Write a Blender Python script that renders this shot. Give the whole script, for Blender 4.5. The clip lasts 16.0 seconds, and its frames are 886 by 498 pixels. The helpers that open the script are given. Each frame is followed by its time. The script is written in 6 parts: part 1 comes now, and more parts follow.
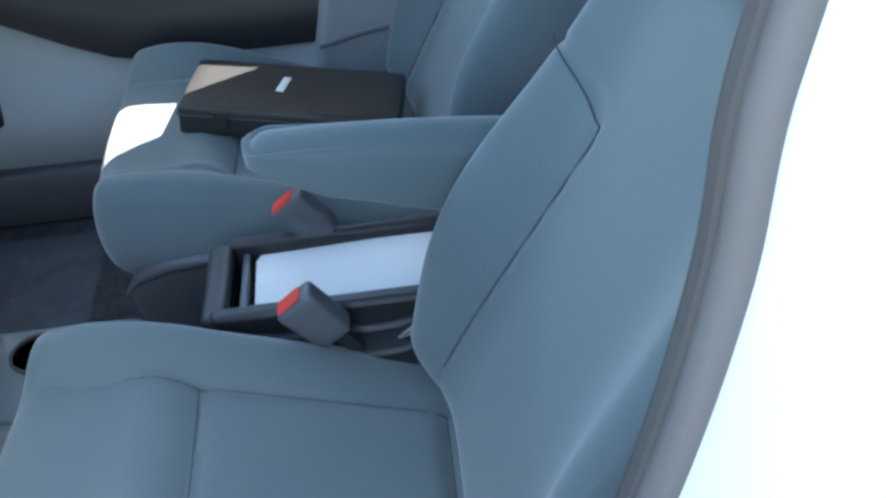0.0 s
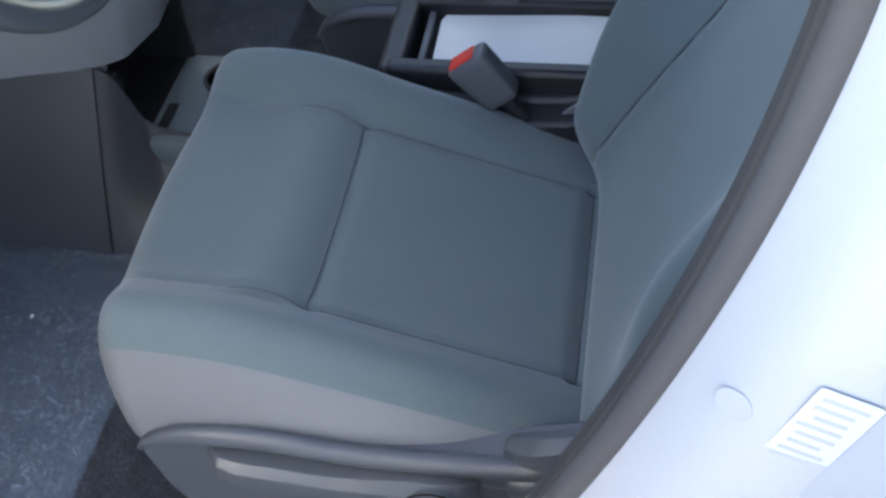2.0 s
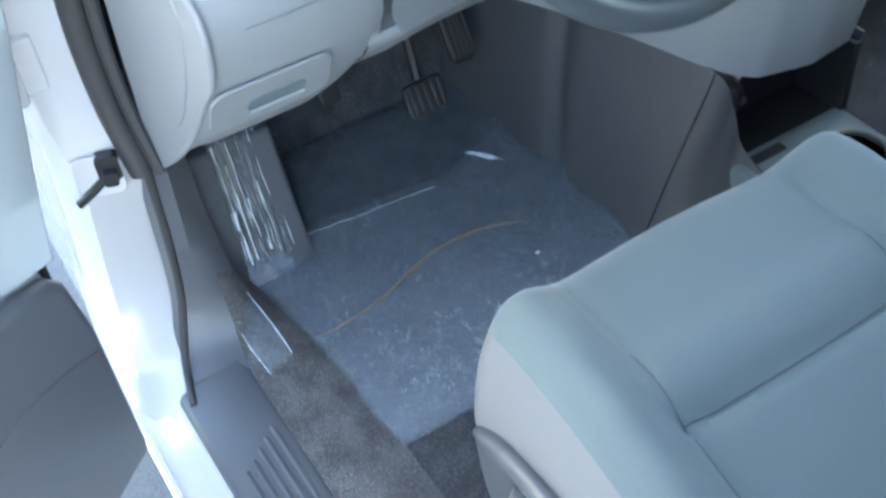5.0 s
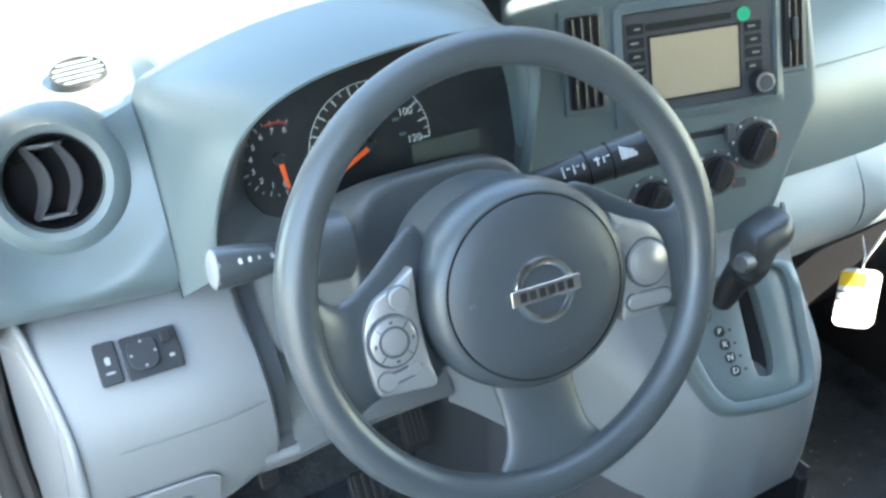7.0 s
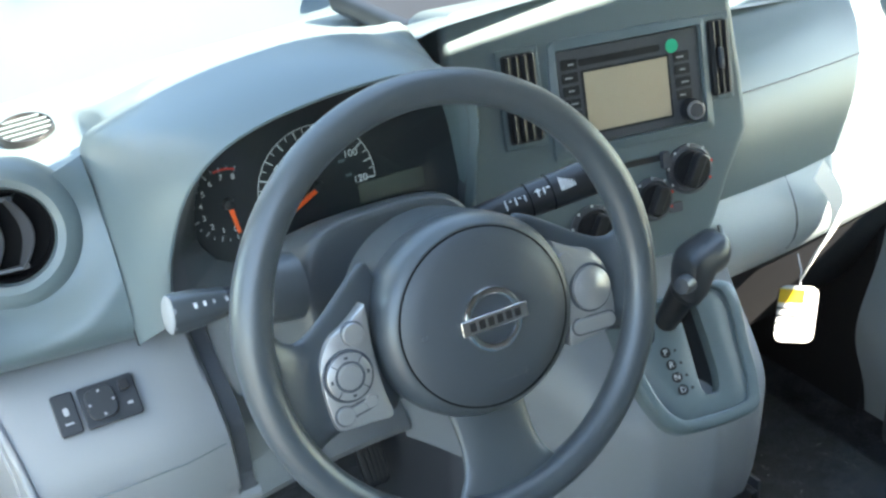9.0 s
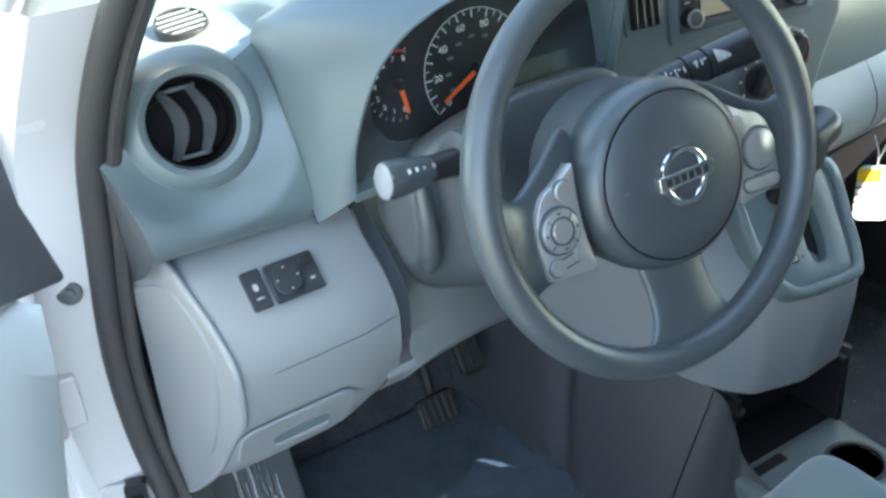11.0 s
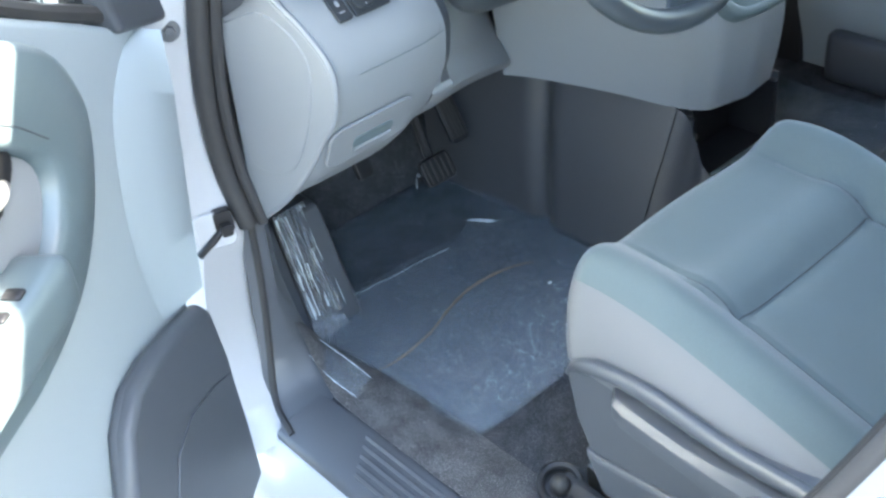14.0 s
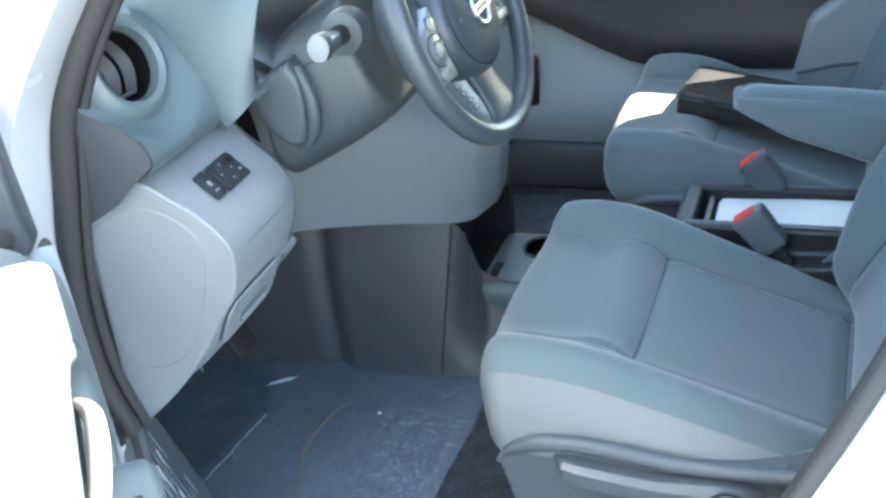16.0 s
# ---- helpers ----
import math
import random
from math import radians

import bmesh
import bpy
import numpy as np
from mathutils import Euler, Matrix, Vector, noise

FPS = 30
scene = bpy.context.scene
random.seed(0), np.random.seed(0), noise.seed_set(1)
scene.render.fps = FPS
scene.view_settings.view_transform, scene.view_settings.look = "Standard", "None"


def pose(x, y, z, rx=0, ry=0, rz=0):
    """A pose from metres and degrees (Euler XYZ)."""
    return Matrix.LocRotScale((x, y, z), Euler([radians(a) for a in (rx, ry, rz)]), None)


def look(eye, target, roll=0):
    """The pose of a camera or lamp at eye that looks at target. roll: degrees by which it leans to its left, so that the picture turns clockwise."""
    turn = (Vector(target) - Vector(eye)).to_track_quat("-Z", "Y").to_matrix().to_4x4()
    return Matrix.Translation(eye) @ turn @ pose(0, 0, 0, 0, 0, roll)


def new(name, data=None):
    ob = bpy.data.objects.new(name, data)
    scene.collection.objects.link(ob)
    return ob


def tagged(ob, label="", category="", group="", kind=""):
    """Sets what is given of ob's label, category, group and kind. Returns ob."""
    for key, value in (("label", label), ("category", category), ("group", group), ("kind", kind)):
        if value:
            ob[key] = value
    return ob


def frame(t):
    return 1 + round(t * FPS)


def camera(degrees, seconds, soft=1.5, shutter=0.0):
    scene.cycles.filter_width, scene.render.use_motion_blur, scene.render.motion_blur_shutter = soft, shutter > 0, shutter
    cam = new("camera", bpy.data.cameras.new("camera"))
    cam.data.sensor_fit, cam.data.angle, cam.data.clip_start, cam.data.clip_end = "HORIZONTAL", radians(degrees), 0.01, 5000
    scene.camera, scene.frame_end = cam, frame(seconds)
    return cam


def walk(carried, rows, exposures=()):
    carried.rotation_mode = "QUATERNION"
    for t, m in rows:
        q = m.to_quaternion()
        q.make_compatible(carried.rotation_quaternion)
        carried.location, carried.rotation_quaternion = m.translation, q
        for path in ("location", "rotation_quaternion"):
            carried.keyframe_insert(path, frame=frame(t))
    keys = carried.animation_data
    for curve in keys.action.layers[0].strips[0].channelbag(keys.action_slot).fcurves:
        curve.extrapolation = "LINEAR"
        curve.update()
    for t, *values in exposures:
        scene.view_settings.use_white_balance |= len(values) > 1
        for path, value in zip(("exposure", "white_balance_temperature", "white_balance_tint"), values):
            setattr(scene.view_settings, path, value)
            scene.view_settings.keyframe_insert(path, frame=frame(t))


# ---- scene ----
cam = camera(44.0, 16.0, soft=2.6, shutter=0.3)
PATH = [
    (0, (-1.082, 0.082, 1.603), (0.493, 0.056, 0.371), -6.4),
    (0.5, (-1.113, 0.069, 1.61), (0.416, 0.136, 0.323), -5.9),
    (1, (-1.136, 0.062, 1.634), (0.32, 0.23, 0.274), -6.3),
    (1.5, (-1.165, 0.067, 1.598), (0.253, 0.299, 0.206), -6.5),
    (2, (-1.137, 0.04, 1.583), (0.194, 0.375, 0.128), -6.6),
    (2.5, (-1.107, 0.0, 1.545), (0.113, 0.511, 0.046), -8.4),
    (3, (-1.098, -0.026, 1.531), (-0.004, 0.632, -0.009), -9.2),
    (3.5, (-1.08, -0.058, 1.509), (-0.093, 0.774, -0.018), -7.5),
    (3.7, (-1.067, -0.067, 1.51), (-0.12, 0.836, 0.0), -6.8),
    (5.8, (-0.793, -0.033, 1.578), (-0.197, 1.439, 0.362), -6.6),
    (6, (-0.767, -0.043, 1.579), (-0.138, 1.486, 0.454), -6.1),
    (6.5, (-0.719, -0.056, 1.618), (-0.034, 1.498, 0.562), -4.7),
    (7, (-0.69, -0.071, 1.652), (0.025, 1.524, 0.681), -3.6),
    (7.5, (-0.672, -0.083, 1.662), (0.083, 1.51, 0.718), -4.7),
    (8, (-0.667, -0.092, 1.661), (0.117, 1.497, 0.733), -4.6),
    (8.2, (-0.676, -0.099, 1.659), (0.133, 1.485, 0.744), -4.2),
    (10.3, (-0.783, -0.075, 1.67), (0.043, 1.488, 0.735), -6.3),
    (10.5, (-0.83, -0.07, 1.659), (0.012, 1.477, 0.711), -6.2),
    (11, (-0.924, -0.058, 1.654), (-0.072, 1.434, 0.631), -5.7),
    (11.5, (-1.006, -0.066, 1.652), (-0.127, 1.382, 0.59), -6.2),
    (12, (-1.043, -0.105, 1.636), (-0.115, 1.317, 0.578), -5.3),
    (12.5, (-1.03, -0.163, 1.627), (-0.14, 1.259, 0.537), -3.1),
    (13, (-1.06, -0.176, 1.609), (-0.19, 1.223, 0.476), -4.3),
    (13.5, (-1.161, -0.201, 1.59), (-0.276, 1.171, 0.434), -6.5),
    (14, (-1.323, -0.198, 1.59), (-0.317, 1.087, 0.433), -7.1),
    (14.5, (-1.439, -0.172, 1.592), (-0.264, 1.016, 0.493), -6.2),
    (15, (-1.512, -0.072, 1.591), (-0.164, 0.955, 0.529), -8.9),
    (15.5, (-1.567, 0.011, 1.611), (-0.086, 0.9, 0.603), -8.5),
    (16, (-1.651, 0.077, 1.639), (-0.057, 0.787, 0.662), -8.5),
]
walk(cam, [(t, look(eye, target, roll)) for t, eye, target, roll in PATH], exposures=[(0.0, 3.14, 6500, 7), (0.5, 2.97, 6550, 10), (1.2, 2.80, 7050, 14), (2.0, 2.72, 7200, 17), (3.5, 2.86, 7200, 9), (6.0, 3.90, 6750, 6), (7.0, 3.84, 7150, 4), (8.0, 3.60, 7200, 4), (10.5, 3.27, 7300, 4), (11.3, 3.30, 7050, 5), (12.0, 3.50, 7050, 6), (13.0, 3.60, 7050, 7), (14.5, 3.50, 6950, 7), (16.0, 3.48, 6850, 6)])

# ---------------------------------------------------------------- light
world = bpy.data.worlds.new("world")
scene.world = world
world.use_nodes = True
wn = world.node_tree
sky = wn.nodes.new("ShaderNodeTexSky")
sky.sky_type, sky.sun_disc = "NISHITA", False
SUN = Vector((0.70, -0.90, 1.00)).normalized()
sky.sun_elevation = math.asin(SUN.z)
sky.sun_rotation = math.atan2(SUN.x, SUN.y)
wn.links.new(sky.outputs[0], wn.nodes["Background"].inputs[0])
wn.nodes["Background"].inputs[1].default_value = 0.15
sun = new("sun", bpy.data.lights.new("sun", "SUN"))
sun.data.energy, sun.data.angle, sun.data.color = 4.5, radians(0.5), (1.0, 0.96, 0.90)
sun.matrix_world = look((0, 0, 6), Vector((0, 0, 6)) - SUN)


# ---------------------------------------------------------------- materials
def material(name, base, rough=0.5, metal=0.0, vary=0.12, scale=6.0, grain=300.0, bump=0.15, spec=0.5, depth=0.0006, tint=None, coat=0.0):
    m = bpy.data.materials.new(name)
    m.use_nodes = True
    nt = m.node_tree
    b = nt.nodes["Principled BSDF"]
    b.inputs["Metallic"].default_value = metal
    b.inputs["Specular IOR Level"].default_value = spec
    b.inputs["Coat Weight"].default_value = coat
    co = nt.nodes.new("ShaderNodeTexCoord")
    big, fine = nt.nodes.new("ShaderNodeTexNoise"), nt.nodes.new("ShaderNodeTexNoise")
    big.inputs["Scale"].default_value, big.inputs["Detail"].default_value = scale, 5
    fine.inputs["Scale"].default_value, fine.inputs["Detail"].default_value = grain, 2
    for n in (big, fine):
        nt.links.new(co.outputs["Object"], n.inputs["Vector"])
    mix = nt.nodes.new("ShaderNodeMix")
    mix.data_type = "RGBA"
    dark = [c * (1 - vary) for c in base]
    light = [min(1, c * (1 + vary)) for c in (tint or base)]
    mix.inputs["A"].default_value, mix.inputs["B"].default_value = (*dark, 1), (*light, 1)
    add = nt.nodes.new("ShaderNodeMath")
    add.operation = "MULTIPLY_ADD"
    nt.links.new(fine.outputs["Fac"], add.inputs[0])
    add.inputs[1].default_value = 0.5
    half = nt.nodes.new("ShaderNodeMath")
    half.operation = "MULTIPLY"
    half.inputs[1].default_value = 0.5
    nt.links.new(big.outputs["Fac"], half.inputs[0])
    nt.links.new(half.outputs[0], add.inputs[2])
    nt.links.new(add.outputs[0], mix.inputs["Factor"])
    nt.links.new(mix.outputs["Result"], b.inputs["Base Color"])
    rr = nt.nodes.new("ShaderNodeMapRange")
    rr.inputs["To Min"].default_value, rr.inputs["To Max"].default_value = max(0.02, rough - 0.07), min(1, rough + 0.07)
    nt.links.new(big.outputs["Fac"], rr.inputs["Value"])
    nt.links.new(rr.outputs["Result"], b.inputs["Roughness"])
    if bump:
        bp = nt.nodes.new("ShaderNodeBump")
        bp.inputs["Strength"].default_value, bp.inputs["Distance"].default_value = bump, depth
        nt.links.new(fine.outputs["Fac"], bp.inputs["Height"])
        nt.links.new(bp.outputs["Normal"], b.inputs["Normal"])
    return m


def woven(name, base, pitch=900.0):
    """Woven cloth: crossed threads in relief over mottled dye, with a soft sheen."""
    m = material(name, base, 0.85, vary=0.14, scale=14, grain=420, bump=0.0, spec=0.25)
    nt = m.node_tree
    b = nt.nodes["Principled BSDF"]
    b.inputs["Sheen Weight"].default_value = 0.35
    b.inputs["Sheen Roughness"].default_value = 0.5
    co = nt.nodes["Texture Coordinate"]
    waves = []
    for axis in ("X", "Y"):
        w = nt.nodes.new("ShaderNodeTexWave")
        w.bands_direction, w.inputs["Scale"].default_value, w.inputs["Distortion"].default_value = axis, pitch / 6.3, 0.8
        nt.links.new(co.outputs["Object"], w.inputs["Vector"])
        waves.append(w)
    mx = nt.nodes.new("ShaderNodeMath")
    mx.operation = "MAXIMUM"
    nt.links.new(waves[0].outputs["Fac"], mx.inputs[0])
    nt.links.new(waves[1].outputs["Fac"], mx.inputs[1])
    bp = nt.nodes.new("ShaderNodeBump")
    bp.inputs["Strength"].default_value, bp.inputs["Distance"].default_value = 0.25, 0.0005
    nt.links.new(mx.outputs[0], bp.inputs["Height"])
    nt.links.new(bp.outputs["Normal"], b.inputs["Normal"])
    return m


def clear(name, tone=(1, 1, 1), gloss=0.14, rough=0.08, bump=0.0, size=30.0, haze=0.0):
    """A thin clear sheet: mostly see-through, with a mirror-like surface."""
    m = bpy.data.materials.new(name)
    m.use_nodes = True
    nt = m.node_tree
    nt.nodes.remove(nt.nodes["Principled BSDF"])
    t, g, x = nt.nodes.new("ShaderNodeBsdfTransparent"), nt.nodes.new("ShaderNodeBsdfGlossy"), nt.nodes.new("ShaderNodeMixShader")
    t.inputs["Color"].default_value, g.inputs["Roughness"].default_value = (*tone, 1), rough
    lw = nt.nodes.new("ShaderNodeFresnel")
    lw.inputs["IOR"].default_value = 1.2 + gloss
    if bump:
        nz, bp = nt.nodes.new("ShaderNodeTexNoise"), nt.nodes.new("ShaderNodeBump")
        co = nt.nodes.new("ShaderNodeTexCoord")
        nz.inputs["Scale"].default_value, nz.inputs["Detail"].default_value = size, 6
        bp.inputs["Strength"].default_value, bp.inputs["Distance"].default_value = bump, 0.004
        nt.links.new(co.outputs["Object"], nz.inputs["Vector"])
        nt.links.new(nz.outputs["Fac"], bp.inputs["Height"])
        nt.links.new(bp.outputs["Normal"], g.inputs["Normal"])
        nt.links.new(bp.outputs["Normal"], lw.inputs["Normal"])
    nt.links.new(lw.outputs[0], x.inputs["Fac"])
    nt.links.new(t.outputs[0], x.inputs[1])
    nt.links.new(g.outputs[0], x.inputs[2])
    last = x
    if haze:
        # bluish diffuse mix: the plastic's haze plus its sky sheen put in as colour
        d, y = nt.nodes.new("ShaderNodeBsdfDiffuse"), nt.nodes.new("ShaderNodeMixShader")
        d.inputs["Color"].default_value = (0.66, 0.76, 0.86, 1)
        rg = nt.nodes.new("ShaderNodeMapRange")
        rg.inputs["From Min"].default_value, rg.inputs["From Max"].default_value = 0.38, 0.68
        rg.inputs["To Min"].default_value, rg.inputs["To Max"].default_value = haze * 0.38, haze * 1.70
        sc = nt.nodes.new("ShaderNodeTexNoise")
        sc.inputs["Scale"].default_value, sc.inputs["Detail"].default_value, sc.inputs["Roughness"].default_value = 300.0, 3, 0.6
        mp = nt.nodes.new("ShaderNodeMapping")
        mp.inputs["Rotation"].default_value, mp.inputs["Scale"].default_value = (0, 0, 0.8), (1.0, 0.38, 1.0)
        nt.links.new(nt.nodes["Texture Coordinate"].outputs["Object"], mp.inputs["Vector"])
        nt.links.new(mp.outputs["Vector"], sc.inputs["Vector"])
        nt.links.new(sc.outputs["Fac"], rg.inputs["Value"])
        nt.links.new(rg.outputs["Result"], y.inputs["Fac"])
        nt.links.new(x.outputs[0], y.inputs[1])
        nt.links.new(d.outputs[0], y.inputs[2])
        last = y
    nt.links.new(last.outputs[0], nt.nodes["Material Output"].inputs["Surface"])
    return m


def carpet(name, dark, light, brown, scale=330.0):
    """Short looped pile: dark ground with pale fibre ends, mottled in larger patches."""
    m = material(name, dark, 0.95, vary=0.2, scale=18, grain=scale, bump=1.0, depth=0.004, spec=0.08)
    nt = m.node_tree
    b = nt.nodes["Principled BSDF"]
    co = nt.nodes["Texture Coordinate"]
    fib, patch = nt.nodes.new("ShaderNodeTexNoise"), nt.nodes.new("ShaderNodeTexNoise")
    fib.inputs["Scale"].default_value, fib.inputs["Detail"].default_value, fib.inputs["Roughness"].default_value = scale, 4, 0.7
    patch.inputs["Scale"].default_value, patch.inputs["Detail"].default_value = 26.0, 4
    ramp = nt.nodes.new("ShaderNodeValToRGB")
    ramp.color_ramp.elements[0].position, ramp.color_ramp.elements[0].color = 0.40, (*dark, 1)
    ramp.color_ramp.elements[1].position, ramp.color_ramp.elements[1].color = 0.68, (*light, 1)
    mid = ramp.color_ramp.elements.new(0.53)
    mid.color = (*[0.6 * a + 0.4 * c for a, c in zip(dark, brown)], 1)
    mix = nt.nodes.new("ShaderNodeMix")
    mix.data_type, mix.blend_type = "RGBA", "MULTIPLY"
    tone = nt.nodes.new("ShaderNodeMapRange")
    tone.inputs["From Min"].default_value, tone.inputs["From Max"].default_value = 0.3, 0.7
    tone.inputs["To Min"].default_value, tone.inputs["To Max"].default_value = 0.72, 1.22
    nt.links.new(co.outputs["Object"], fib.inputs["Vector"])
    nt.links.new(co.outputs["Object"], patch.inputs["Vector"])
    nt.links.new(fib.outputs["Fac"], ramp.inputs["Fac"])
    nt.links.new(patch.outputs["Fac"], tone.inputs["Value"])
    mix.inputs["Factor"].default_value = 1.0
    nt.links.new(ramp.outputs["Color"], mix.inputs["A"])
    nt.links.new(tone.outputs["Result"], mix.inputs["B"])
    nt.links.new(mix.outputs["Result"], b.inputs["Base Color"])
    return m


CLOTH = woven("seat_cloth", (0.113, 0.147, 0.154))
CLOTH_SIDE = material("seat_side_vinyl", (0.168, 0.172, 0.180), 0.55, vary=0.06, grain=500, bump=0.2)
SHELL = material("grey_moulded_plastic", (0.085, 0.093, 0.105), 0.38, vary=0.06, grain=700, bump=0.25)
DASH = material("dash_plastic", (0.118, 0.154, 0.165), 0.38, vary=0.06, grain=600, bump=0.22, spec=0.8)
PALE = material("pale_grey_plastic", (0.245, 0.258, 0.270), 0.44, vary=0.04, grain=600, bump=0.25)
SILLTRIM = material("sill_plastic", (0.112, 0.118, 0.128), 0.42, vary=0.10, grain=500, bump=0.3)
DARK = material("charcoal_plastic", (0.074, 0.080, 0.090), 0.42, vary=0.08, grain=600, bump=0.3)
BLACK = material("black_plastic", (0.018, 0.018, 0.02), 0.4, vary=0.1, grain=500, bump=0.15)
VOID = material("matt_black_plastic", (0.006, 0.006, 0.007), 0.75, vary=0.1, grain=300, bump=0.0, spec=0.15)
RIM = material("wheel_urethane", (0.062, 0.072, 0.079), 0.33, vary=0.06, grain=900, bump=0.3, spec=0.8)
KNOB = material("lever_grip", (0.038, 0.041, 0.045), 0.36, vary=0.08, grain=700, bump=0.2)
PAD = material("horn_pad_plastic", (0.056, 0.064, 0.073), 0.46, vary=0.06, grain=900, bump=0.35)
SWITCH = material("switch_plastic", (0.030, 0.034, 0.039), 0.36, vary=0.08, grain=600, bump=0.15)
# lighter copy of the seal rubber, with the white pillar's bounce light in its colour
LIT_RUBBER = material("lit_seal_rubber", (0.098, 0.091, 0.089), 0.6, vary=0.10, bump=0.2)
RUBBER = material("seal_rubber", (0.045, 0.043, 0.043), 0.6, vary=0.2, grain=250, bump=0.3)
SILVER = material("satin_silver_paint", (0.42, 0.41, 0.40), 0.34, metal=0.6, vary=0.05, grain=500, bump=0.05)
CHROME = material("chrome", (0.85, 0.85, 0.86), 0.08, metal=1.0, vary=0.02, bump=0.0)
STEEL = material("dull_steel", (0.35, 0.34, 0.33), 0.4, metal=1.0, vary=0.15, bump=0.1)
PAINT = material("white_paint", (0.60, 0.60, 0.61), 0.25, vary=0.02, bump=0.0, coat=0.6)
CARPET = carpet("carpet", (0.046, 0.051, 0.060), (0.24, 0.25, 0.27), (0.14, 0.135, 0.13), 620.0)
CARPET_BROWN = carpet("carpet_edge", (0.110, 0.110, 0.113), (0.46, 0.45, 0.44), (0.23, 0.212, 0.20), 560.0)
ASPHALT = material("asphalt", (0.16, 0.155, 0.15), 0.9, vary=0.5, scale=40, grain=160, bump=1.0, depth=0.006)
PAPER = material("paper", (0.82, 0.82, 0.80), 0.8, vary=0.02, bump=0.0)
RED = material("red_plastic", (0.75, 0.05, 0.03), 0.35, vary=0.05, bump=0.0)
LEATHER = material("black_leatherette", (0.020, 0.019, 0.020), 0.5, vary=0.15, grain=400, bump=0.4)
CONSOLE = material("console_plastic", (0.073, 0.075, 0.082), 0.40, vary=0.08, grain=600, bump=0.3)
COLUMN = material("column_plastic", (0.072, 0.082, 0.089), 0.38, vary=0.06, grain=600, bump=0.3, spec=0.7)
SCREEN = material("screen_glass", (0.50, 0.41, 0.29), 0.22, vary=0.05, bump=0.0, spec=0.8)
LCD = material("lcd_glass", (0.10, 0.105, 0.09), 0.25, vary=0.05, bump=0.0)
INK = material("white_ink", (0.72, 0.72, 0.72), 0.6, vary=0.02, bump=0.0)
ORANGE = material("orange_needle", (0.95, 0.13, 0.03), 0.4, vary=0.03, bump=0.0)
YELLOW = material("yellow_ink", (0.85, 0.55, 0.03), 0.6, vary=0.05, bump=0.0)
WEBBING = material("belt_webbing", (0.20, 0.21, 0.23), 0.8, vary=0.15, grain=700, bump=0.4)
STREAK = material("brown_dirt", (0.17, 0.125, 0.09), 0.8, vary=0.4, bump=0.3)
GREEN = material("green_film", (0.03, 0.45, 0.25), 0.3, vary=0.05, bump=0.0)
THREAD = material("seam_thread", (0.070, 0.078, 0.085), 0.9, vary=0.2, bump=0.0)
DOORTRIM = material("door_plastic", (0.34, 0.385, 0.40), 0.5, vary=0.05, grain=600, bump=0.25)
# pale film folds and hems; also the glints painted on the film
HEM_GLINT = material("film_fold_glint", (0.62, 0.68, 0.72), 0.2, vary=0.2, bump=0.1)
GLASS = clear("window_glass", (0.93, 0.97, 0.95), 0.25, 0.02)
FILM = clear("clear_film", (0.92, 0.95, 0.97), 0.36, 0.24, bump=0.35, size=110, haze=0.20)
FILM_THIN = clear("single_film", (0.95, 0.97, 0.98), 0.30, 0.22, bump=0.35, size=90, haze=0.155)
# pale colour that holds the sparkle of the film's fine creases
CREASE_GLINT = material("crease_glint", (0.34, 0.385, 0.43), 0.3, vary=0.3, bump=0.0)
RESTFILM = clear("rest_wrap", (0.95, 0.96, 0.98), 0.36, 0.16, bump=0.5, size=40, haze=0.045)
WRAP = clear("clear_wrap", (0.95, 0.96, 0.98), 0.42, 0.24, bump=0.5, size=60, haze=0.10)
HAZY = clear("lifted_film", (0.95, 0.97, 0.98), 0.36, 0.2, bump=0.4, size=60, haze=0.13)
DIM_INK = material("grey_ink", (0.38, 0.39, 0.40), 0.6, vary=0.02, bump=0.0)


# ---------------------------------------------------------------- mesh helpers
def thing(name, at=(0, 0, 0), label="", category="", group="", kind=""):
    ob = new(name)
    ob.empty_display_size = 0.05
    ob.location = at
    return tagged(ob, label, category, group, kind)


def part(name, bm, mats, parent=None, label="", bevel=0.0, smooth=True, sub=0, seg=2):
    """Links a bmesh, given in world coordinates, as one mesh under its thing."""
    bmesh.ops.recalc_face_normals(bm, faces=bm.faces)
    me = bpy.data.meshes.new(name)
    bm.to_mesh(me)
    bm.free()
    for m in mats if isinstance(mats, (list, tuple)) else [mats]:
        me.materials.append(m)
    for p in me.polygons:
        p.use_smooth = smooth
    if smooth and not bevel and not sub:
        me.set_sharp_from_angle(angle=radians(42))
    ob = new(name, me)
    if parent is not None:
        top = Vector((0, 0, 0))
        up = parent
        while up is not None:
            top += up.location
            up = up.parent
        me.transform(Matrix.Translation(-top))
        ob.parent = parent
    if bevel:
        b = ob.modifiers.new("edge", "BEVEL")
        b.width, b.segments, b.limit_method, b.angle_limit = bevel, seg, "ANGLE", radians(35)
        b.harden_normals = True
    if sub:
        s = ob.modifiers.new("round", "SUBSURF")
        s.levels = s.render_levels = sub
    if label:
        ob["label"] = label
    return ob


def join(*bms):
    """One bmesh from several, for a part made of several solids."""
    out = bms[0]
    for b in bms[1:]:
        me = bpy.data.meshes.new("tmp")
        b.to_mesh(me)
        b.free()
        out.from_mesh(me)
        bpy.data.meshes.remove(me)
    return out


def moved(bm, m):
    bmesh.ops.transform(bm, matrix=m, verts=bm.verts)
    return bm


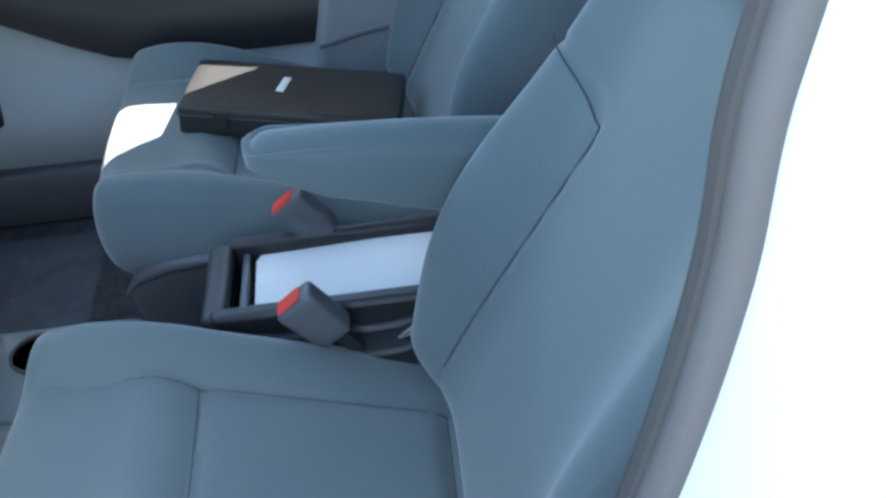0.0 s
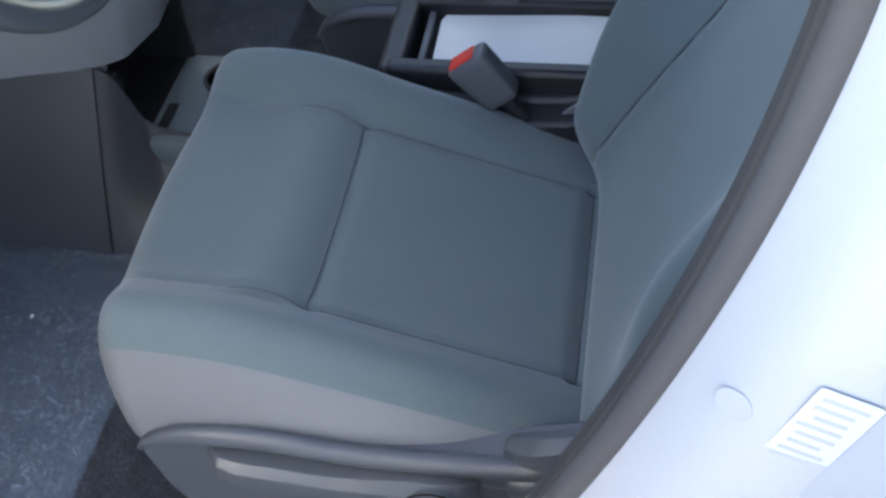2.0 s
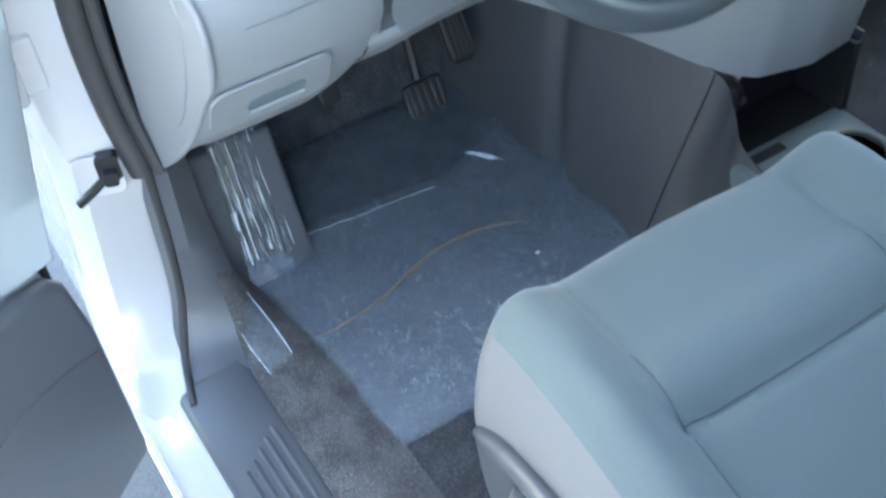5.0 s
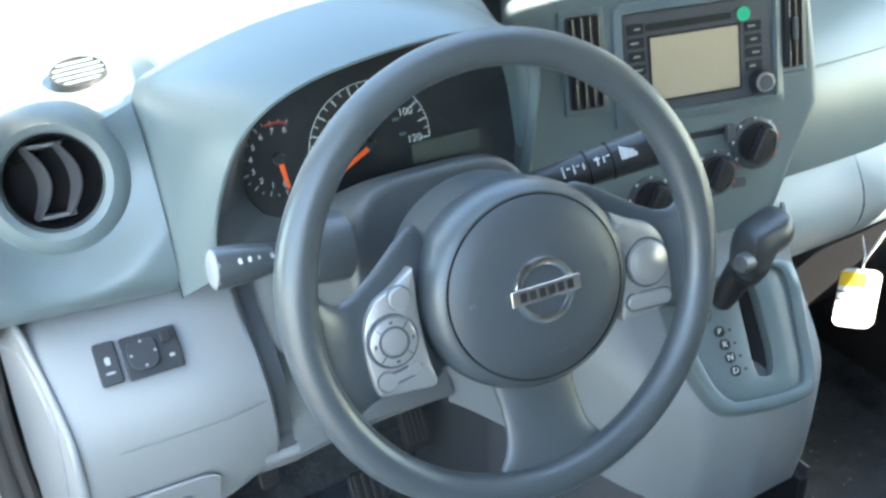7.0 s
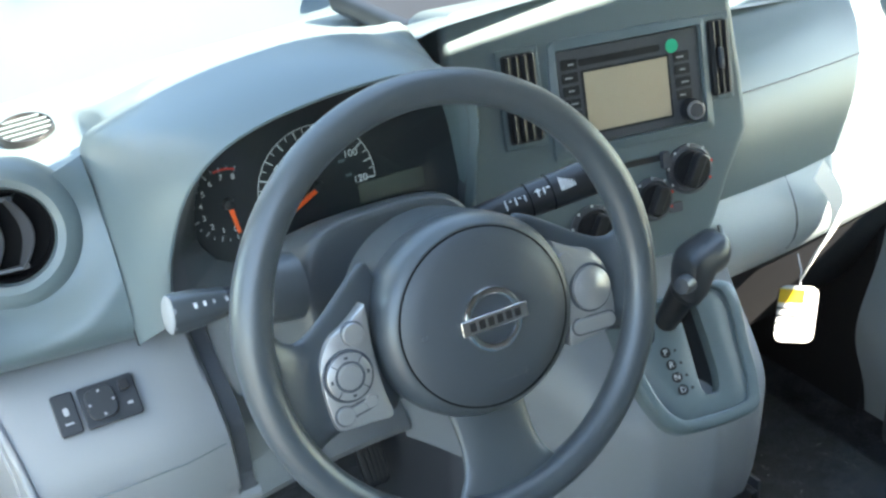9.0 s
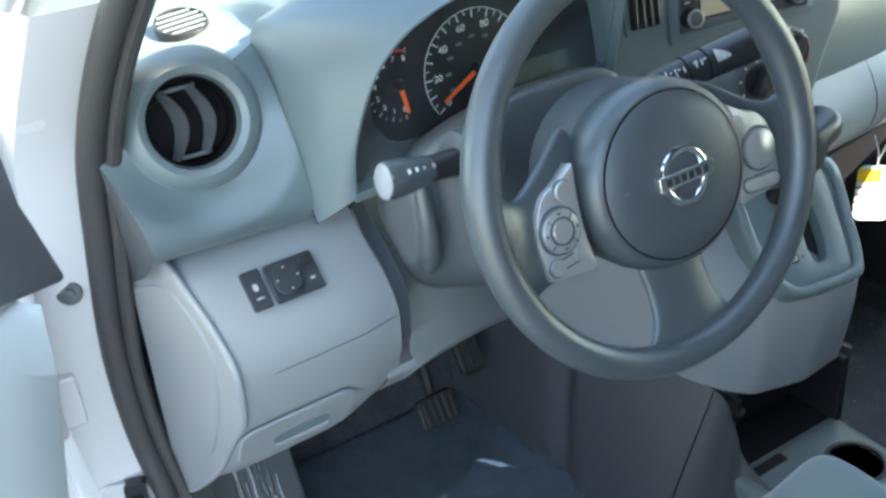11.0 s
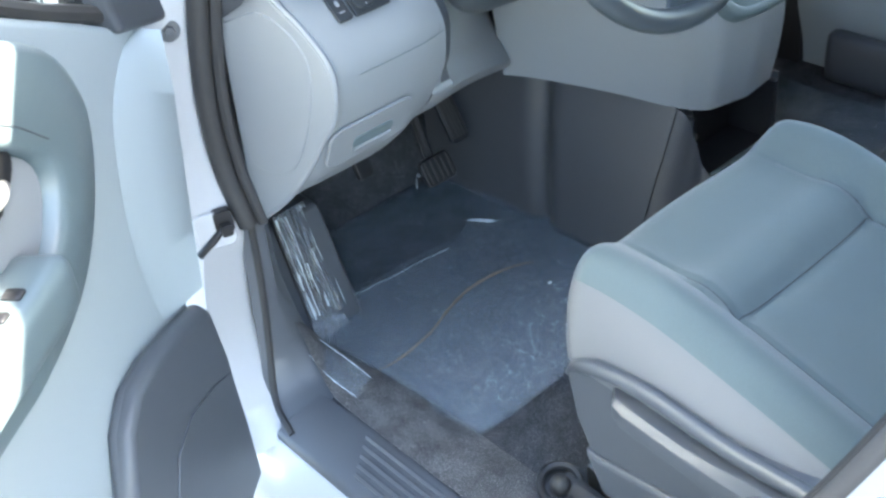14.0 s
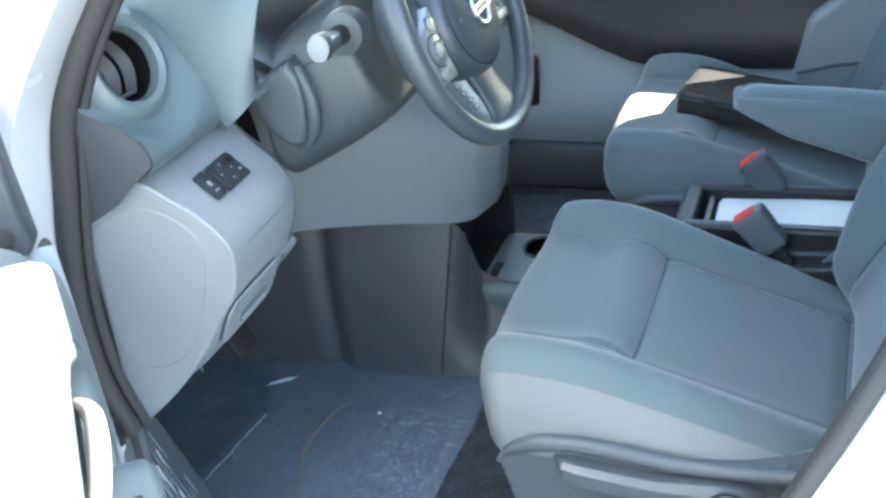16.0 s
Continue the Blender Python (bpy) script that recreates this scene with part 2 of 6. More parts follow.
def rings(rows, closed=True, caps=True):
    """A skin over rows of points; each row is a ring (or an open strip)."""
    bm = bmesh.new()
    vs = [[bm.verts.new(p) for p in row] for row in rows]
    n = len(rows[0])
    for a, b in zip(vs, vs[1:]):
        for i in range(n if closed else n - 1):
            j = (i + 1) % n
            bm.faces.new((a[i], a[j], b[j], b[i]))
    if caps and closed:
        bm.faces.new(vs[0])
        bm.faces.new(vs[-1])
    return bm


def prism(poly, axis, lo, hi, shift=(0, 0)):
    """A flat outline pushed along an axis; the outline's two numbers are the other axes in order."""
    def place(p, v, s):
        a, b = p[0] + s[0], p[1] + s[1]
        return {"x": (v, a, b), "y": (a, v, b), "z": (a, b, v)}[axis]
    return rings([[place(p, lo, (0, 0)) for p in poly], [place(p, hi, shift) for p in poly]])


def box(lo, hi):
    return prism([(lo[0], lo[1]), (hi[0], lo[1]), (hi[0], hi[1]), (lo[0], hi[1])], "z", lo[2], hi[2])


def tube(points, radius, n=10, caps=True, flat=1.0):
    """A round bar along points; radius is a number or one for each point."""
    pts = [Vector(p) for p in points]
    rows = []
    side = None
    for i, p in enumerate(pts):
        d = (pts[min(i + 1, len(pts) - 1)] - pts[max(i - 1, 0)]).normalized()
        if side is None:
            side = d.orthogonal().normalized()
        side = (side - d * side.dot(d)).normalized()
        up = d.cross(side)
        r = radius[i] if isinstance(radius, (list, tuple)) else radius
        rows.append([p + r * (math.cos(a) * side + flat * math.sin(a) * up) for a in (2 * math.pi * k / n for k in range(n))])
    return rings(rows, caps=caps)


def spun(profile, centre, axis, n=32):
    """A turned solid: profile of (radius, along) about the axis through centre."""
    c, ax = Vector(centre), Vector(axis).normalized()
    u = ax.orthogonal().normalized()
    v = ax.cross(u)
    rows = [[c + ax * h + r * (math.cos(a) * u + math.sin(a) * v) for a in (2 * math.pi * k / n for k in range(n))] for r, h in profile]
    return rings(rows)


def smooth_line(points, n=8):
    """A Catmull-Rom line through points."""
    p = [Vector(q) for q in points]
    p = [2 * p[0] - p[1]] + p + [2 * p[-1] - p[-2]]
    out = []
    for i in range(1, len(p) - 2):
        for k in range(n):
            t = k / n
            out.append(0.5 * ((2 * p[i]) + (p[i + 1] - p[i - 1]) * t + (2 * p[i - 1] - 5 * p[i] + 4 * p[i + 1] - p[i + 2]) * t * t
                              + (3 * p[i] - p[i - 1] - 3 * p[i + 1] + p[i + 2]) * t ** 3))
    out.append(p[-2])
    return out


def sheet(fn, nu, nv, thick=0.0):
    """A surface fn(u, v) with u, v from 0 to 1; with thickness it is closed at its back."""
    bm = bmesh.new()
    g = [[bm.verts.new(fn(i / nu, j / nv)) for j in range(nv + 1)] for i in range(nu + 1)]
    faces = [bm.faces.new((g[i][j], g[i + 1][j], g[i + 1][j + 1], g[i][j + 1])) for i in range(nu) for j in range(nv)]
    if thick:
        bm.normal_update()
        bmesh.ops.solidify(bm, geom=faces, thickness=thick)
    return bm


def cushion(lo, hi, r, n, fn=None):
    """A box with round edges and a fine skin; fn moves each point, given with its unit place in the box."""
    lo, hi = Vector(lo), Vector(hi)
    bm = bmesh.new()
    def line(k, a):
        return [0.5 - 0.5 * math.cos(math.pi * i / n[a]) if n[a] < 12 else (lambda s: s + 0.10 * math.sin(2 * math.pi * s) * -1)(i / n[a]) for i in range(n[a] + 1)]
    for a in range(3):
        b, c = (a + 1) % 3, (a + 2) % 3
        lb, lc = line(0, b), line(0, c)
        for s in (0, 1):
            vs = []
            for ub in lb:
                row = []
                for uc in lc:
                    q = [0, 0, 0]
                    q[a], q[b], q[c] = s, ub, uc
                    row.append(bm.verts.new(q))
                vs.append(row)
            for i in range(len(lb) - 1):
                for j in range(len(lc) - 1):
                    bm.faces.new((vs[i][j], vs[i + 1][j], vs[i + 1][j + 1], vs[i][j + 1]))
    bmesh.ops.remove_doubles(bm, verts=bm.verts, dist=1e-5)
    for v in bm.verts:
        unit = v.co.copy()
        p = Vector([lo[k] + unit[k] * (hi[k] - lo[k]) for k in range(3)])
        inner = Vector([min(max(p[k], lo[k] + r), hi[k] - r) for k in range(3)])
        d = p - inner
        if d.length > 1e-9:
            p = inner + d.normalized() * r
        v.co = fn(p, unit) if fn else p
    return bm


def bell(x, c, w):
    return math.exp(-((x - c) / w) ** 2)


def step(a, b, x):
    t = min(max((x - a) / (b - a), 0), 1)
    return t * t * (3 - 2 * t)


def writing(text, size, m, mat, parent, name="marking", depth=0.0003):
    """Raised lettering in the built-in font, centred, on the plane of the pose m."""
    cu = bpy.data.curves.new(name, "FONT")
    cu.body, cu.size, cu.extrude, cu.align_x, cu.align_y = text, size, depth, "CENTER", "CENTER"
    tmp = bpy.data.objects.new("tmp", cu)
    me = bpy.data.meshes.new_from_object(tmp)
    bpy.data.objects.remove(tmp)
    bm = bmesh.new()
    bm.from_mesh(me)
    bpy.data.meshes.remove(me)
    return part(name, moved(bm, m), mat, parent, smooth=False)


def facing(centre, normal, up=(0, 0, 1)):
    """A pose whose z axis is the normal and whose y axis points up."""
    n = Vector(normal).normalized()
    x = Vector(up).cross(n).normalized()
    y = n.cross(x)
    return Matrix.Translation(centre) @ Matrix((x, y, n)).transposed().to_4x4()


def slab(m, w, h, d, r=0.0):
    """A plate of width, height and depth on the pose m, its back on the plane, with round corners."""
    if r <= 0:
        pts = [(-w / 2, -h / 2), (w / 2, -h / 2), (w / 2, h / 2), (-w / 2, h / 2)]
    else:
        pts = []
        for cx, cy, a0 in ((w / 2 - r, -h / 2 + r, -90), (w / 2 - r, h / 2 - r, 0), (-w / 2 + r, h / 2 - r, 90), (-w / 2 + r, -h / 2 + r, 180)):
            pts += [(cx + r * math.cos(radians(a0 + 15 * k)), cy + r * math.sin(radians(a0 + 15 * k))) for k in range(7)]
    return moved(prism(pts, "z", 0, d), m)


# ---------------------------------------------------------------- ground and van shell
def build_ground():
    bm = sheet(lambda u, v: Vector(((u - 0.5) * 400, (v - 0.5) * 400, 0)), 40, 40)
    tagged(part("ground", bm, ASPHALT, smooth=False), "grey sunlit asphalt of the lot", "ground", kind="structure")


SEAL_A = [(-0.65, 0.58, 1.62), (-0.705, 0.80, 1.40), (-0.732, 0.908, 1.25), (-0.744, 0.950, 1.12), (-0.754, 0.977, 0.98), (-0.752, 0.984, 0.86), (-0.742, 0.972, 0.765)]
SEAL_B = [(-0.67, -0.26, 1.72), (-0.712, -0.098, 1.53), (-0.722, -0.053, 1.40), (-0.728, -0.040, 1.30), (-0.731, -0.020, 1.20), (-0.733, 0.008, 1.10), (-0.734, 0.042, 1.00), (-0.735, 0.082, 0.90), (-0.735, 0.126, 0.80), (-0.735, 0.168, 0.70), (-0.735, 0.228, 0.585), (-0.735, 0.32, 0.49), (-0.735, 0.45, 0.455)]


def build_shell():
    floor = box((-0.70, -1.2, 0.38), (0.70, 1.34, 0.43))
    tagged(part("floor", floor, CARPET), "dark grey carpeted van floor", "floor", kind="structure")
    toe = sheet(lambda u, v: Vector((-0.72 + 1.44 * u, 1.30 + 0.115 * v, 0.428 + 0.46 * v ** 1.2 + 0.004 * noise.noise(Vector((u * 14, v * 6, 3))))), 40, 16, 0.02)
    tagged(part("toe_board", toe, CARPET), "dark carpet rising to the bulkhead", "floor", kind="structure")
    bulk = box((-0.78, 1.41, 0.40), (0.78, 1.46, 1.22))
    tagged(part("wall_front", bulk, BLACK), "black front bulkhead behind the dash", "wall", kind="structure")
    # roof and cargo walls close the cabin; the unseen roof's edges are set to limit the sun
    roof = cushion((-0.615, -2.6, 1.80), (0.78, 0.430, 1.86), 0.03, (14, 14, 4), lambda p, u: p + Vector((0, 0, 0.03 * (1 - (p.x / 0.78) ** 2))))
    tagged(part("roof", roof, PAINT), "white van roof", "roof", kind="structure")
    tagged(part("ceiling", box((-0.58, -2.55, 1.775), (0.70, 0.40, 1.795)), PALE), "light grey headliner", "ceiling", kind="structure")
    tagged(part("wall_rear", box((-0.72, -2.62, 0.30), (0.72, -2.56, 1.80)), PALE), "grey rear wall of the cargo space", "wall", kind="structure")
    tagged(part("wall_right", box((0.72, -2.6, 0.30), (0.78, -0.10, 1.80)), PALE), "grey side wall of the cargo space", "wall", kind="structure")
    tagged(part("wall_left", box((-0.80, -2.6, 0.30), (-0.735, -0.30, 1.80)), PAINT), "white side of the van behind the door", "wall", kind="structure")
    tagged(part("fender_right", box((0.68, 1.0, 0.30), (0.80, 1.5, 1.17)), BLACK), "dark wall beside the passenger footwell", "wall", kind="structure")
    tagged(part("fender_left", box((-0.84, 1.10, 0.30), (-0.76, 1.5, 1.12)), PAINT), "white front wing inside the door gap", "wall", kind="structure")
    # windscreen with its two pillars
    def wind(u, v):
        x = -0.66 + 1.32 * u
        return Vector((x * (1.12 - 0.16 * v), 1.52 - 1.13 * v - 0.16 * (x / 0.66) ** 2 * (1 - 0.6 * v), 1.16 + 0.64 * v))
    glass = part("windscreen", sheet(wind, 16, 8), GLASS)
    glass.visible_shadow = False
    tagged(glass, "clear sloping windscreen", "window", kind="structure")
    for side, name in ((-1, "pillar_left"), (1, "pillar_right")):
        pts = smooth_line([(side * 0.77, 1.36, 1.12), (side * 0.735, 1.05, 1.36), (side * 0.69, 0.72, 1.58), (side * 0.64, 0.34, 1.80)], 5)
        tagged(part(name, tube(pts, 0.032, 10), PAINT if side < 0 else PALE), "windscreen pillar, painted white" if side < 0 else "grey trimmed windscreen pillar", "pillar", kind="structure")


def strip(a, b, thick, n=6):
    """A band between two edges given as lines of equal count."""
    A, B = smooth_line(a, n), smooth_line(b, n)
    bm = bmesh.new()
    va, vb = [bm.verts.new(p) for p in A], [bm.verts.new(p) for p in B]
    fs = [bm.faces.new((va[i], va[i + 1], vb[i + 1], vb[i])) for i in range(len(A) - 1)]
    bm.normal_update()
    bmesh.ops.solidify(bm, geom=fs, thickness=thick)
    return bm


def band(lines, n=6, thick=0.0):
    """A skin through several lines of equal count."""
    L = [smooth_line(l, n) for l in lines]
    bm = bmesh.new()
    vs = [[bm.verts.new(p) for p in l] for l in L]
    fs = []
    for a, b in zip(vs, vs[1:]):
        fs += [bm.faces.new((a[i], a[i + 1], b[i + 1], b[i])) for i in range(len(a) - 1)]
    if thick:
        bm.normal_update()
        bmesh.ops.solidify(bm, geom=fs, thickness=thick)
    return bm


def offset(line, d):
    return [tuple(Vector(p) + Vector(d)) for p in line]


def build_pillars():
    # hinge pillar: painted jamb between the seal and the door gap, running down to the sill
    low = SEAL_A[1:] + [(-0.745, 1.00, 0.66), (-0.752, 1.01, 0.56), (-0.765, 0.97, 0.47), (-0.775, 0.90, 0.425)]
    jamb = thing("hinge_pillar", (-0.78, 1.0, 0.4), "white painted door jamb with bolt and check strap", "pillar", kind="structure")
    inner = offset(low, (0.01, 0.02, 0))
    mid = offset(low, (-0.010, 0.012, 0))
    outer = offset(low, (-0.066, 0.020, 0))
    edge = offset(low, (-0.084, 0.060, 0))
    back = offset(low, (-0.084, 0.16, 0))
    part("jamb", band([inner, mid, outer, edge, back]), PAINT, jamb)
    part("bolt", join(spun([(0.0, 0.002), (0.013, 0.002), (0.014, 0.0), (0.013, -0.004)], (-0.781, 0.976, 1.069), (-0.35, -0.93, 0.1), 20),
                      spun([(0.0, 0.007), (0.0065, 0.006), (0.008, 0.001)], (-0.781, 0.976, 1.069), (-0.35, -0.93, 0.1), 6)), DARK, jamb, "dark hex bolt and washer")
    plate = facing((-0.786, 0.985, 0.775), (-0.35, -0.93, 0.05))
    part("check_plate", slab(plate, 0.055, 0.055, 0.005, 0.012), PAINT, jamb, bevel=0.002)
    part("check_arm", join(tube([(-0.771, 0.996, 0.786), (-0.782, 0.976, 0.774), (-0.796, 0.980, 0.762), (-0.818, 0.986, 0.746)], 0.0066, 10, flat=0.8),
                           slab(facing((-0.772, 0.986, 0.786), (-0.3, -0.95, 0)), 0.026, 0.034, 0.014, 0.006), slab(facing((-0.776, 0.972, 0.778), (-0.3, -0.95, 0)), 0.016, 0.018, 0.010, 0.004)), BLACK, jamb, "black steel door check strap")
    hinge = thing("door_hinge", (-0.82, 1.0, 0.9), "white painted steel door hinge", "hinge", kind="structure")
    part("leaf", join(box((-0.835, 0.985, 0.90), (-0.80, 1.025, 0.965)), tube([(-0.832, 0.985, 0.895), (-0.832, 0.985, 0.97)], 0.009, 10)), PAINT, hinge, bevel=0.003)
    lip = thing("door_seal", (-0.74, 0.97, 0.76), "black rubber door seal on the opening's edge", "seal", kind="structure")
    part("front_run", tube(smooth_line(SEAL_A, 8), 0.0140, 10), RUBBER, lip)
    part("front_lip", tube(smooth_line(offset(SEAL_A, (0.018, -0.012, 0)), 8), 0.008, 8), RUBBER, lip)
    # same rubber as the front run, coloured as lit by the pillar
    part("rear_run", tube(smooth_line(offset(SEAL_B, (-0.006, -0.005, 0)), 8), 0.0112, 12), LIT_RUBBER, lip)
    part("rear_lip", tube(smooth_line(offset(SEAL_B, (0.001, 0.0050, 0)), 8), 0.0072, 8), RUBBER, lip)
    part("inner_trim", band([offset(SEAL_A[:4], (0.020, 0.004, 0)), offset(SEAL_A[:4], (0.034, 0.030, 0.004)), offset(SEAL_A[:4], (0.040, 0.10, 0.01))]), PALE, jamb, "pale grey inner pillar trim")
    # lock pillar
    post = thing("lock_pillar", (-0.78, -0.1, 0.4), "white painted lock pillar with striker and label", "pillar", kind="structure")
    S = SEAL_B
    part("jamb", band([offset(S, (0.012, -0.012, 0)), offset(S, (-0.012, -0.008, 0)), offset(S, (-0.040, -0.030, 0)), offset(S, (-0.052, -0.050, 0)),
                       offset(S, (-0.056, -0.100, 0)), offset(S, (-0.085, -0.112, -0.01)), offset(S, (-0.095, -0.20, 0)), offset(S, (-0.095, -0.55, 0))]), PAINT, post)
    st = facing((-0.779, 0.022, 0.940), (-0.80, 0.58, 0.15)) @ Matrix.Scale(0.82, 4)
    part("striker", join(slab(st, 0.032, 0.044, 0.006, 0.010), moved(spun([(0.0, 0.016), (0.008, 0.015), (0.011, 0.010), (0.012, 0.004)], (0, 0, 0), (0, 0, 1), 20), st), moved(tube([(-0.006, 0.012, 0.004), (-0.006, 0.012, 0.014), (-0.006, -0.012, 0.014), (-0.006, -0.012, 0.004)], 0.004, 8), st)), BLACK, post, "black striker block")
    dim = facing((-0.7768, -0.021, 1.080), (-0.85, 0.50, 0.12))
    part("plug", slab(dim, 0.022, 0.022, 0.0005, 0.0105), PAINT, post)
    lp = facing((-0.7885, -0.034, 0.985), (-0.93, 0.34, 0.10)) @ Matrix.Diagonal((0.62, 0.62, 0.5, 1))
    plate = part("slot_plate", slab(lp, 0.058, 0.052, 0.004, 0.008), STEEL, post, "bright metal slot plate", bevel=0.0015)
    part("slot", slab(lp @ pose(0, 0.002, 0.0036), 0.026, 0.022, 0.0012, 0.008), BLACK, plate)
    lab = facing((-0.7884, -0.064, 1.072), (-0.996, 0.09, 0.0), (0.0, -0.34, 1)) @ Matrix.Scale(0.72, 4)
    label = part("label", slab(lab, 0.050, 0.115, 0.0003, 0.003), material("grey_label", (0.74, 0.77, 0.79), 0.5, vary=0.04, bump=0.0), post, "grey printed label with illegible lines")
    for k in range(9):
        w = 0.036 - 0.010 * ((k * 7) % 3) / 2
        part("bar", slab(lab @ pose(-0.003 * (k % 2), 0.046 - 0.0115 * k, 0.0006), w, 0.0045, 0.0003), PAINT, label)
    # belt-side inner trim strip of the lock pillar
    part("inner_trim", band([offset(S[:9], (0.002, 0.003, 0)), offset(S[:9], (0.009, 0.005, 0)), offset(S[:9], (0.016, -0.004, 0)), offset(S[:9], (0.05, -0.10, 0))]), PALE, post, "pale grey plastic trim")


def build_sill():
    sill = thing("door_sill", (-0.75, 0.5, 0.40), "dark ribbed plastic sill plate on a white rocker", "sill", kind="structure")
    prof = [(-0.694, 0.434), (-0.705, 0.452), (-0.716, 0.455), (-0.775, 0.447), (-0.800, 0.438), (-0.806, 0.425), (-0.806, 0.40), (-0.665, 0.40)]
    part("sill_plate", rings([[(x, y, z) for x, z in prof] for y in (0.37, 0.40, 0.62, 0.82, 0.93)]), SILLTRIM, sill, bevel=0.006)
    for k in range(5):
        x = -0.724 - 0.0135 * k
        part("rib", tube([(x, 0.43, 0.4535 - 0.0017 * k), (x, 0.60, 0.4545 - 0.0017 * k), (x, 0.80 - 0.01 * k, 0.4535 - 0.0017 * k)], 0.0042, 6), SILLTRIM, sill)
    kick = [[(-0.665, 0.90, 0.434), (-0.69, 0.905, 0.455), (-0.735, 0.905, 0.450), (-0.79, 0.90, 0.440), (-0.806, 0.90, 0.42)],
            [(-0.662, 0.95, 0.437), (-0.685, 0.955, 0.468), (-0.725, 0.965, 0.466), (-0.772, 0.965, 0.455), (-0.79, 0.965, 0.44)],
            [(-0.662, 1.02, 0.50), (-0.688, 1.00, 0.53), (-0.718, 0.992, 0.54), (-0.745, 0.995, 0.535), (-0.755, 1.01, 0.53)],
            [(-0.668, 1.06, 0.62), (-0.692, 1.01, 0.64), (-0.715, 0.985, 0.65), (-0.738, 0.985, 0.65), (-0.748, 1.005, 0.65)],
            [(-0.672, 1.06, 0.80), (-0.692, 1.01, 0.80), (-0.712, 0.98, 0.80), (-0.735, 0.975, 0.80), (-0.745, 0.995, 0.80)]]
    part("kick_panel", band([list(l) for l in zip(*kick)], 5), SILLTRIM, sill, "dark grey kick panel")
    part("kick_lip", tube(smooth_line([row[3] for row in kick], 6), 0.0055, 8), RUBBER, sill, "dark edge trim")
    rock = [(-0.806, 0.430), (-0.822, 0.418), (-0.845, 0.395), (-0.852, 0.36), (-0.850, 0.24), (-0.80, 0.20), (-0.70, 0.20), (-0.70, 0.395)]
    part("rocker", rings([[(x, y, z) for x, z in rock] for y in (-1.0, 0.0, 0.5, 0.95, 1.15)]), PAINT, sill, "white painted rocker", bevel=0.004)
    part("lower_lip", tube([(-0.853, -1.0, 0.30), (-0.853, 1.1, 0.30)], 0.008, 6), PAINT, sill)
    def roll(u, v):
        y = 0.16 + 0.88 * u
        w = step(0.88, 1.04, y)
        x0, x1 = -0.708 + 0.020 * w, -0.596 - 0.030 * w
        return Vector((x0 + (x1 - x0) * v, y, 0.434 + 0.020 * (1 - v) ** 1.5 * (1 + 2.2 * w) + 0.010 * math.sin(math.pi * v) + 0.06 * w * (1 - v) + 0.003 * noise.noise(Vector((u * 14, v * 3, 1)))))
    tagged(part("carpet_edge", sheet(roll, 70, 14), CARPET_BROWN), "brownish flecked carpet roll along the sill", "carpet", kind="structure")


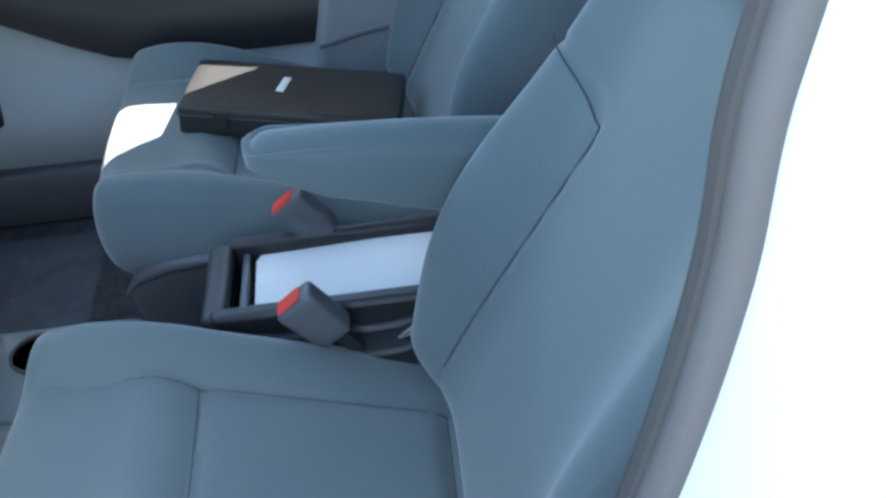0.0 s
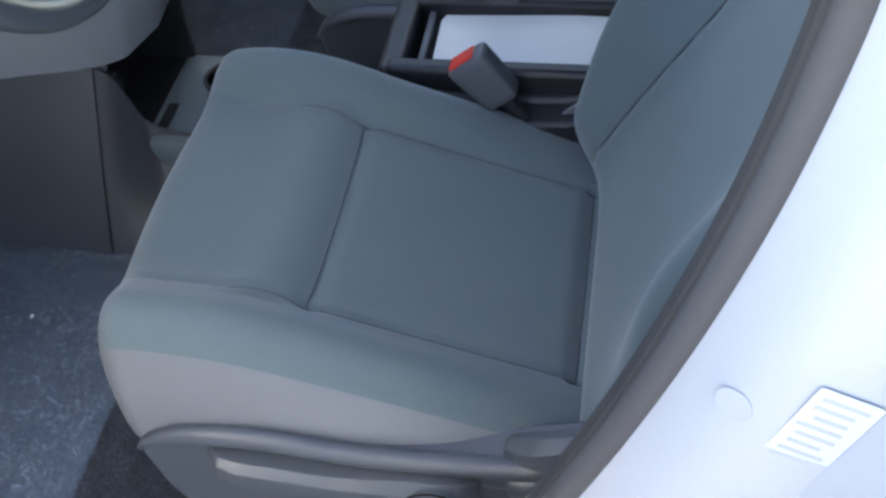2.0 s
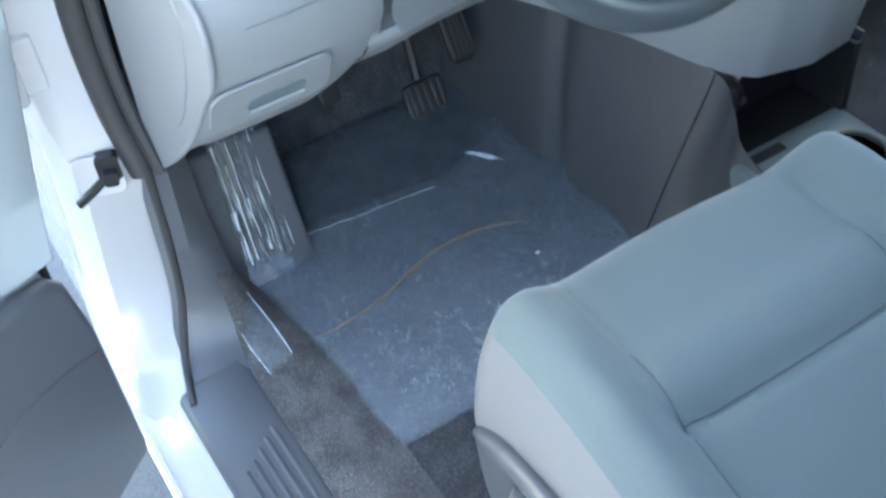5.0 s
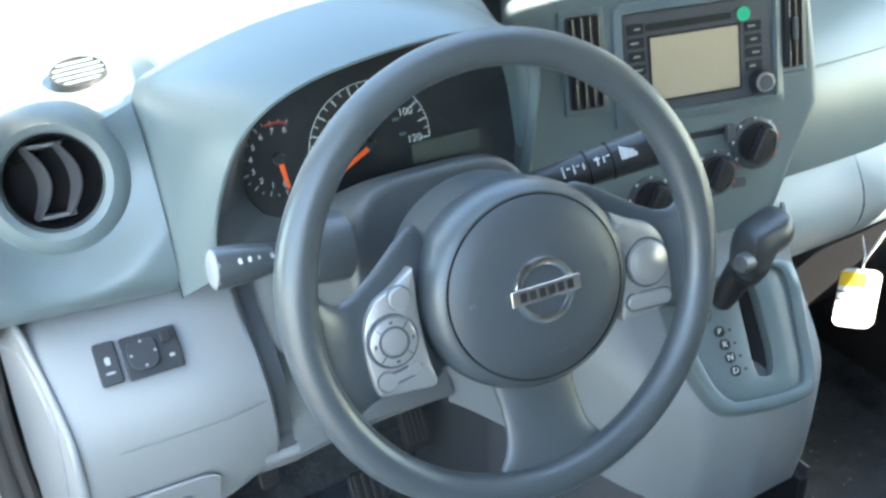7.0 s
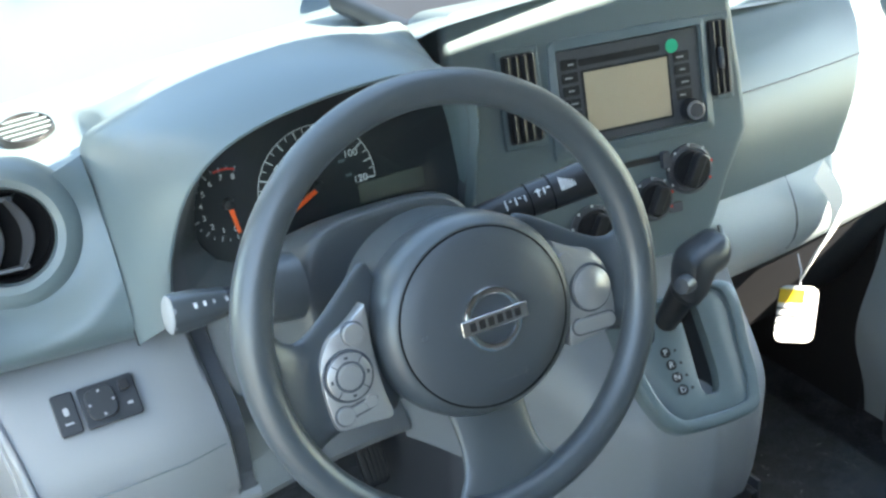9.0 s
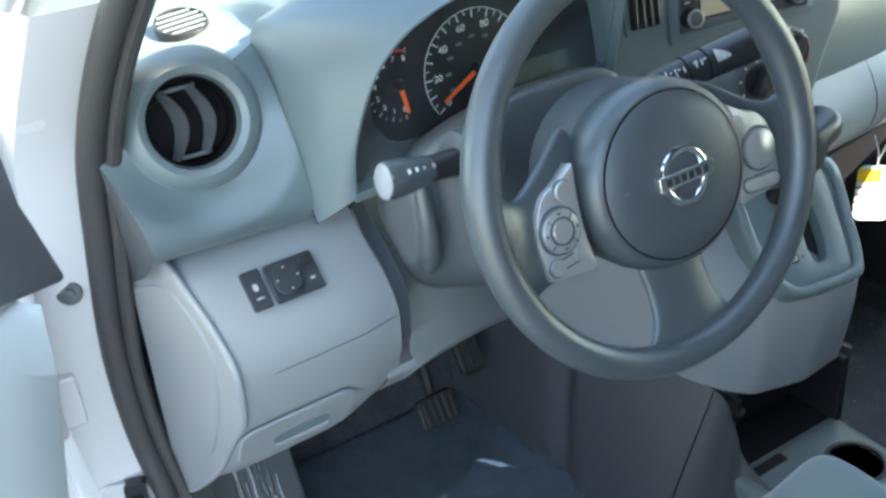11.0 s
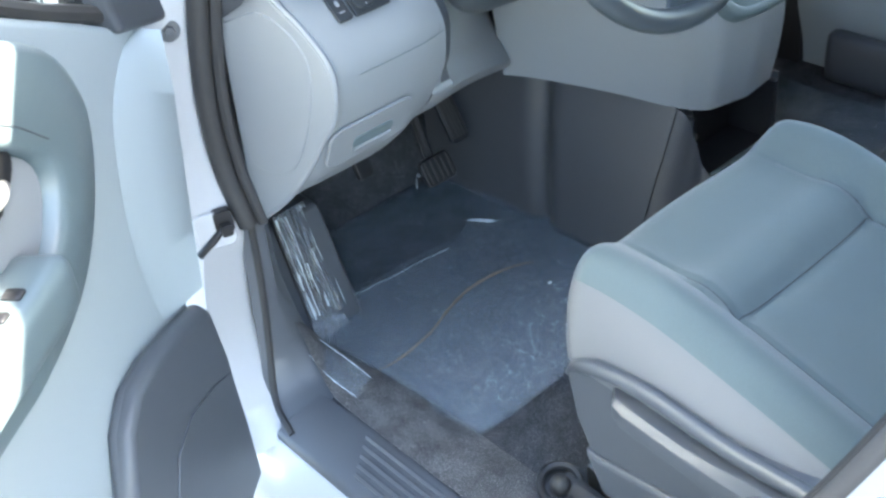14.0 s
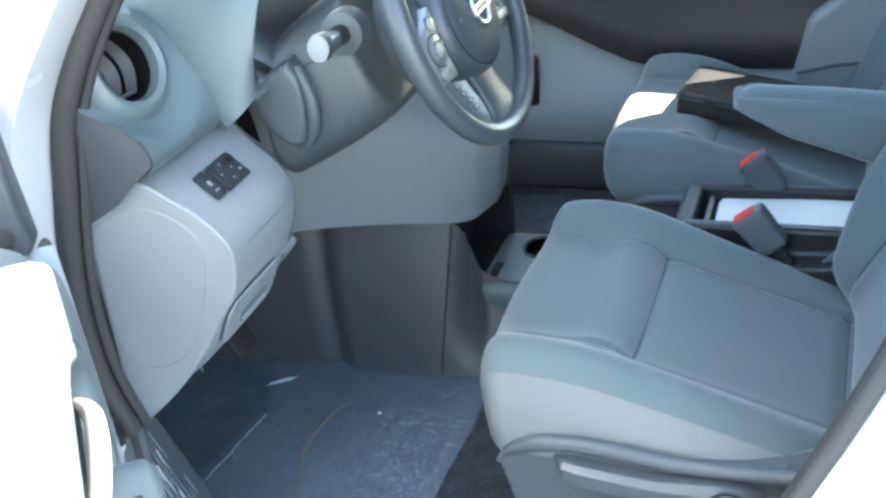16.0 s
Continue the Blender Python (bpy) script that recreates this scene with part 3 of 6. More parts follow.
def build_right_side():
    door = thing("door_right", (0.72, 0.4, 0.4), "closed passenger door with grey trim and black upper", "door", kind="structure")
    part("trim_panel", sheet(lambda u, v: Vector((0.70 - 0.05 * bell(v, 0.50, 0.28) - 0.01 * bell(u, .5, .3), -0.12 + 1.12 * u, 0.42 + 0.40 * v)), 16, 16, -0.05), DOORTRIM, door)
    part("upper_trim", sheet(lambda u, v: Vector((0.652 + 0.030 * v - 0.012 * bell(v, 0.15, 0.12), -0.12 + 1.12 * u, 0.735 + 0.15 * step(0.55, 0.92, u) + (0.330 - 0.15 * step(0.55, 0.92, u)) * v)), 16, 8, -0.05), BLACK, door, "black upper trim")
    part("pocket", cushion((0.635, 0.10, 0.43), (0.70, 0.92, 0.545), 0.02, (6, 14, 6)), DARK, door, "dark map pocket")
    part("pull_recess", cushion((0.640, 0.80, 0.64), (0.68, 0.845, 0.76), 0.012, (6, 8, 12)), BLACK, door, "black pull recess")
    part("outer_skin", box((0.76, -0.12, 0.30), (0.80, 1.02, 1.07)), PAINT, door)
    glass = part("window_pane", box((0.735, -0.05, 1.05), (0.740, 0.90, 1.52)), GLASS, door)
    glass.visible_shadow = False
    # out of view; its front is filled in to keep sun off the passenger dash
    part("roof_rail", prism([(-0.12, 1.50), (0.84, 1.50), (0.72, 1.60), (0.50, 1.80), (-0.12, 1.80)], "x", 0.70, 0.765), PALE, door, "pale grey unseen roof rail, drawn forward to block sun")
    part("window_rail", tube([(0.745, -0.12, 1.07), (0.72, -0.10, 1.55), (0.68, -0.08, 1.76), (0.66, 0.60, 1.77), (0.70, 0.88, 1.56), (0.755, 1.05, 1.2)], 0.022, 8), BLACK, door)
    trim = thing("pillar_trim", (0.68, -0.05, 0.43), "pale grey plastic centre pillar trim with a hanging belt", "pillar", kind="structure")
    part("cover", cushion((0.65, -0.16, 0.43), (0.76, -0.020, 1.79), 0.03, (8, 10, 14)), PALE, trim)
    part("lower_cover", prism([(-0.12, 0.43), (0.240, 0.43), (0.236, 0.72), (0.205, 0.85), (0.07, 0.95), (-0.02, 1.04), (-0.12, 1.04)], "x", 0.628, 0.752), PALE, trim, "pale grey lower pillar trim", bevel=0.018, seg=4)
    part("cover_groove", tube([(0.627, 0.225, 0.735), (0.627, 0.150, 0.752), (0.627, 0.06, 0.762)], 0.004, 6), DARK, trim)
    part("belt", strip([(0.640, -0.055, 1.5), (0.632, -0.02, 1.05), (0.620, 0.058, 0.78), (0.617, 0.108, 0.70), (0.612, 0.125, 0.60)], [(0.640, -0.015, 1.5), (0.632, 0.015, 1.05), (0.620, 0.092, 0.785), (0.617, 0.142, 0.705), (0.612, 0.160, 0.60)], 0.002), WEBBING, trim, "grey seat belt webbing")


# ---------------------------------------------------------------- seats
def seat_top(y):
    if y < 0.34:
        return 0.681 + 0.300 * (y - 0.08)
    s = y - 0.34
    return 0.759 + 0.335 * s - 0.95 * s * s


def build_seat(cx, name, label, driver):
    seat = thing(name, (cx, 0.25, 0.43), label, "car seat", group="front seats")
    hw, zb, high = 0.258, 0.655 if driver else 0.685, 0.13 if driver else 0.10
    tops = []

    def lifted(u, y):
        """Height of the cushion's skin at a place across (-1 to 1) and along it."""
        au = abs(u)
        z = seat_top(y) + ((0.026 if u > 0 else 0.038) * (0.7 + 0.3 * bell(y, 0.28, 0.22)) + (0.020 * bell(y, 0.44, 0.14) - 0.028 * bell(y, 0.08, 0.14)) * (1.0 if u > 0 else 0.25)) * bell(au, 0.82, 0.17 if u > 0 else 0.19) - 0.010 * bell(u, 0.0, 0.45) * bell(y, 0.22, 0.16)
        z -= 0.005 * bell(au, 0.60, 0.022) * step(0.56, 0.48, y)
        if au < 0.64:
            z += 0.014 * bell(y, 0.394, 0.036) * step(0.68, 0.56, au)
            z -= 0.008 * bell(y, 0.350, 0.011) + 0.010 * bell(y, 0.085, 0.010)
        return z

    def placed(u, y, w=1.0):
        front = step(0.44, 0.56, y)
        return Vector((cx + hw * u * (1.0 - 0.10 * w * w), y - 0.020 * front * (1 - w) - 0.024 * front * u * u, 0))

    def shape(p, unit):
        u = (p.x - cx) / hw
        w = min(max((p.z - zb) / high, 0), 1)
        tops.append((w, unit))
        q = placed(u, p.y, w)
        q.z = zb + w * (seat_top(p.y) - zb) + step(0.55, 1.0, w) * (lifted(u, p.y) - seat_top(p.y))
        # piped edge between the cloth top and the plain side
        q.x += 0.0035 * bell(w, 0.92, 0.040) * (1 if u > 0 else -1) * step(0.85, 1.0, abs(u))
        q.x += 0.007 * math.sin(math.pi * min(1, w / 0.92)) * (1 if u > 0 else -1) * step(0.85, 1.0, abs(u))
        return q

    bm = cushion((cx - hw, 0.0, zb), (cx + hw, 0.565, zb + high), 0.042, (110, 96, 22), shape)
    bm.verts.index_update()
    for f in bm.faces:
        w = sum(tops[v.index][0] for v in f.verts) / len(f.verts)
        side = all(tops[v.index][1].x in (0, 1) or tops[v.index][1].y == 1 for v in f.verts)
        if driver and w < 0.92 and side:
            f.material_index = 1
    part("cushion", bm, [CLOTH, CLOTH_SIDE], seat)
    seams = [[(0.60, 0.02 + 0.50 * k / 40) for k in range(39)], [(-0.60, 0.02 + 0.50 * k / 40) for k in range(39)],
             [(-0.60 + 1.2 * k / 30, 0.352) for k in range(31)], [(-0.58 + 1.16 * k / 30, 0.085) for k in range(31)]]
    for line in seams:
        part("seam", tube([placed(u - (0.06 if abs(u) == 0.60 and u < 0 else 0.0) * step(0.40, 0.52, y) + (0.06 if u == 0.60 else 0.0) * step(0.40, 0.52, y), y) + Vector((0, 0, lifted(u, y) + 0.0004)) for u, y in line], 0.0012, 5), THREAD, seat)

    lean = radians(25)
    base = Vector((cx, 0.075, 0.665))
    R = Matrix.Translation(base) @ Matrix.Rotation(lean, 4, "X")

    def face(u, h):
        au = abs(u)
        split = 0.665 - 0.345 * h
        y = 0.075 * bell(au, 0.93, 0.27) * (0.30 + 0.70 * bell(h, 0.33, 0.33)) * (1.0 if u > 0 else 0.75 * step(0.05, 0.50, h))
        y -= 0.005 * bell(u, split, 0.020) * step(0.70, 0.64, h)
        y -= 0.004 * bell(h, 0.655 + 0.06 * au, 0.009) * step(0.42, 0.50, u)
        return y

    def back(p, unit):
        u, h = p.x / 0.25, p.z / 0.64
        p.y += step(0.4, 1.0, unit.y) * face(u, h)
        p.x *= 1.0 + 0.05 * bell(h, 0.45, 0.3) - 0.14 * h * h
        return p

    bm = cushion((-0.25, -0.12, 0.0), (0.25, 0.02, 0.64), 0.05, (90, 14, 90), back)
    part("backrest", moved(bm, R), [CLOTH, CLOTH_SIDE], seat)
    def spot(u, h):
        return R @ Vector((0.25 * u * (1.0 + 0.05 * bell(h, 0.45, 0.3) - 0.14 * h * h), 0.0218 + face(u, h), 0.64 * h))
    for s in (1,):
        part("seam", tube([spot(s * (0.665 - 0.345 * h), h) for h in (0.09 + 0.575 * k / 34 for k in range(35))], 0.0013, 5), THREAD, seat)
        part("seam", tube([spot(s * (0.434 + 0.50 * k / 14), 0.665 + 0.04 * k / 14) for k in range(15)], 0.0009, 5), THREAD, seat)
    head = cushion((-0.13, -0.09, 0.66), (0.13, 0.02, 0.85), 0.045, (14, 10, 12))
    part("headrest", moved(head, R), CLOTH, seat)
    for x in (-0.06, 0.06):
        part("headrest_post", moved(tube([(x, -0.04, 0.60), (x, -0.04, 0.70)], 0.006, 8), R), STEEL, seat)
    # moulded base on both sides
    for s in (-1, 1):
        x0, x1 = cx + s * 0.215, cx + s * 0.273
        if not driver and s > 0:
            x1 = cx + 0.266
        poly = [(0.510, 0.672), (0.494, 0.696), (0.470, 0.710), (0.440, 0.719), (0.372, 0.722), (0.276, 0.711), (0.185, 0.711), (0.127, 0.714), (0.06, 0.735), (-0.02, 0.79), (-0.07, 0.78), (-0.10, 0.62), (-0.08, 0.53),
                (0.10, 0.508), (0.32, 0.505), (0.450, 0.510), (0.496, 0.607)]
        skin = BLACK if driver and s > 0 else SHELL
        part("side_shield", prism(poly, "x", x0, x1 - s * 0.012), skin, seat, bevel=0.007, seg=3)
        xr = x1 - s * 0.012
        ridge = smooth_line([(xr - s * 0.006, 0.512, 0.668), (xr, 0.494, 0.694), (xr + s * 0.002, 0.470, 0.708), (xr + s * 0.003, 0.440, 0.717), (xr + s * 0.003, 0.372, 0.720), (xr + s * 0.003, 0.276, 0.709), (xr + s * 0.003, 0.185, 0.709), (xr + s * 0.003, 0.11, 0.714), (xr + s * 0.001, 0.04, 0.742)], 6)
        part("shield_ridge", tube(ridge, [0.0035 + 0.0075 * step(0, 14, i) for i in range(len(ridge))], 12), skin, seat)
        lower = [(0.478, 0.570), (0.453, 0.566), (0.35, 0.578), (0.178, 0.597), (0.02, 0.612), (-0.07, 0.616), (-0.075, 0.535), (0.10, 0.507), (0.32, 0.504), (0.448, 0.509)]
        part("lower_band", prism(lower, "x", xr - s * 0.02, xr + s * 0.009), skin, seat, bevel=0.007, seg=3)
    part("base_frame", box((cx - 0.20, -0.05, 0.47), (cx + 0.20, 0.47, 0.66)), BLACK, seat, bevel=0.01)
    for s in (-1, 1):
        part("rail", box((cx + s * 0.20 - 0.02, -0.12, 0.43), (cx + s * 0.20 + 0.02, 0.52, 0.47)), STEEL, seat, bevel=0.004)
    return seat


def build_driver_details(seat):
    x = -0.594
    # long lever, deepest round its cap
    rows = []
    for k in range(15):
        t = k / 14
        y = 0.436 - 0.272 * t
        r = 0.0155 + 0.016 * step(0.45, 0.85, t)
        out = 0.037 * min(1, math.sin(math.pi * min(0.5, 4.0 * t + 0.04))) * (1 - step(0.90, 1.02, t) * 0.75)
        r *= 0.55 + 0.45 * math.sin(math.pi * min(0.5, 2.5 * t + 0.05)) if t < 0.5 else 1 - 0.5 * step(0.90, 1.05, t)
        zc = 0.688 - 0.029 * t
        rows.append([(x + 0.004, y, zc - r), (x - out * 0.8, y, zc - r), (x - out, y, zc - r * 0.8), (x - out, y, zc + r * 0.55), (x - out * 0.75, y, zc + r), (x + 0.004, y, zc + r)])
    lever = part("height_lever", rings(rows), SHELL, seat, "grey ratchet lever with a round cap", bevel=0.004, seg=3)
    part("cap", spun([(0.0, 0.0022), (0.027, 0.0018), (0.0300, 0.0), (0.0300, -0.02)], (x - 0.0375, 0.206, 0.6625), (-1, 0, 0.0), 40), SHELL, lever)
    part("cap_gap", spun([(0.0314, -0.001), (0.0314, 0.0004), (0.0298, 0.0004), (0.0298, -0.001)], (x - 0.0375, 0.206, 0.6625), (-1, 0, 0.0), 40), VOID, lever)
    part("recliner_cover", cushion((x - 0.026, 0.03, 0.668), (x + 0.02, 0.140, 0.706), 0.014, (6, 10, 6)), SHELL, seat, "grey recliner handle")
    # fold of cloth where the cushion meets the back
    fold = smooth_line([(-0.585, 0.135, 0.715), (-0.600, 0.10, 0.735), (-0.598, 0.06, 0.752), (-0.585, 0.02, 0.77)], 6)
    part("cloth_flap", tube(fold, [0.006 + 0.014 * math.sin(math.pi * min(1, 0.15 + i / 19)) for i in range(len(fold))], 8), SHELL, seat)
    hk = facing((-0.602, 0.531, 0.455), (-0.25, -0.22, 0.94), (0.7, 0.7, 0.3))
    ring = [hk @ Vector((0.0275 * math.cos(t), 0.0275 * math.sin(t), 0.004)) for t in (2 * math.pi * k / 32 for k in range(33))]
    anchor = part("rail_foot", join(tube(ring, 0.0060, 8), spun([(0.026, -0.012), (0.026, -0.004), (0.0, -0.004)], hk.translation, hk.to_3x3() @ Vector((0, 0, 1)), 24),
                                    tube([(-0.600, 0.512, 0.449), (-0.594, 0.470, 0.449), (-0.585, 0.40, 0.452), (-0.575, 0.34, 0.460)], [0.024, 0.017, 0.014, 0.012], 12, flat=0.5)), BLACK, seat, "black bolted rail foot")
    part("web", slab(hk @ pose(0.014, 0.008, -0.004, 0, 0, 35), 0.026, 0.020, 0.007, 0.004), BLACK, anchor, bevel=0.002)
    part("bolt", spun([(0.0, 0.019), (0.007, 0.0175), (0.0125, 0.011), (0.0145, 0.003), (0.014, -0.005)], hk.translation, hk.to_3x3() @ Vector((0, 0, 1)), 24), RUBBER, anchor, "domed black bolt cap")
    part("belt_strap", strip([(-0.086, 0.160, 0.665), (-0.096, 0.146, 0.692), (-0.108, 0.126, 0.722), (-0.122, 0.106, 0.750)], [(-0.084, 0.132, 0.657), (-0.092, 0.118, 0.680), (-0.103, 0.098, 0.710), (-0.116, 0.078, 0.738)], 0.003), WEBBING, seat, "short grey webbing strap")
    # folding armrest on the inner side
    def arm(p, unit):
        t = (p.y + 0.06) / 0.33
        p.z += (1 - unit.z) * (0.072 * step(0.05, 1.0, t) + 0.030 * step(0.72, 1.0, t)) + (0.006 * math.sin(math.pi * t) - 0.024 * (1 - t)) * unit.z
        return p
    part("armrest", cushion((-0.082, -0.06, 0.840), (-0.014, 0.272, 0.982), 0.0335, (16, 34, 20), arm), CLOTH, seat, "grey cloth folding armrest")


def build_buckle(tip, name_label):
    """A belt buckle on its stalk; tip is the middle of the red button's upper edge."""
    b = thing("seat_belt_buckle", (tip[0], tip[1] - 0.04, tip[2] - 0.09), name_label, "buckle", group="belt buckles")
    d = Vector((0.02, 0.62, 0.78)).normalized()
    m = facing(Vector(tip), d, (0, -0.78, 0.62)) @ Matrix.Scale(1.06, 4)
    body = moved(cushion((-0.016, -0.026, -0.070), (0.016, 0.026, 0.0), 0.007, (8, 8, 10), lambda p, u: Vector((p.x, p.y * (1 - 0.14 * (1 - u.z)), p.z))), m)
    part("housing", body, SHELL, b)
    part("button", slab(m @ pose(0, -0.004, -0.0015), 0.021, 0.034, 0.004, 0.003), RED, b, "red release button", bevel=0.0015)
    part("stalk", tube([m @ Vector((0, 0, -0.065)), m @ Vector((0, 0, -0.10)), m @ Vector((0, -0.01, -0.15))], [0.011, 0.010, 0.009], 8), BLACK, b)
    return b


# ---------------------------------------------------------------- dashboard
def build_dash():
    dash = thing("dashboard", (0.0, 1.0, 0.7), "grey two-tone moulded dashboard with pale lower panels", "dashboard")
    brow = [(-0.735, 0.940, 1.231), (-0.548, 0.945, 1.285), (-0.515, 0.935, 1.318), (-0.440, 0.915, 1.352), (-0.340, 0.905, 1.368), (-0.255, 0.905, 1.356), (-0.205, 0.900, 1.336),
            (-0.150, 0.915, 1.338), (0.03, 0.918, 1.344), (0.195, 0.928, 1.328), (0.235, 0.948, 1.292), (0.300, 0.990, 1.250), (0.480, 1.015, 1.228), (0.735, 1.080, 1.19)]
    dense = smooth_line(brow, 10)
    def crest(x):
        k = 0
        while k < len(dense) - 2 and dense[k + 1].x < x:
            k += 1
        f = (x - dense[k].x) / (dense[k + 1].x - dense[k].x)
        return dense[k].lerp(dense[k + 1], f)
    # left vent face, between the door side and the binnacle
    c, ax = Vector((-0.637, 0.898, 1.243)), Vector((-0.10, -0.94, 0.32)).normalized()
    def face(u, v):
        a = Vector((-0.716, 0.848, 1.130)).lerp(Vector((-0.552, 0.842, 1.123)), u)
        b = crest(-0.735 + 0.187 * u) + Vector((0, 0.003, -0.0006))
        fade = step(1.0, 0.90, v)
        v = min(1.0, v / 0.90)
        up, back = math.sin(v * math.pi / 2) ** 0.92, 1 - math.cos(v * math.pi / 2)
        p = a.lerp(b, v).lerp(Vector((a.x + (b.x - a.x) * v, a.y + (b.y - a.y) * back, a.z + (b.z - a.z) * up)), 0.75 - 0.35 * u)
        p.y -= 0.030 * math.sin(math.pi * v ** 0.8) * (1 - 0.6 * u)
        p.y += 0.016 * max(0.0, 1 - v / 0.16) ** 2
        # the panel swells into a collar that tucks behind the vent's ring
        r = (p - c).cross(ax).length
        k = fade * (1 - step(0.062, 0.112, r))
        return p + ax * (k * (-0.006 - (p - c).dot(ax)))
    bm = sheet(face, 56, 60)
    hole = [f for f in bm.faces if (f.calc_center_median() - c).cross(ax).length < 0.056]
    bmesh.ops.delete(bm, geom=hole, context="FACES")
    part("vent_panel", bm, DASH, dash)
    lip = [face(0.0, k / 8) for k in range(9)] + [Vector((-0.737, 0.972, 1.17)), Vector((-0.730, 0.975, 1.05)), Vector((-0.722, 0.955, 1.066)), Vector((-0.718, 0.90, 1.098))]
    side = rings([[p + Vector((0.0005, 0.001, 0)) for p in lip], [p + Vector((0.005, 0.035, 0)) for p in lip]])
    part("side_cover", side, DARK, dash, "dark grey end cover", bevel=0.003)
    vent = part("round_vent", spun([(0.072, -0.060), (0.075, -0.026), (0.071, -0.010), (0.066, -0.0015), (0.060, 0.0045), (0.053, 0.0075), (0.046, 0.004), (0.0445, -0.003), (0.0435, -0.010), (0.0435, -0.046), (0.0, -0.046)], c, ax, 48), DASH, dash, "round air vent with two curved vanes")
    part("vent_core", spun([(0.0432, -0.043), (0.0432, -0.009), (0.0424, -0.0085), (0.0415, -0.013), (0.0400, -0.040), (0.0, -0.040)], c, ax, 48), VOID, vent)
    m = facing(c, ax)
    for x, wide in ((-0.026, 0.012), (0.003, 0.010)):
        part("vane", moved(sheet(lambda u, v, x=x, wide=wide: Vector((x + 0.011 * math.sin(math.pi * v) + wide * u * (0.45 + 0.55 * math.sin(math.pi * v)), (v - 0.5) * 0.068, -0.028 + 0.012 * u)), 4, 14, 0.0022), m), CONSOLE, vent)
    for y in (-0.033, 0.033):
        part("vane_bar", slab(m @ pose(-0.004, y, -0.030), 0.036, 0.004, 0.010), DARK, vent, bevel=0.001)
    # top of the dash, sweeping to the windscreen
    def top(u, v):
        x = -0.735 + 1.47 * u
        _, y0, z0 = crest(x)
        y = y0 + (1.46 - 0.13 * (x / 0.73) ** 2 - y0) * v
        return Vector((x, y, z0 + (1.285 - z0) * step(0, 0.45, v) - 0.05 * v * v))
    part("top_pad", sheet(top, 240, 24), DASH, dash)
    def on_top(x, y):
        y0 = crest(x).y
        return top((x + 0.735) / 1.47, (y - y0) / (1.46 - 0.13 * (x / 0.73) ** 2 - y0))
    gc = on_top(-0.578, 1.062)
    gn = (on_top(-0.560, 1.030) - on_top(-0.620, 1.030)).cross(on_top(-0.590, 1.06) - on_top(-0.590, 1.00)).normalized()
    gm = facing(gc + Vector((0, 0, 0.007)), gn.lerp(Vector((0.0, -0.2, 0.98)), 0.7), (0, 1, 0)) @ Matrix.Diagonal((0.66, 0.74, 1, 1))
    grill = part("demister_grille", moved(spun([(0.0, 0.0), (0.040, 0.0), (0.041, 0.003), (0.043, 0.003), (0.044, 0.0), (0.044, -0.022)], (0, 0, 0), (0, 0, 1), 32), gm), BLACK, dash, "small round demister grille")
    for k in range(5):
        y = -0.028 + 0.014 * k
        w = 0.040 * math.sqrt(max(0.05, 1 - (y / 0.041) ** 2))
        part("slat", slab(gm @ pose(0, y, 0.0002), 2 * w, 0.0030, 0.003), DASH, grill, bevel=0.001)
    part("top_tray", join(box((-0.130, 1.06, 1.270), (0.30, 1.30, 1.304)), box((-0.12, 1.02, 1.270), (0.28, 1.07, 1.300))), BLACK, dash, "black tray on the dash top", bevel=0.02, seg=3)

    # binnacle: rim, outer skin and inner recess round the dials
    rim = smooth_line([(-0.535, 0.80, 1.150), (-0.530, 0.79, 1.215), (-0.500, 0.775, 1.290), (-0.440, 0.762, 1.332), (-0.330, 0.755, 1.350), (-0.255, 0.762, 1.338), (-0.208, 0.778, 1.295), (-0.198, 0.80, 1.22), (-0.200, 0.815, 1.150)], 6)
    rim = [p + Vector((0.012, 0.008, 0.003)) for p in rim]
    n = len(rim)
    line = smooth_line([(-0.552, 0.842, 1.123), (-0.551, 0.880, 1.185), crest(-0.548), crest(-0.515), crest(-0.440), crest(-0.340), crest(-0.255), crest(-0.200), (-0.186, 0.860, 1.150)], 6)
    rear = []
    for i, p in enumerate(line):
        over = -0.50 < p.x < -0.202 and p.z > 1.275
        rear.append(on_top(p.x, max(p.y, crest(p.x).y) + 0.001 + 0.049 * step(-0.500, -0.42, p.x)) + Vector((0, 0, 0.0016)) if over else p + Vector((0.001, 0.004, -0.0005)))
    line = [p + Vector((0, 0, 0.0014)) if p.z > 1.27 else p for p in line]
    def between(f, swell=0.0):
        out = []
        for p, q in zip(line, rim):
            w = Vector((q.x + 0.352, 0, q.z - 1.20)).normalized()
            out.append(p.lerp(q, f) + w * swell)
        return out
    def inward(f, dy):
        return [Vector((-0.352 + (p.x + 0.352) * f, p.y + dy, 1.20 + (p.z - 1.20) * f)) for p in rim]
    skin = [rear, between(0.0), between(0.25, 0.006), between(0.5, 0.010), between(0.75, 0.009), between(0.92, 0.004), between(1.0), inward(0.985, 0.0), inward(0.965, 0.006), inward(0.945, 0.03), inward(0.925, 0.075)]
    part("binnacle", rings(skin, closed=False), DASH, dash, "hooded instrument binnacle")
    part("panel_gap", tube(smooth_line([(-0.552, 0.841, 1.123), (-0.551, 0.879, 1.185), (-0.548, 0.944, 1.285)], 8), 0.0014, 5), BLACK, dash)
    part("binnacle_floor", sheet(lambda u, v: Vector((-0.522 + 0.315 * u, 0.806 + 0.05 * v, 1.150 + 0.008 * v + 0.010 * bell(u, 0.5, 0.3))), 12, 4, -0.01), DASH, dash)
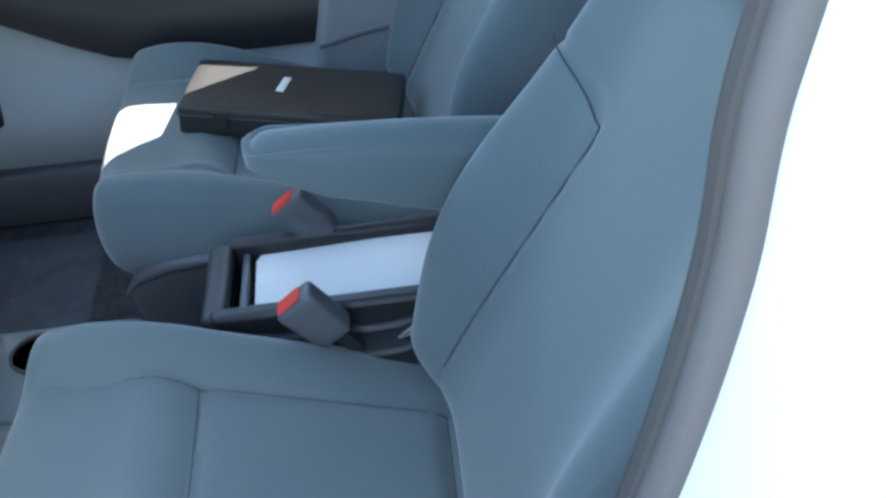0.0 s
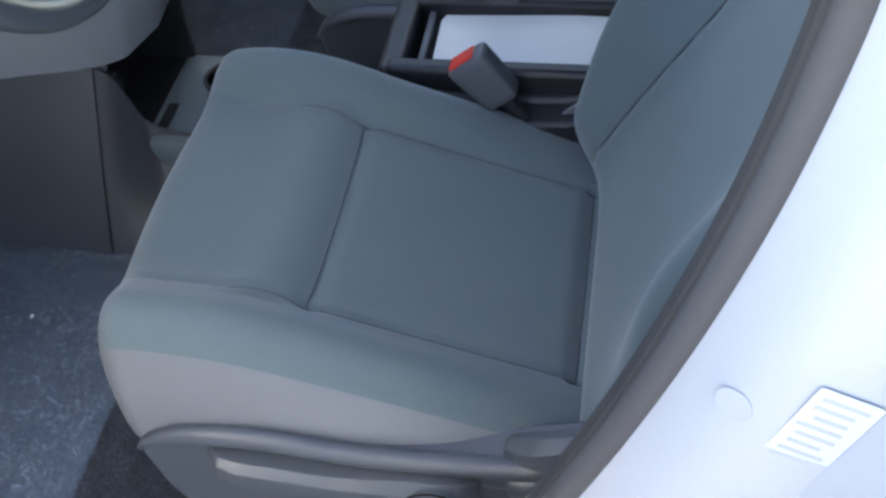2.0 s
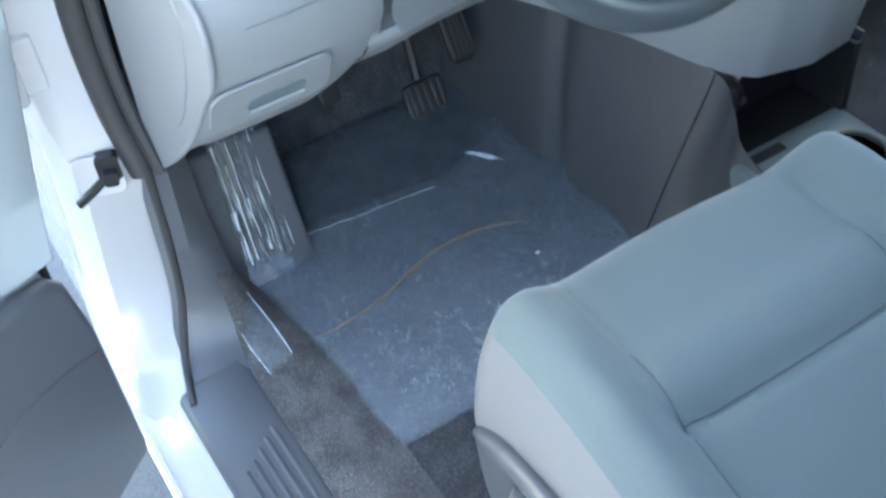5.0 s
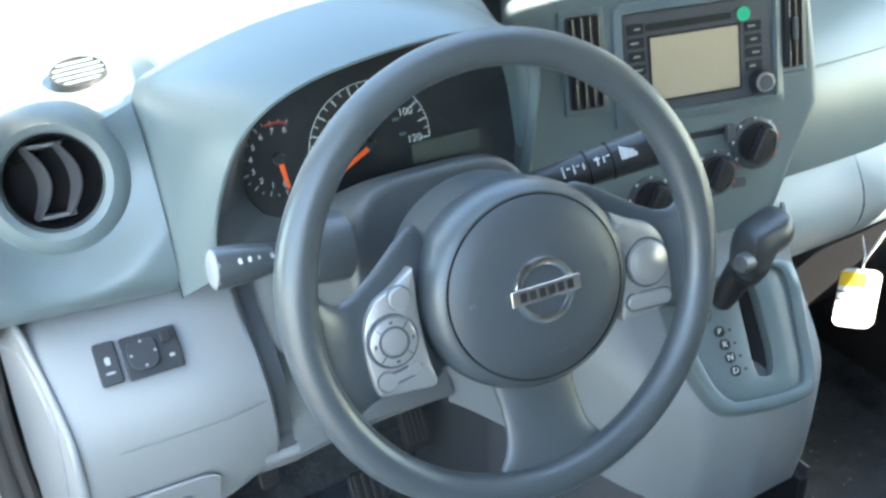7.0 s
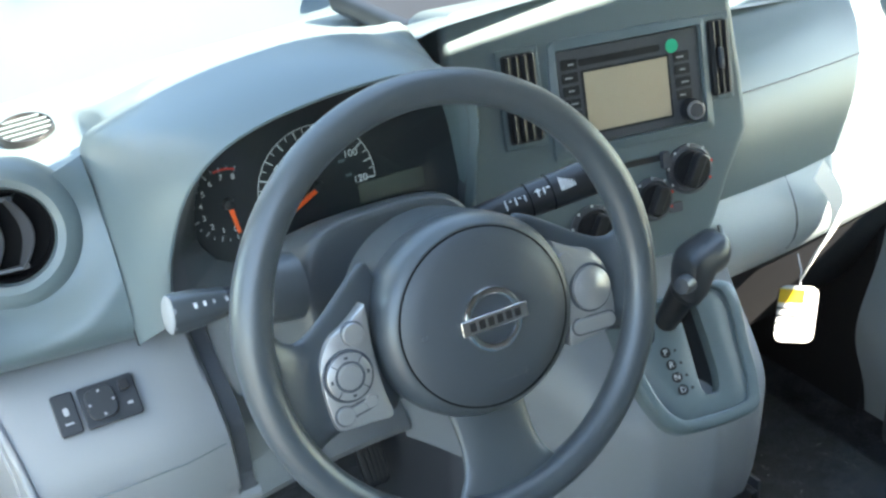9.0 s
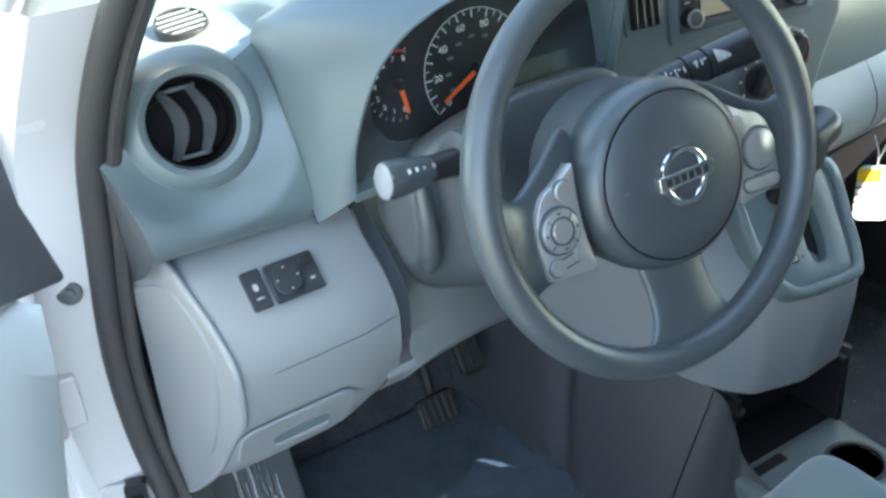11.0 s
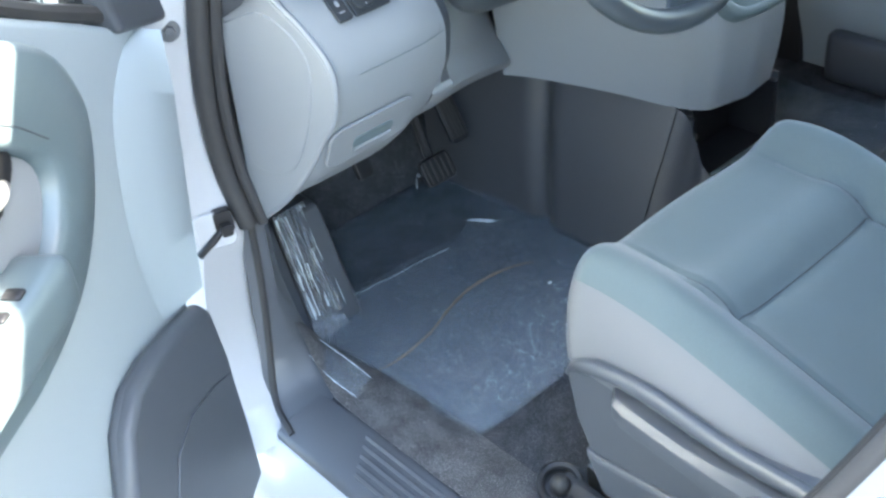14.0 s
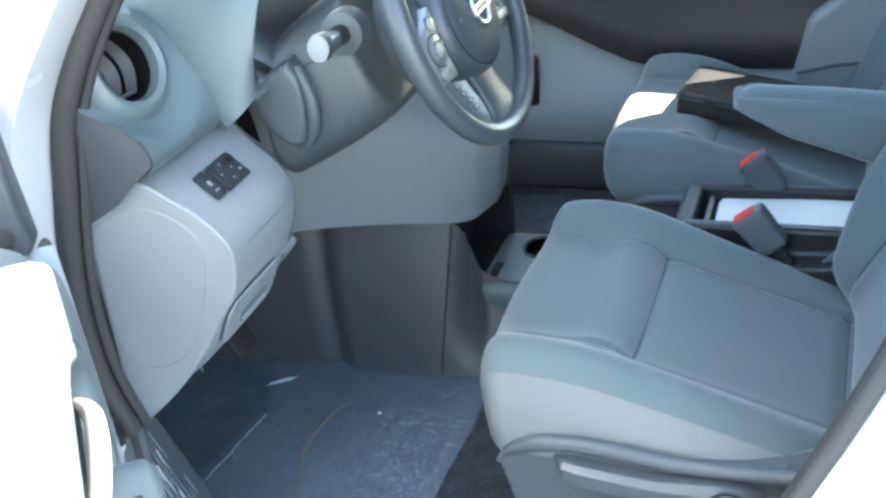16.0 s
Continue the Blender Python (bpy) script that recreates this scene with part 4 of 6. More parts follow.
    mouth = smooth_line([(-0.478, 0.828, 1.186), (-0.493, 0.829, 1.215), (-0.482, 0.831, 1.265), (-0.440, 0.833, 1.308), (-0.345, 0.834, 1.322), (-0.262, 0.833, 1.312), (-0.210, 0.832, 1.275), (-0.203, 0.830, 1.22), (-0.212, 0.828, 1.18)], 6)
    mouth = [p + Vector((0.014, 0.007, 0.003)) for p in mouth]
    wide = [Vector((-0.388, 0.819, 1.163)), Vector((-0.488, 0.815, 1.156))] + inward(0.958, 0.010)
    mouth = [Vector((-0.386, 0.836, 1.177)), Vector((-0.452, 0.835, 1.183))] + mouth
    part("dial_bezel", rings([wide, [p.lerp(q, 0.5) + Vector((0, -0.002, 0)) for p, q in zip(wide, mouth)], mouth, [p + Vector((0, 0.012, 0)) for p in mouth]], closed=False), DARK, dash, "dark bezel round the dials")
    part("binnacle_back", box((-0.481, 0.869, 1.14), (-0.201, 0.879, 1.295)), BLACK, dash)
    # light lower panel on the driver's side
    xs = [-0.690, -0.687, -0.683, -0.678, -0.660, -0.64, -0.61, -0.58, -0.55, -0.52, -0.508, -0.503]
    def flank(y):
        return -0.685 - 0.215 * max(0.0, y - 0.79)
    def prof(x):
        e = 1 - step(-0.690, -0.677, x)
        rise = step(-0.56, -0.48, x)
        r = [(0.900, 1.125), (0.862, 1.112), (0.838, 1.088), (0.812, 1.064), (0.794, 1.040), (0.786, 1.012), (0.797, 0.962), (0.822, 0.905), (0.860, 0.850 + 0.02 * rise), (0.905, 0.815 + 0.03 * rise), (0.965, 0.80 + 0.03 * rise)]
        tip = [(0.960, 1.105), (0.890, 1.122), (0.846, 1.106), (0.818, 1.084), (0.799, 1.058), (0.788, 1.028), (0.796, 0.978), (0.822, 0.927), (0.868, 0.860), (0.925, 0.800), (0.978, 0.757)]
        r = [(a[0] + 0.012 * rise * (k > 1), a[1]) for k, a in enumerate(r)]
        tip = tip[:2] + r[2:7] + tip[7:]
        return [(x + e * (flank(c2) + 0.690), a * (1 - e) + c2 * e, b * (1 - e) + d * e) for (a, b), (c2, d) in zip(r, tip)]
    low = part("lower_panel", rings([prof(x) for x in xs], closed=False), PALE, dash, "pale grey lower panel", sub=1)
    endp = [(b, c2) for _, b, c2 in prof(-0.690)]
    loop = smooth_line([(-0.7315, a, b) for a, b in endp], 5)
    inset = [(p.y + (0.90 - p.y) * 0.02, p.z + (0.95 - p.z) * 0.02) for p in loop]
    part("end_panel", rings([[(flank(a) - 0.0005, a, b) for a, b in inset], [(flank(a) + 0.004, a, b) for a, b in inset]]), PALE, dash, "pale grey end panel", bevel=0.002)
    part("edge_bead", tube([Vector((flank(p.y) + 0.003, p.y + 0.001, p.z)) for p in loop], 0.0042, 10), PALE, dash)
    fuse = [(0.955, 1.062), (0.890, 1.088), (0.848, 1.074), (0.822, 1.042), (0.822, 1.00), (0.845, 0.930), (0.885, 0.868), (0.945, 0.858), (0.965, 0.90)]
    fuse = [(p.y, p.z) for p in smooth_line([(0, a, b) for a, b in fuse], 5)]
    part("fuse_cover", rings([[(flank(a) - 0.0025, a, b) for a, b in fuse], [(flank(a) + 0.001, a, b) for a, b in fuse]]), PALE, dash, "pale grey fuse box cover", bevel=0.003)
    part("panel_seam", tube([prof(x)[5] for x in (-0.645, -0.62, -0.60, -0.54, -0.50)], 0.0005, 6), DASH, dash)
    # pull of the small lower lid
    lid = facing((-0.622, 0.818, 0.912), (0.0, -0.88, -0.46))
    hatch = part("coin_lid", slab(lid @ pose(0, 0, -0.0022), 0.135, 0.075, 0.004, 0.02), PALE, dash, "pale grey lid with a recessed pull", bevel=0.0025)
    part("pull", slab(lid @ pose(0.005, -0.004, 0.0010), 0.066, 0.022, 0.002, 0.009), DASH, hatch, bevel=0.002)
    part("pull_lip", tube([lid @ Vector((-0.026, -0.016, 0.0022)), lid @ Vector((0.036, -0.016, 0.0022))], 0.0032, 8), PALE, hatch)
    # two switches on the sloping face
    n = Vector((0.0, -0.66, 0.75))
    for cxs, w, dark in ((-0.6330, 0.021, 0), (-0.5925, 0.053, 1)):
        mm = facing((cxs, 0.8300 - 0.04 * (cxs + 0.64), 1.0820), n)
        if not dark:
            s = part("stability_switch", slab(mm, w, 0.042, 0.005, 0.003), SWITCH, dash, "dark push switch with a white symbol", bevel=0.0015)
            part("symbol", slab(mm @ pose(0, 0.002, 0.005), 0.005, 0.008, 0.0004, 0.002), DIM_INK, s)
            part("symbol", slab(mm @ pose(0, -0.010, 0.005), 0.008, 0.002, 0.0004), DIM_INK, s)
        else:
            s = part("mirror_switch", slab(mm, w, 0.042, 0.005, 0.003), SWITCH, dash, "dark mirror control with a four-way pad", bevel=0.0015)
            part("pad", slab(mm @ pose(-0.008, 0, 0.005), 0.028, 0.032, 0.004, 0.010), SWITCH, s, bevel=0.0015)
            part("selector", slab(mm @ pose(0.016, 0.010, 0.005), 0.010, 0.010, 0.005, 0.002), BLACK, s, bevel=0.001)
            for dx, dy in ((0, 0.012), (0, -0.012), (-0.011, 0), (0.011, 0)):
                part("arrow", slab(mm @ pose(-0.008 + dx, dy, 0.009), 0.0022, 0.0022, 0.0003), DIM_INK, s)
            part("symbol", slab(mm @ pose(0.017, -0.008, 0.005), 0.005, 0.003, 0.0003), DIM_INK, s)
    # knee surround under the column, pale
    outer = [Vector(p) + Vector((-0.0015, 0.0015, 0)) for p in prof(-0.503)[1:]]
    outer[6:6] = [Vector((-0.5045, 0.821, 0.938)), Vector((-0.5045, 0.829, 0.920))]
    def stepped(k, out):
        """Edge k of the two-stepped flange between the panel and the scoop."""
        f = min(1.0, max(0.0, (1.112 - out.z) / 0.174))
        deep = step(0.908, 0.945, out.z)
        dx = (0.0, 0.003, 0.008, 0.024, 0.028)[k] + 0.012 * f * (k > 0)
        return out + Vector((dx, (0.0, 0.0015, 0.015, 0.017, 0.032)[k] * deep, 0))
    edges = [[stepped(k, p) for p in outer] for k in range(5)]
    part("column_cutout", band(edges, 4), PALE, dash, "pale grey sloping cut-out beside the column")
    part("column_flange", band([offset([p for p in edges[k] if p.z > 0.912], (-0.0008, -0.0012, 0)) for k in range(1, 5)], 4), DARK, dash, "dark stepped flange beside the column")
    left = edges[4]
    right = [Vector(p) for p in ((-0.222, 1.060, 1.115), (-0.222, 1.060, 1.060), (-0.222, 1.058, 1.020), (-0.221, 1.050, 0.985), (-0.220, 1.040, 0.945), (-0.220, 1.015, 0.870), (-0.220, 1.000, 0.840), (-0.219, 0.982, 0.812), (-0.218, 0.978, 0.803), (-0.217, 0.980, 0.795), (-0.216, 0.990, 0.787), (-0.216, 1.02, 0.785))]
    def knee(u, v):
        k = min(int(v * 11), 10)
        f = v * 11 - k
        p = left[k].lerp(left[k + 1], f).lerp(right[k].lerp(right[k + 1], f), u)
        return p + Vector((0, 0.012 * math.sin(math.pi * u), -0.004 * math.sin(math.pi * u)))
    part("knee_panel", sheet(knee, 24, 33, -0.004), PALE, dash, "pale grey knee panel")
    return dash


def build_cluster():
    n = Vector((0, -1, 0.12)).normalized()
    cl = thing("instrument_cluster", (-0.36, 0.84, 1.16), "black instrument cluster with white numerals and orange needles", "instrument cluster")
    def at(x, z, lift=0.0):
        y = 0.835 + (z - 1.23) * 0.12
        return facing((x, y - lift, z), n)
    part("face", slab(at(-0.365, 1.235) @ pose(0, 0, -0.006), 0.315, 0.19, 0.006, 0.05), BLACK, cl)
    def dial(cx, cz, r, a0, a1, count, long, name):
        d = part(name, slab(at(cx, cz), 0.01, 0.01, 0.0006, 0.004), DARK, cl)
        m = at(cx, cz, 0.0008)
        arc = [m @ Vector((r * math.cos(radians(a0 + (a1 - a0) * k / 40)), r * math.sin(radians(a0 + (a1 - a0) * k / 40)), 0)) for k in range(41)]
        if long > 0.006:
            part("scale_arc", tube(arc, 0.0005, 4), INK, d)
        for k in range(count + 1):
            a = radians(a0 + (a1 - a0) * k / count)
            l = long if k % 2 == 0 else long * 0.55
            part("tick", slab(m @ Matrix.Rotation(a, 4, "Z") @ pose(r - l / 2 - 0.001, 0, 0), l, 0.0014 if k % 2 == 0 else 0.0009, 0.0003), INK if long > 0.006 else DIM_INK, d)
        return d, m
    sp, m = dial(-0.364, 1.229, 0.062, 215, -5, 24, 0.008, "speedometer")
    for k, s in enumerate(("0", "20", "40", "60", "80", "100", "120")):
        a = radians(215 - 220 * k / 6)
        writing(s, 0.0105, m @ pose(0.046 * math.cos(a), 0.046 * math.sin(a), 0), INK, sp)
    for k in range(8):
        a = radians(205 - 200 * k / 7)
        part("bar", slab(m @ pose(0.034 * math.cos(a), 0.034 * math.sin(a), 0), 0.007, 0.003, 0.0003), DASH, sp)
    def needle(m, a, l, parent):
        rot = m @ Matrix.Rotation(radians(a), 4, "Z")
        part("needle", moved(prism([(0.002, -0.0024), (l, -0.0017), (l, 0.0017), (0.002, 0.0024)], "z", 0.003, 0.0045), rot), ORANGE, parent, "orange needle")
        part("hub_cap", spun([(0.0, 0.007), (0.005, 0.006), (0.0062, 0.0)], m.translation, n, 20), BLACK, parent)
    needle(m, 208, 0.050, sp)
    ta, m = dial(-0.456, 1.237, 0.038, 275, 68, 16, 0.005, "tachometer")
    for k in range(9):
        a = radians(275 - 207 * k / 8)
        writing(str(k), 0.0078, m @ pose(0.0265 * math.cos(a), 0.0265 * math.sin(a), 0), INK, ta)
    part("red_zone", tube([m @ Vector((0.034 * math.cos(radians(a)), 0.034 * math.sin(radians(a)), 0.0005)) for a in range(68, 106, 6)], 0.0010, 4), RED, ta)
    needle(m, 279, 0.030, ta)
    lm = at(-0.286, 1.210, 0.001)
    part("trip_display", slab(lm, 0.074, 0.021, 0.001, 0.003), LCD, cl, "olive grey blank trip display")
    part("bar", slab(lm @ pose(0, -0.026, 0), 0.05, 0.002, 0.0004), DASH, cl)
    for k in range(3):
        part("telltale", slab(at(-0.345 + 0.012 * k, 1.188, 0.001), 0.005, 0.004, 0.0004), DASH, cl)
    lens = part("lens", sheet(lambda u, v: Vector((-0.515 + 0.30 * u, 0.802 + 0.01 * v + 0.004 * math.cos(math.pi * (u - 0.5)), 1.158 + 0.15 * v)), 10, 6), GLASS, cl)
    lens.visible_shadow = False
    cl.location += Vector((0.014, 0.007, 0.003))


def build_wheel():
    a = radians(18.3)
    C = Vector((-0.335, 0.588, 1.211))
    n = Vector((0, -math.cos(a), math.sin(a)))
    M = facing(C, n)
    # the hub sits back from the rim's plane and a little below its middle
    H = M @ pose(0.015, -0.0145, -0.021)
    w = thing("steering_wheel", tuple(C), "dark grey three-spoke steering wheel with silver switch pods", "steering wheel")
    rows = []
    for k in range(96):
        t = 2 * math.pi * k / 96
        grip = 1.0 + 0.10 * bell(math.sin(t), 0.25, 0.25)
        rows.append([M @ Vector(((0.1775 + 0.0148 * grip * math.cos(b)) * math.cos(t), (0.1775 + 0.0148 * grip * math.cos(b)) * math.sin(t), 0.0150 * grip * math.sin(b))) for b in (2 * math.pi * j / 16 for j in range(16))])
    part("rim", rings(rows + [rows[0]], caps=False), RIM, w)

    def ell(rx, ry, z, cy=0.0, n2=56, sq=1.0):
        out = []
        for k in range(n2):
            t = 2 * math.pi * k / n2
            cx, sy = math.cos(t), math.sin(t)
            out.append(H @ Vector((rx * math.copysign(abs(cx) ** sq, cx), cy + ry * math.copysign(abs(sy) ** sq, sy), z)))
        return out
    # rear cover, hub housing and horn pad
    part("rear_cover", rings([ell(0.086, 0.080, -0.072, 0.004), ell(0.090, 0.084, -0.068, 0.004), ell(0.092, 0.085, -0.030, 0.002), ell(0.090, 0.084, -0.010)]), COLUMN, w, "dark rear cover of the hub")
    part("hub", rings([ell(0.090, 0.084, -0.026), ell(0.0925, 0.087, -0.004), ell(0.0915, 0.086, 0.010), ell(0.087, 0.082, 0.021), ell(0.080, 0.077, 0.027), ell(0.0775, 0.0745, 0.0272)]), RIM, w)
    part("pad_gap", rings([ell(0.0784, 0.0755, 0.0245), ell(0.0784, 0.0755, 0.0278), ell(0.0764, 0.0735, 0.0278), ell(0.0764, 0.0735, 0.0245)], caps=False), VOID, w)
    part("airbag_pad", rings([ell(0.0770, 0.0742, 0.020), ell(0.0770, 0.0742, 0.0276), ell(0.0745, 0.0718, 0.0302), ell(0.060, 0.058, 0.0348), ell(0.035, 0.034, 0.0378), ell(0.004, 0.004, 0.0386)]), PAD, w, "round horn pad")
    for x, y in ((-0.058, 0.002), (0.057, 0.004)):
        horn = join(slab(H @ pose(x - 0.002, y, 0.0345), 0.005, 0.003, 0.0006), slab(H @ pose(x + 0.002, y, 0.0345, 0, 0, 20), 0.004, 0.0055, 0.0006, 0.001))
        part("horn_mark", horn, SHELL, w)
    writing("AIRBAG", 0.0078, H @ pose(0.010, -0.053, 0.0352), DARK, w)
    part("marking", slab(H @ pose(0.010, -0.043, 0.0352), 0.012, 0.006, 0.0005, 0.002), DARK, w)
    # badge: a ring crossed by a bar
    def hoop(rx, ry, tube_r, z, sq=1.0):
        return rings([[H @ Vector(((rx + tube_r * math.cos(b)) * math.cos(t), (ry + tube_r * math.cos(b)) * math.sin(t), z + sq * tube_r * math.sin(b))) for b in (2 * math.pi * j / 8 for j in range(8))] for t in (2 * math.pi * k / 48 for k in range(49))], caps=False)
    badge = part("badge", hoop(0.0235, 0.0235, 0.0036, 0.0402, 0.8), CHROME, w, "chrome ring badge with a crossbar")
    part("crossbar", slab(H @ pose(0, 0, 0.0385), 0.062, 0.0130, 0.0058, 0.001), CHROME, badge, bevel=0.0012)
    for k in range(6):
        part("bar", slab(H @ pose(-0.021 + 0.0084 * k, 0, 0.0443), 0.0056, 0.0072, 0.0003), BLACK, badge)
    # bottom spoke, wide at both ends
    low = []
    for y, hw, z, e in ((-0.062, 0.044, -0.012, -0.026), (-0.088, 0.040, -0.008, -0.024), (-0.112, 0.037, -0.006, -0.018), (-0.140, 0.039, -0.002, -0.013), (-0.158, 0.049, 0.002, -0.009), (-0.176, 0.066, 0.002, -0.008)):
        c = 0.008 - 0.03 * (y + 0.062) * 0.5
        low.append([M @ Vector((c + k * hw, y + 0.006 * k * k * (y < -0.15), z + (e - z) * k * k * 0.55)) for k in (-1, -0.72, -0.3, 0.3, 0.72, 1)] + [M @ Vector((c + k * hw, y, e - 0.006)) for k in (0.8, 0, -0.8)])
    part("spoke", rings(low), RIM, w, sub=2)
    for s in (-1, 1):
        def at(x, y, z):
            return M @ Vector((0.008 + s * x, y, z))
        arm = []
        for x, top, bot, z in ((0.060, 0.062, -0.078, -0.030), (0.084, 0.054, -0.077, -0.022), (0.110, 0.034, -0.073, -0.015), (0.136, 0.017, -0.073, -0.011), (0.154, 0.012, -0.080, -0.006), (0.168, 0.030, -0.096, 0.000), (0.174, 0.040, -0.104, 0.001)):
            mid = (top + bot) / 2
            arm.append([at(x, top, z - 0.007), at(x, top - 0.006, z), at(x, mid + 0.018, z + 0.003), at(x, mid - 0.018, z + 0.003), at(x, bot + 0.006, z), at(x, bot, z - 0.007), at(x, bot + 0.010, z - 0.020), at(x, mid, z - 0.024), at(x, top - 0.010, z - 0.020)])
        part("spoke", rings(arm), RIM, w, sub=2)
        edge = [(0.0885, 0.026), (0.095, 0.022), (0.108, 0.015), (0.124, 0.008), (0.135, -0.006), (0.1385, -0.024), (0.1385, -0.044), (0.1355, -0.063), (0.128, -0.0665), (0.106, -0.0685), (0.0870, -0.069), (0.0885, -0.052), (0.0905, -0.030), (0.0905, -0.004), (0.0890, 0.014)]
        ring2 = [(p.x, p.y) for p in smooth_line([(x, y, 0) for x, y in edge + edge[:1]], 4)[:-1]]
        def lay(f, z):
            return [at(0.112 + (x - 0.112) * f, -0.026 + (y + 0.026) * f, z) for x, y in ring2]
        pod = part("switch_pod", rings([lay(1.0, -0.020), lay(1.0, -0.0065), lay(0.975, -0.0045), lay(0.94, -0.0040), lay(0.4, -0.0025)]), SILVER, w, "satin silver switch pod")
        K = M @ pose(0.008 + s * 0.1165, -0.0245, -0.0032)
        def knob(r, z0, z1, m=K):
            return moved(spun([(r, z0), (r * 0.97, z1 - 0.0008), (r * 0.9, z1), (0.0, z1 + 0.0003)], (0, 0, 0), (0, 0, 1), 28), m)
        part("groove", moved(rings([[Vector(((0.0205 + 0.0013 * math.cos(b)) * math.cos(t), (0.0205 + 0.0013 * math.cos(b)) * math.sin(t), 0.0012 * math.sin(b))) for b in (2 * math.pi * j / 6 for j in range(6))] for t in (2 * math.pi * k / 32 for k in range(33))], caps=False), K), SHELL, pod)
        part("dial_button", knob(0.0195, -0.002, 0.0042), SILVER, pod)
        if s < 0:
            part("dial_ring", moved(spun([(0.0128, 0.0040), (0.0125, 0.0048), (0.0108, 0.0048), (0.0105, 0.0040)], (0, 0, 0), (0, 0, 1), 28), K), SHELL, pod)
            part("centre_button", knob(0.0100, 0.003, 0.0056), SILVER, pod)
            for k in range(4):
                part("notch", slab(K @ Matrix.Rotation(radians(45 + 90 * k), 4, "Z") @ pose(0.0160, 0, 0.0044), 0.006, 0.0008, 0.0005), DARK, pod)
                part("mark", slab(K @ Matrix.Rotation(radians(90 * k), 4, "Z") @ pose(0.0155, 0, 0.0044), 0.002, 0.003, 0.0004), DARK, pod)
            J = M @ pose(0.008 - 0.1045, 0.0065, -0.0040)
            part("groove", knob(0.0106, -0.002, 0.0010, J), SHELL, pod)
            part("round_button", knob(0.0092, -0.002, 0.0042, J), SILVER, pod)
            J = M @ pose(0.008 - 0.1265, -0.0545, -0.0040)
            part("groove", join(knob(0.0092, -0.002, 0.0012, J), slab(M @ pose(0.008 - 0.1150, -0.0525, -0.0052, 0, 0, 8), 0.022, 0.0105, 0.0026, 0.002), knob(0.0070, -0.002, 0.0011, M @ pose(0.008 - 0.1035, -0.0500, -0.0040))), SHELL, pod)
            rock = part("rocker_button", knob(0.0078, -0.002, 0.0036, J), SILVER, pod)
            part("rocker_bridge", slab(M @ pose(0.008 - 0.1150, -0.0525, -0.0042, 0, 0, 8), 0.020, 0.0075, 0.0028, 0.002), SILVER, rock, bevel=0.0008)
            part("rocker_end", knob(0.0056, -0.002, 0.0034, M @ pose(0.008 - 0.1035, -0.0500, -0.0040)), SILVER, rock)
        else:
            part("dial_face", knob(0.0150, 0.003, 0.0048), SILVER, pod)
            part("round_button", knob(0.0082, -0.002, 0.0035, M @ pose(0.008 + 0.0960, 0.0050, -0.0040)), SILVER, pod)
            part("rocker_groove", slab(M @ pose(0.008 + 0.1130, -0.0560, -0.0050, 0, 0, -4), 0.046, 0.0160, 0.0022, 0.0078), SHELL, pod)
            part("rocker_button", slab(M @ pose(0.008 + 0.1130, -0.0560, -0.0048, 0, 0, -4), 0.043, 0.0132, 0.0045, 0.0064), SILVER, pod, bevel=0.0016)
    return w


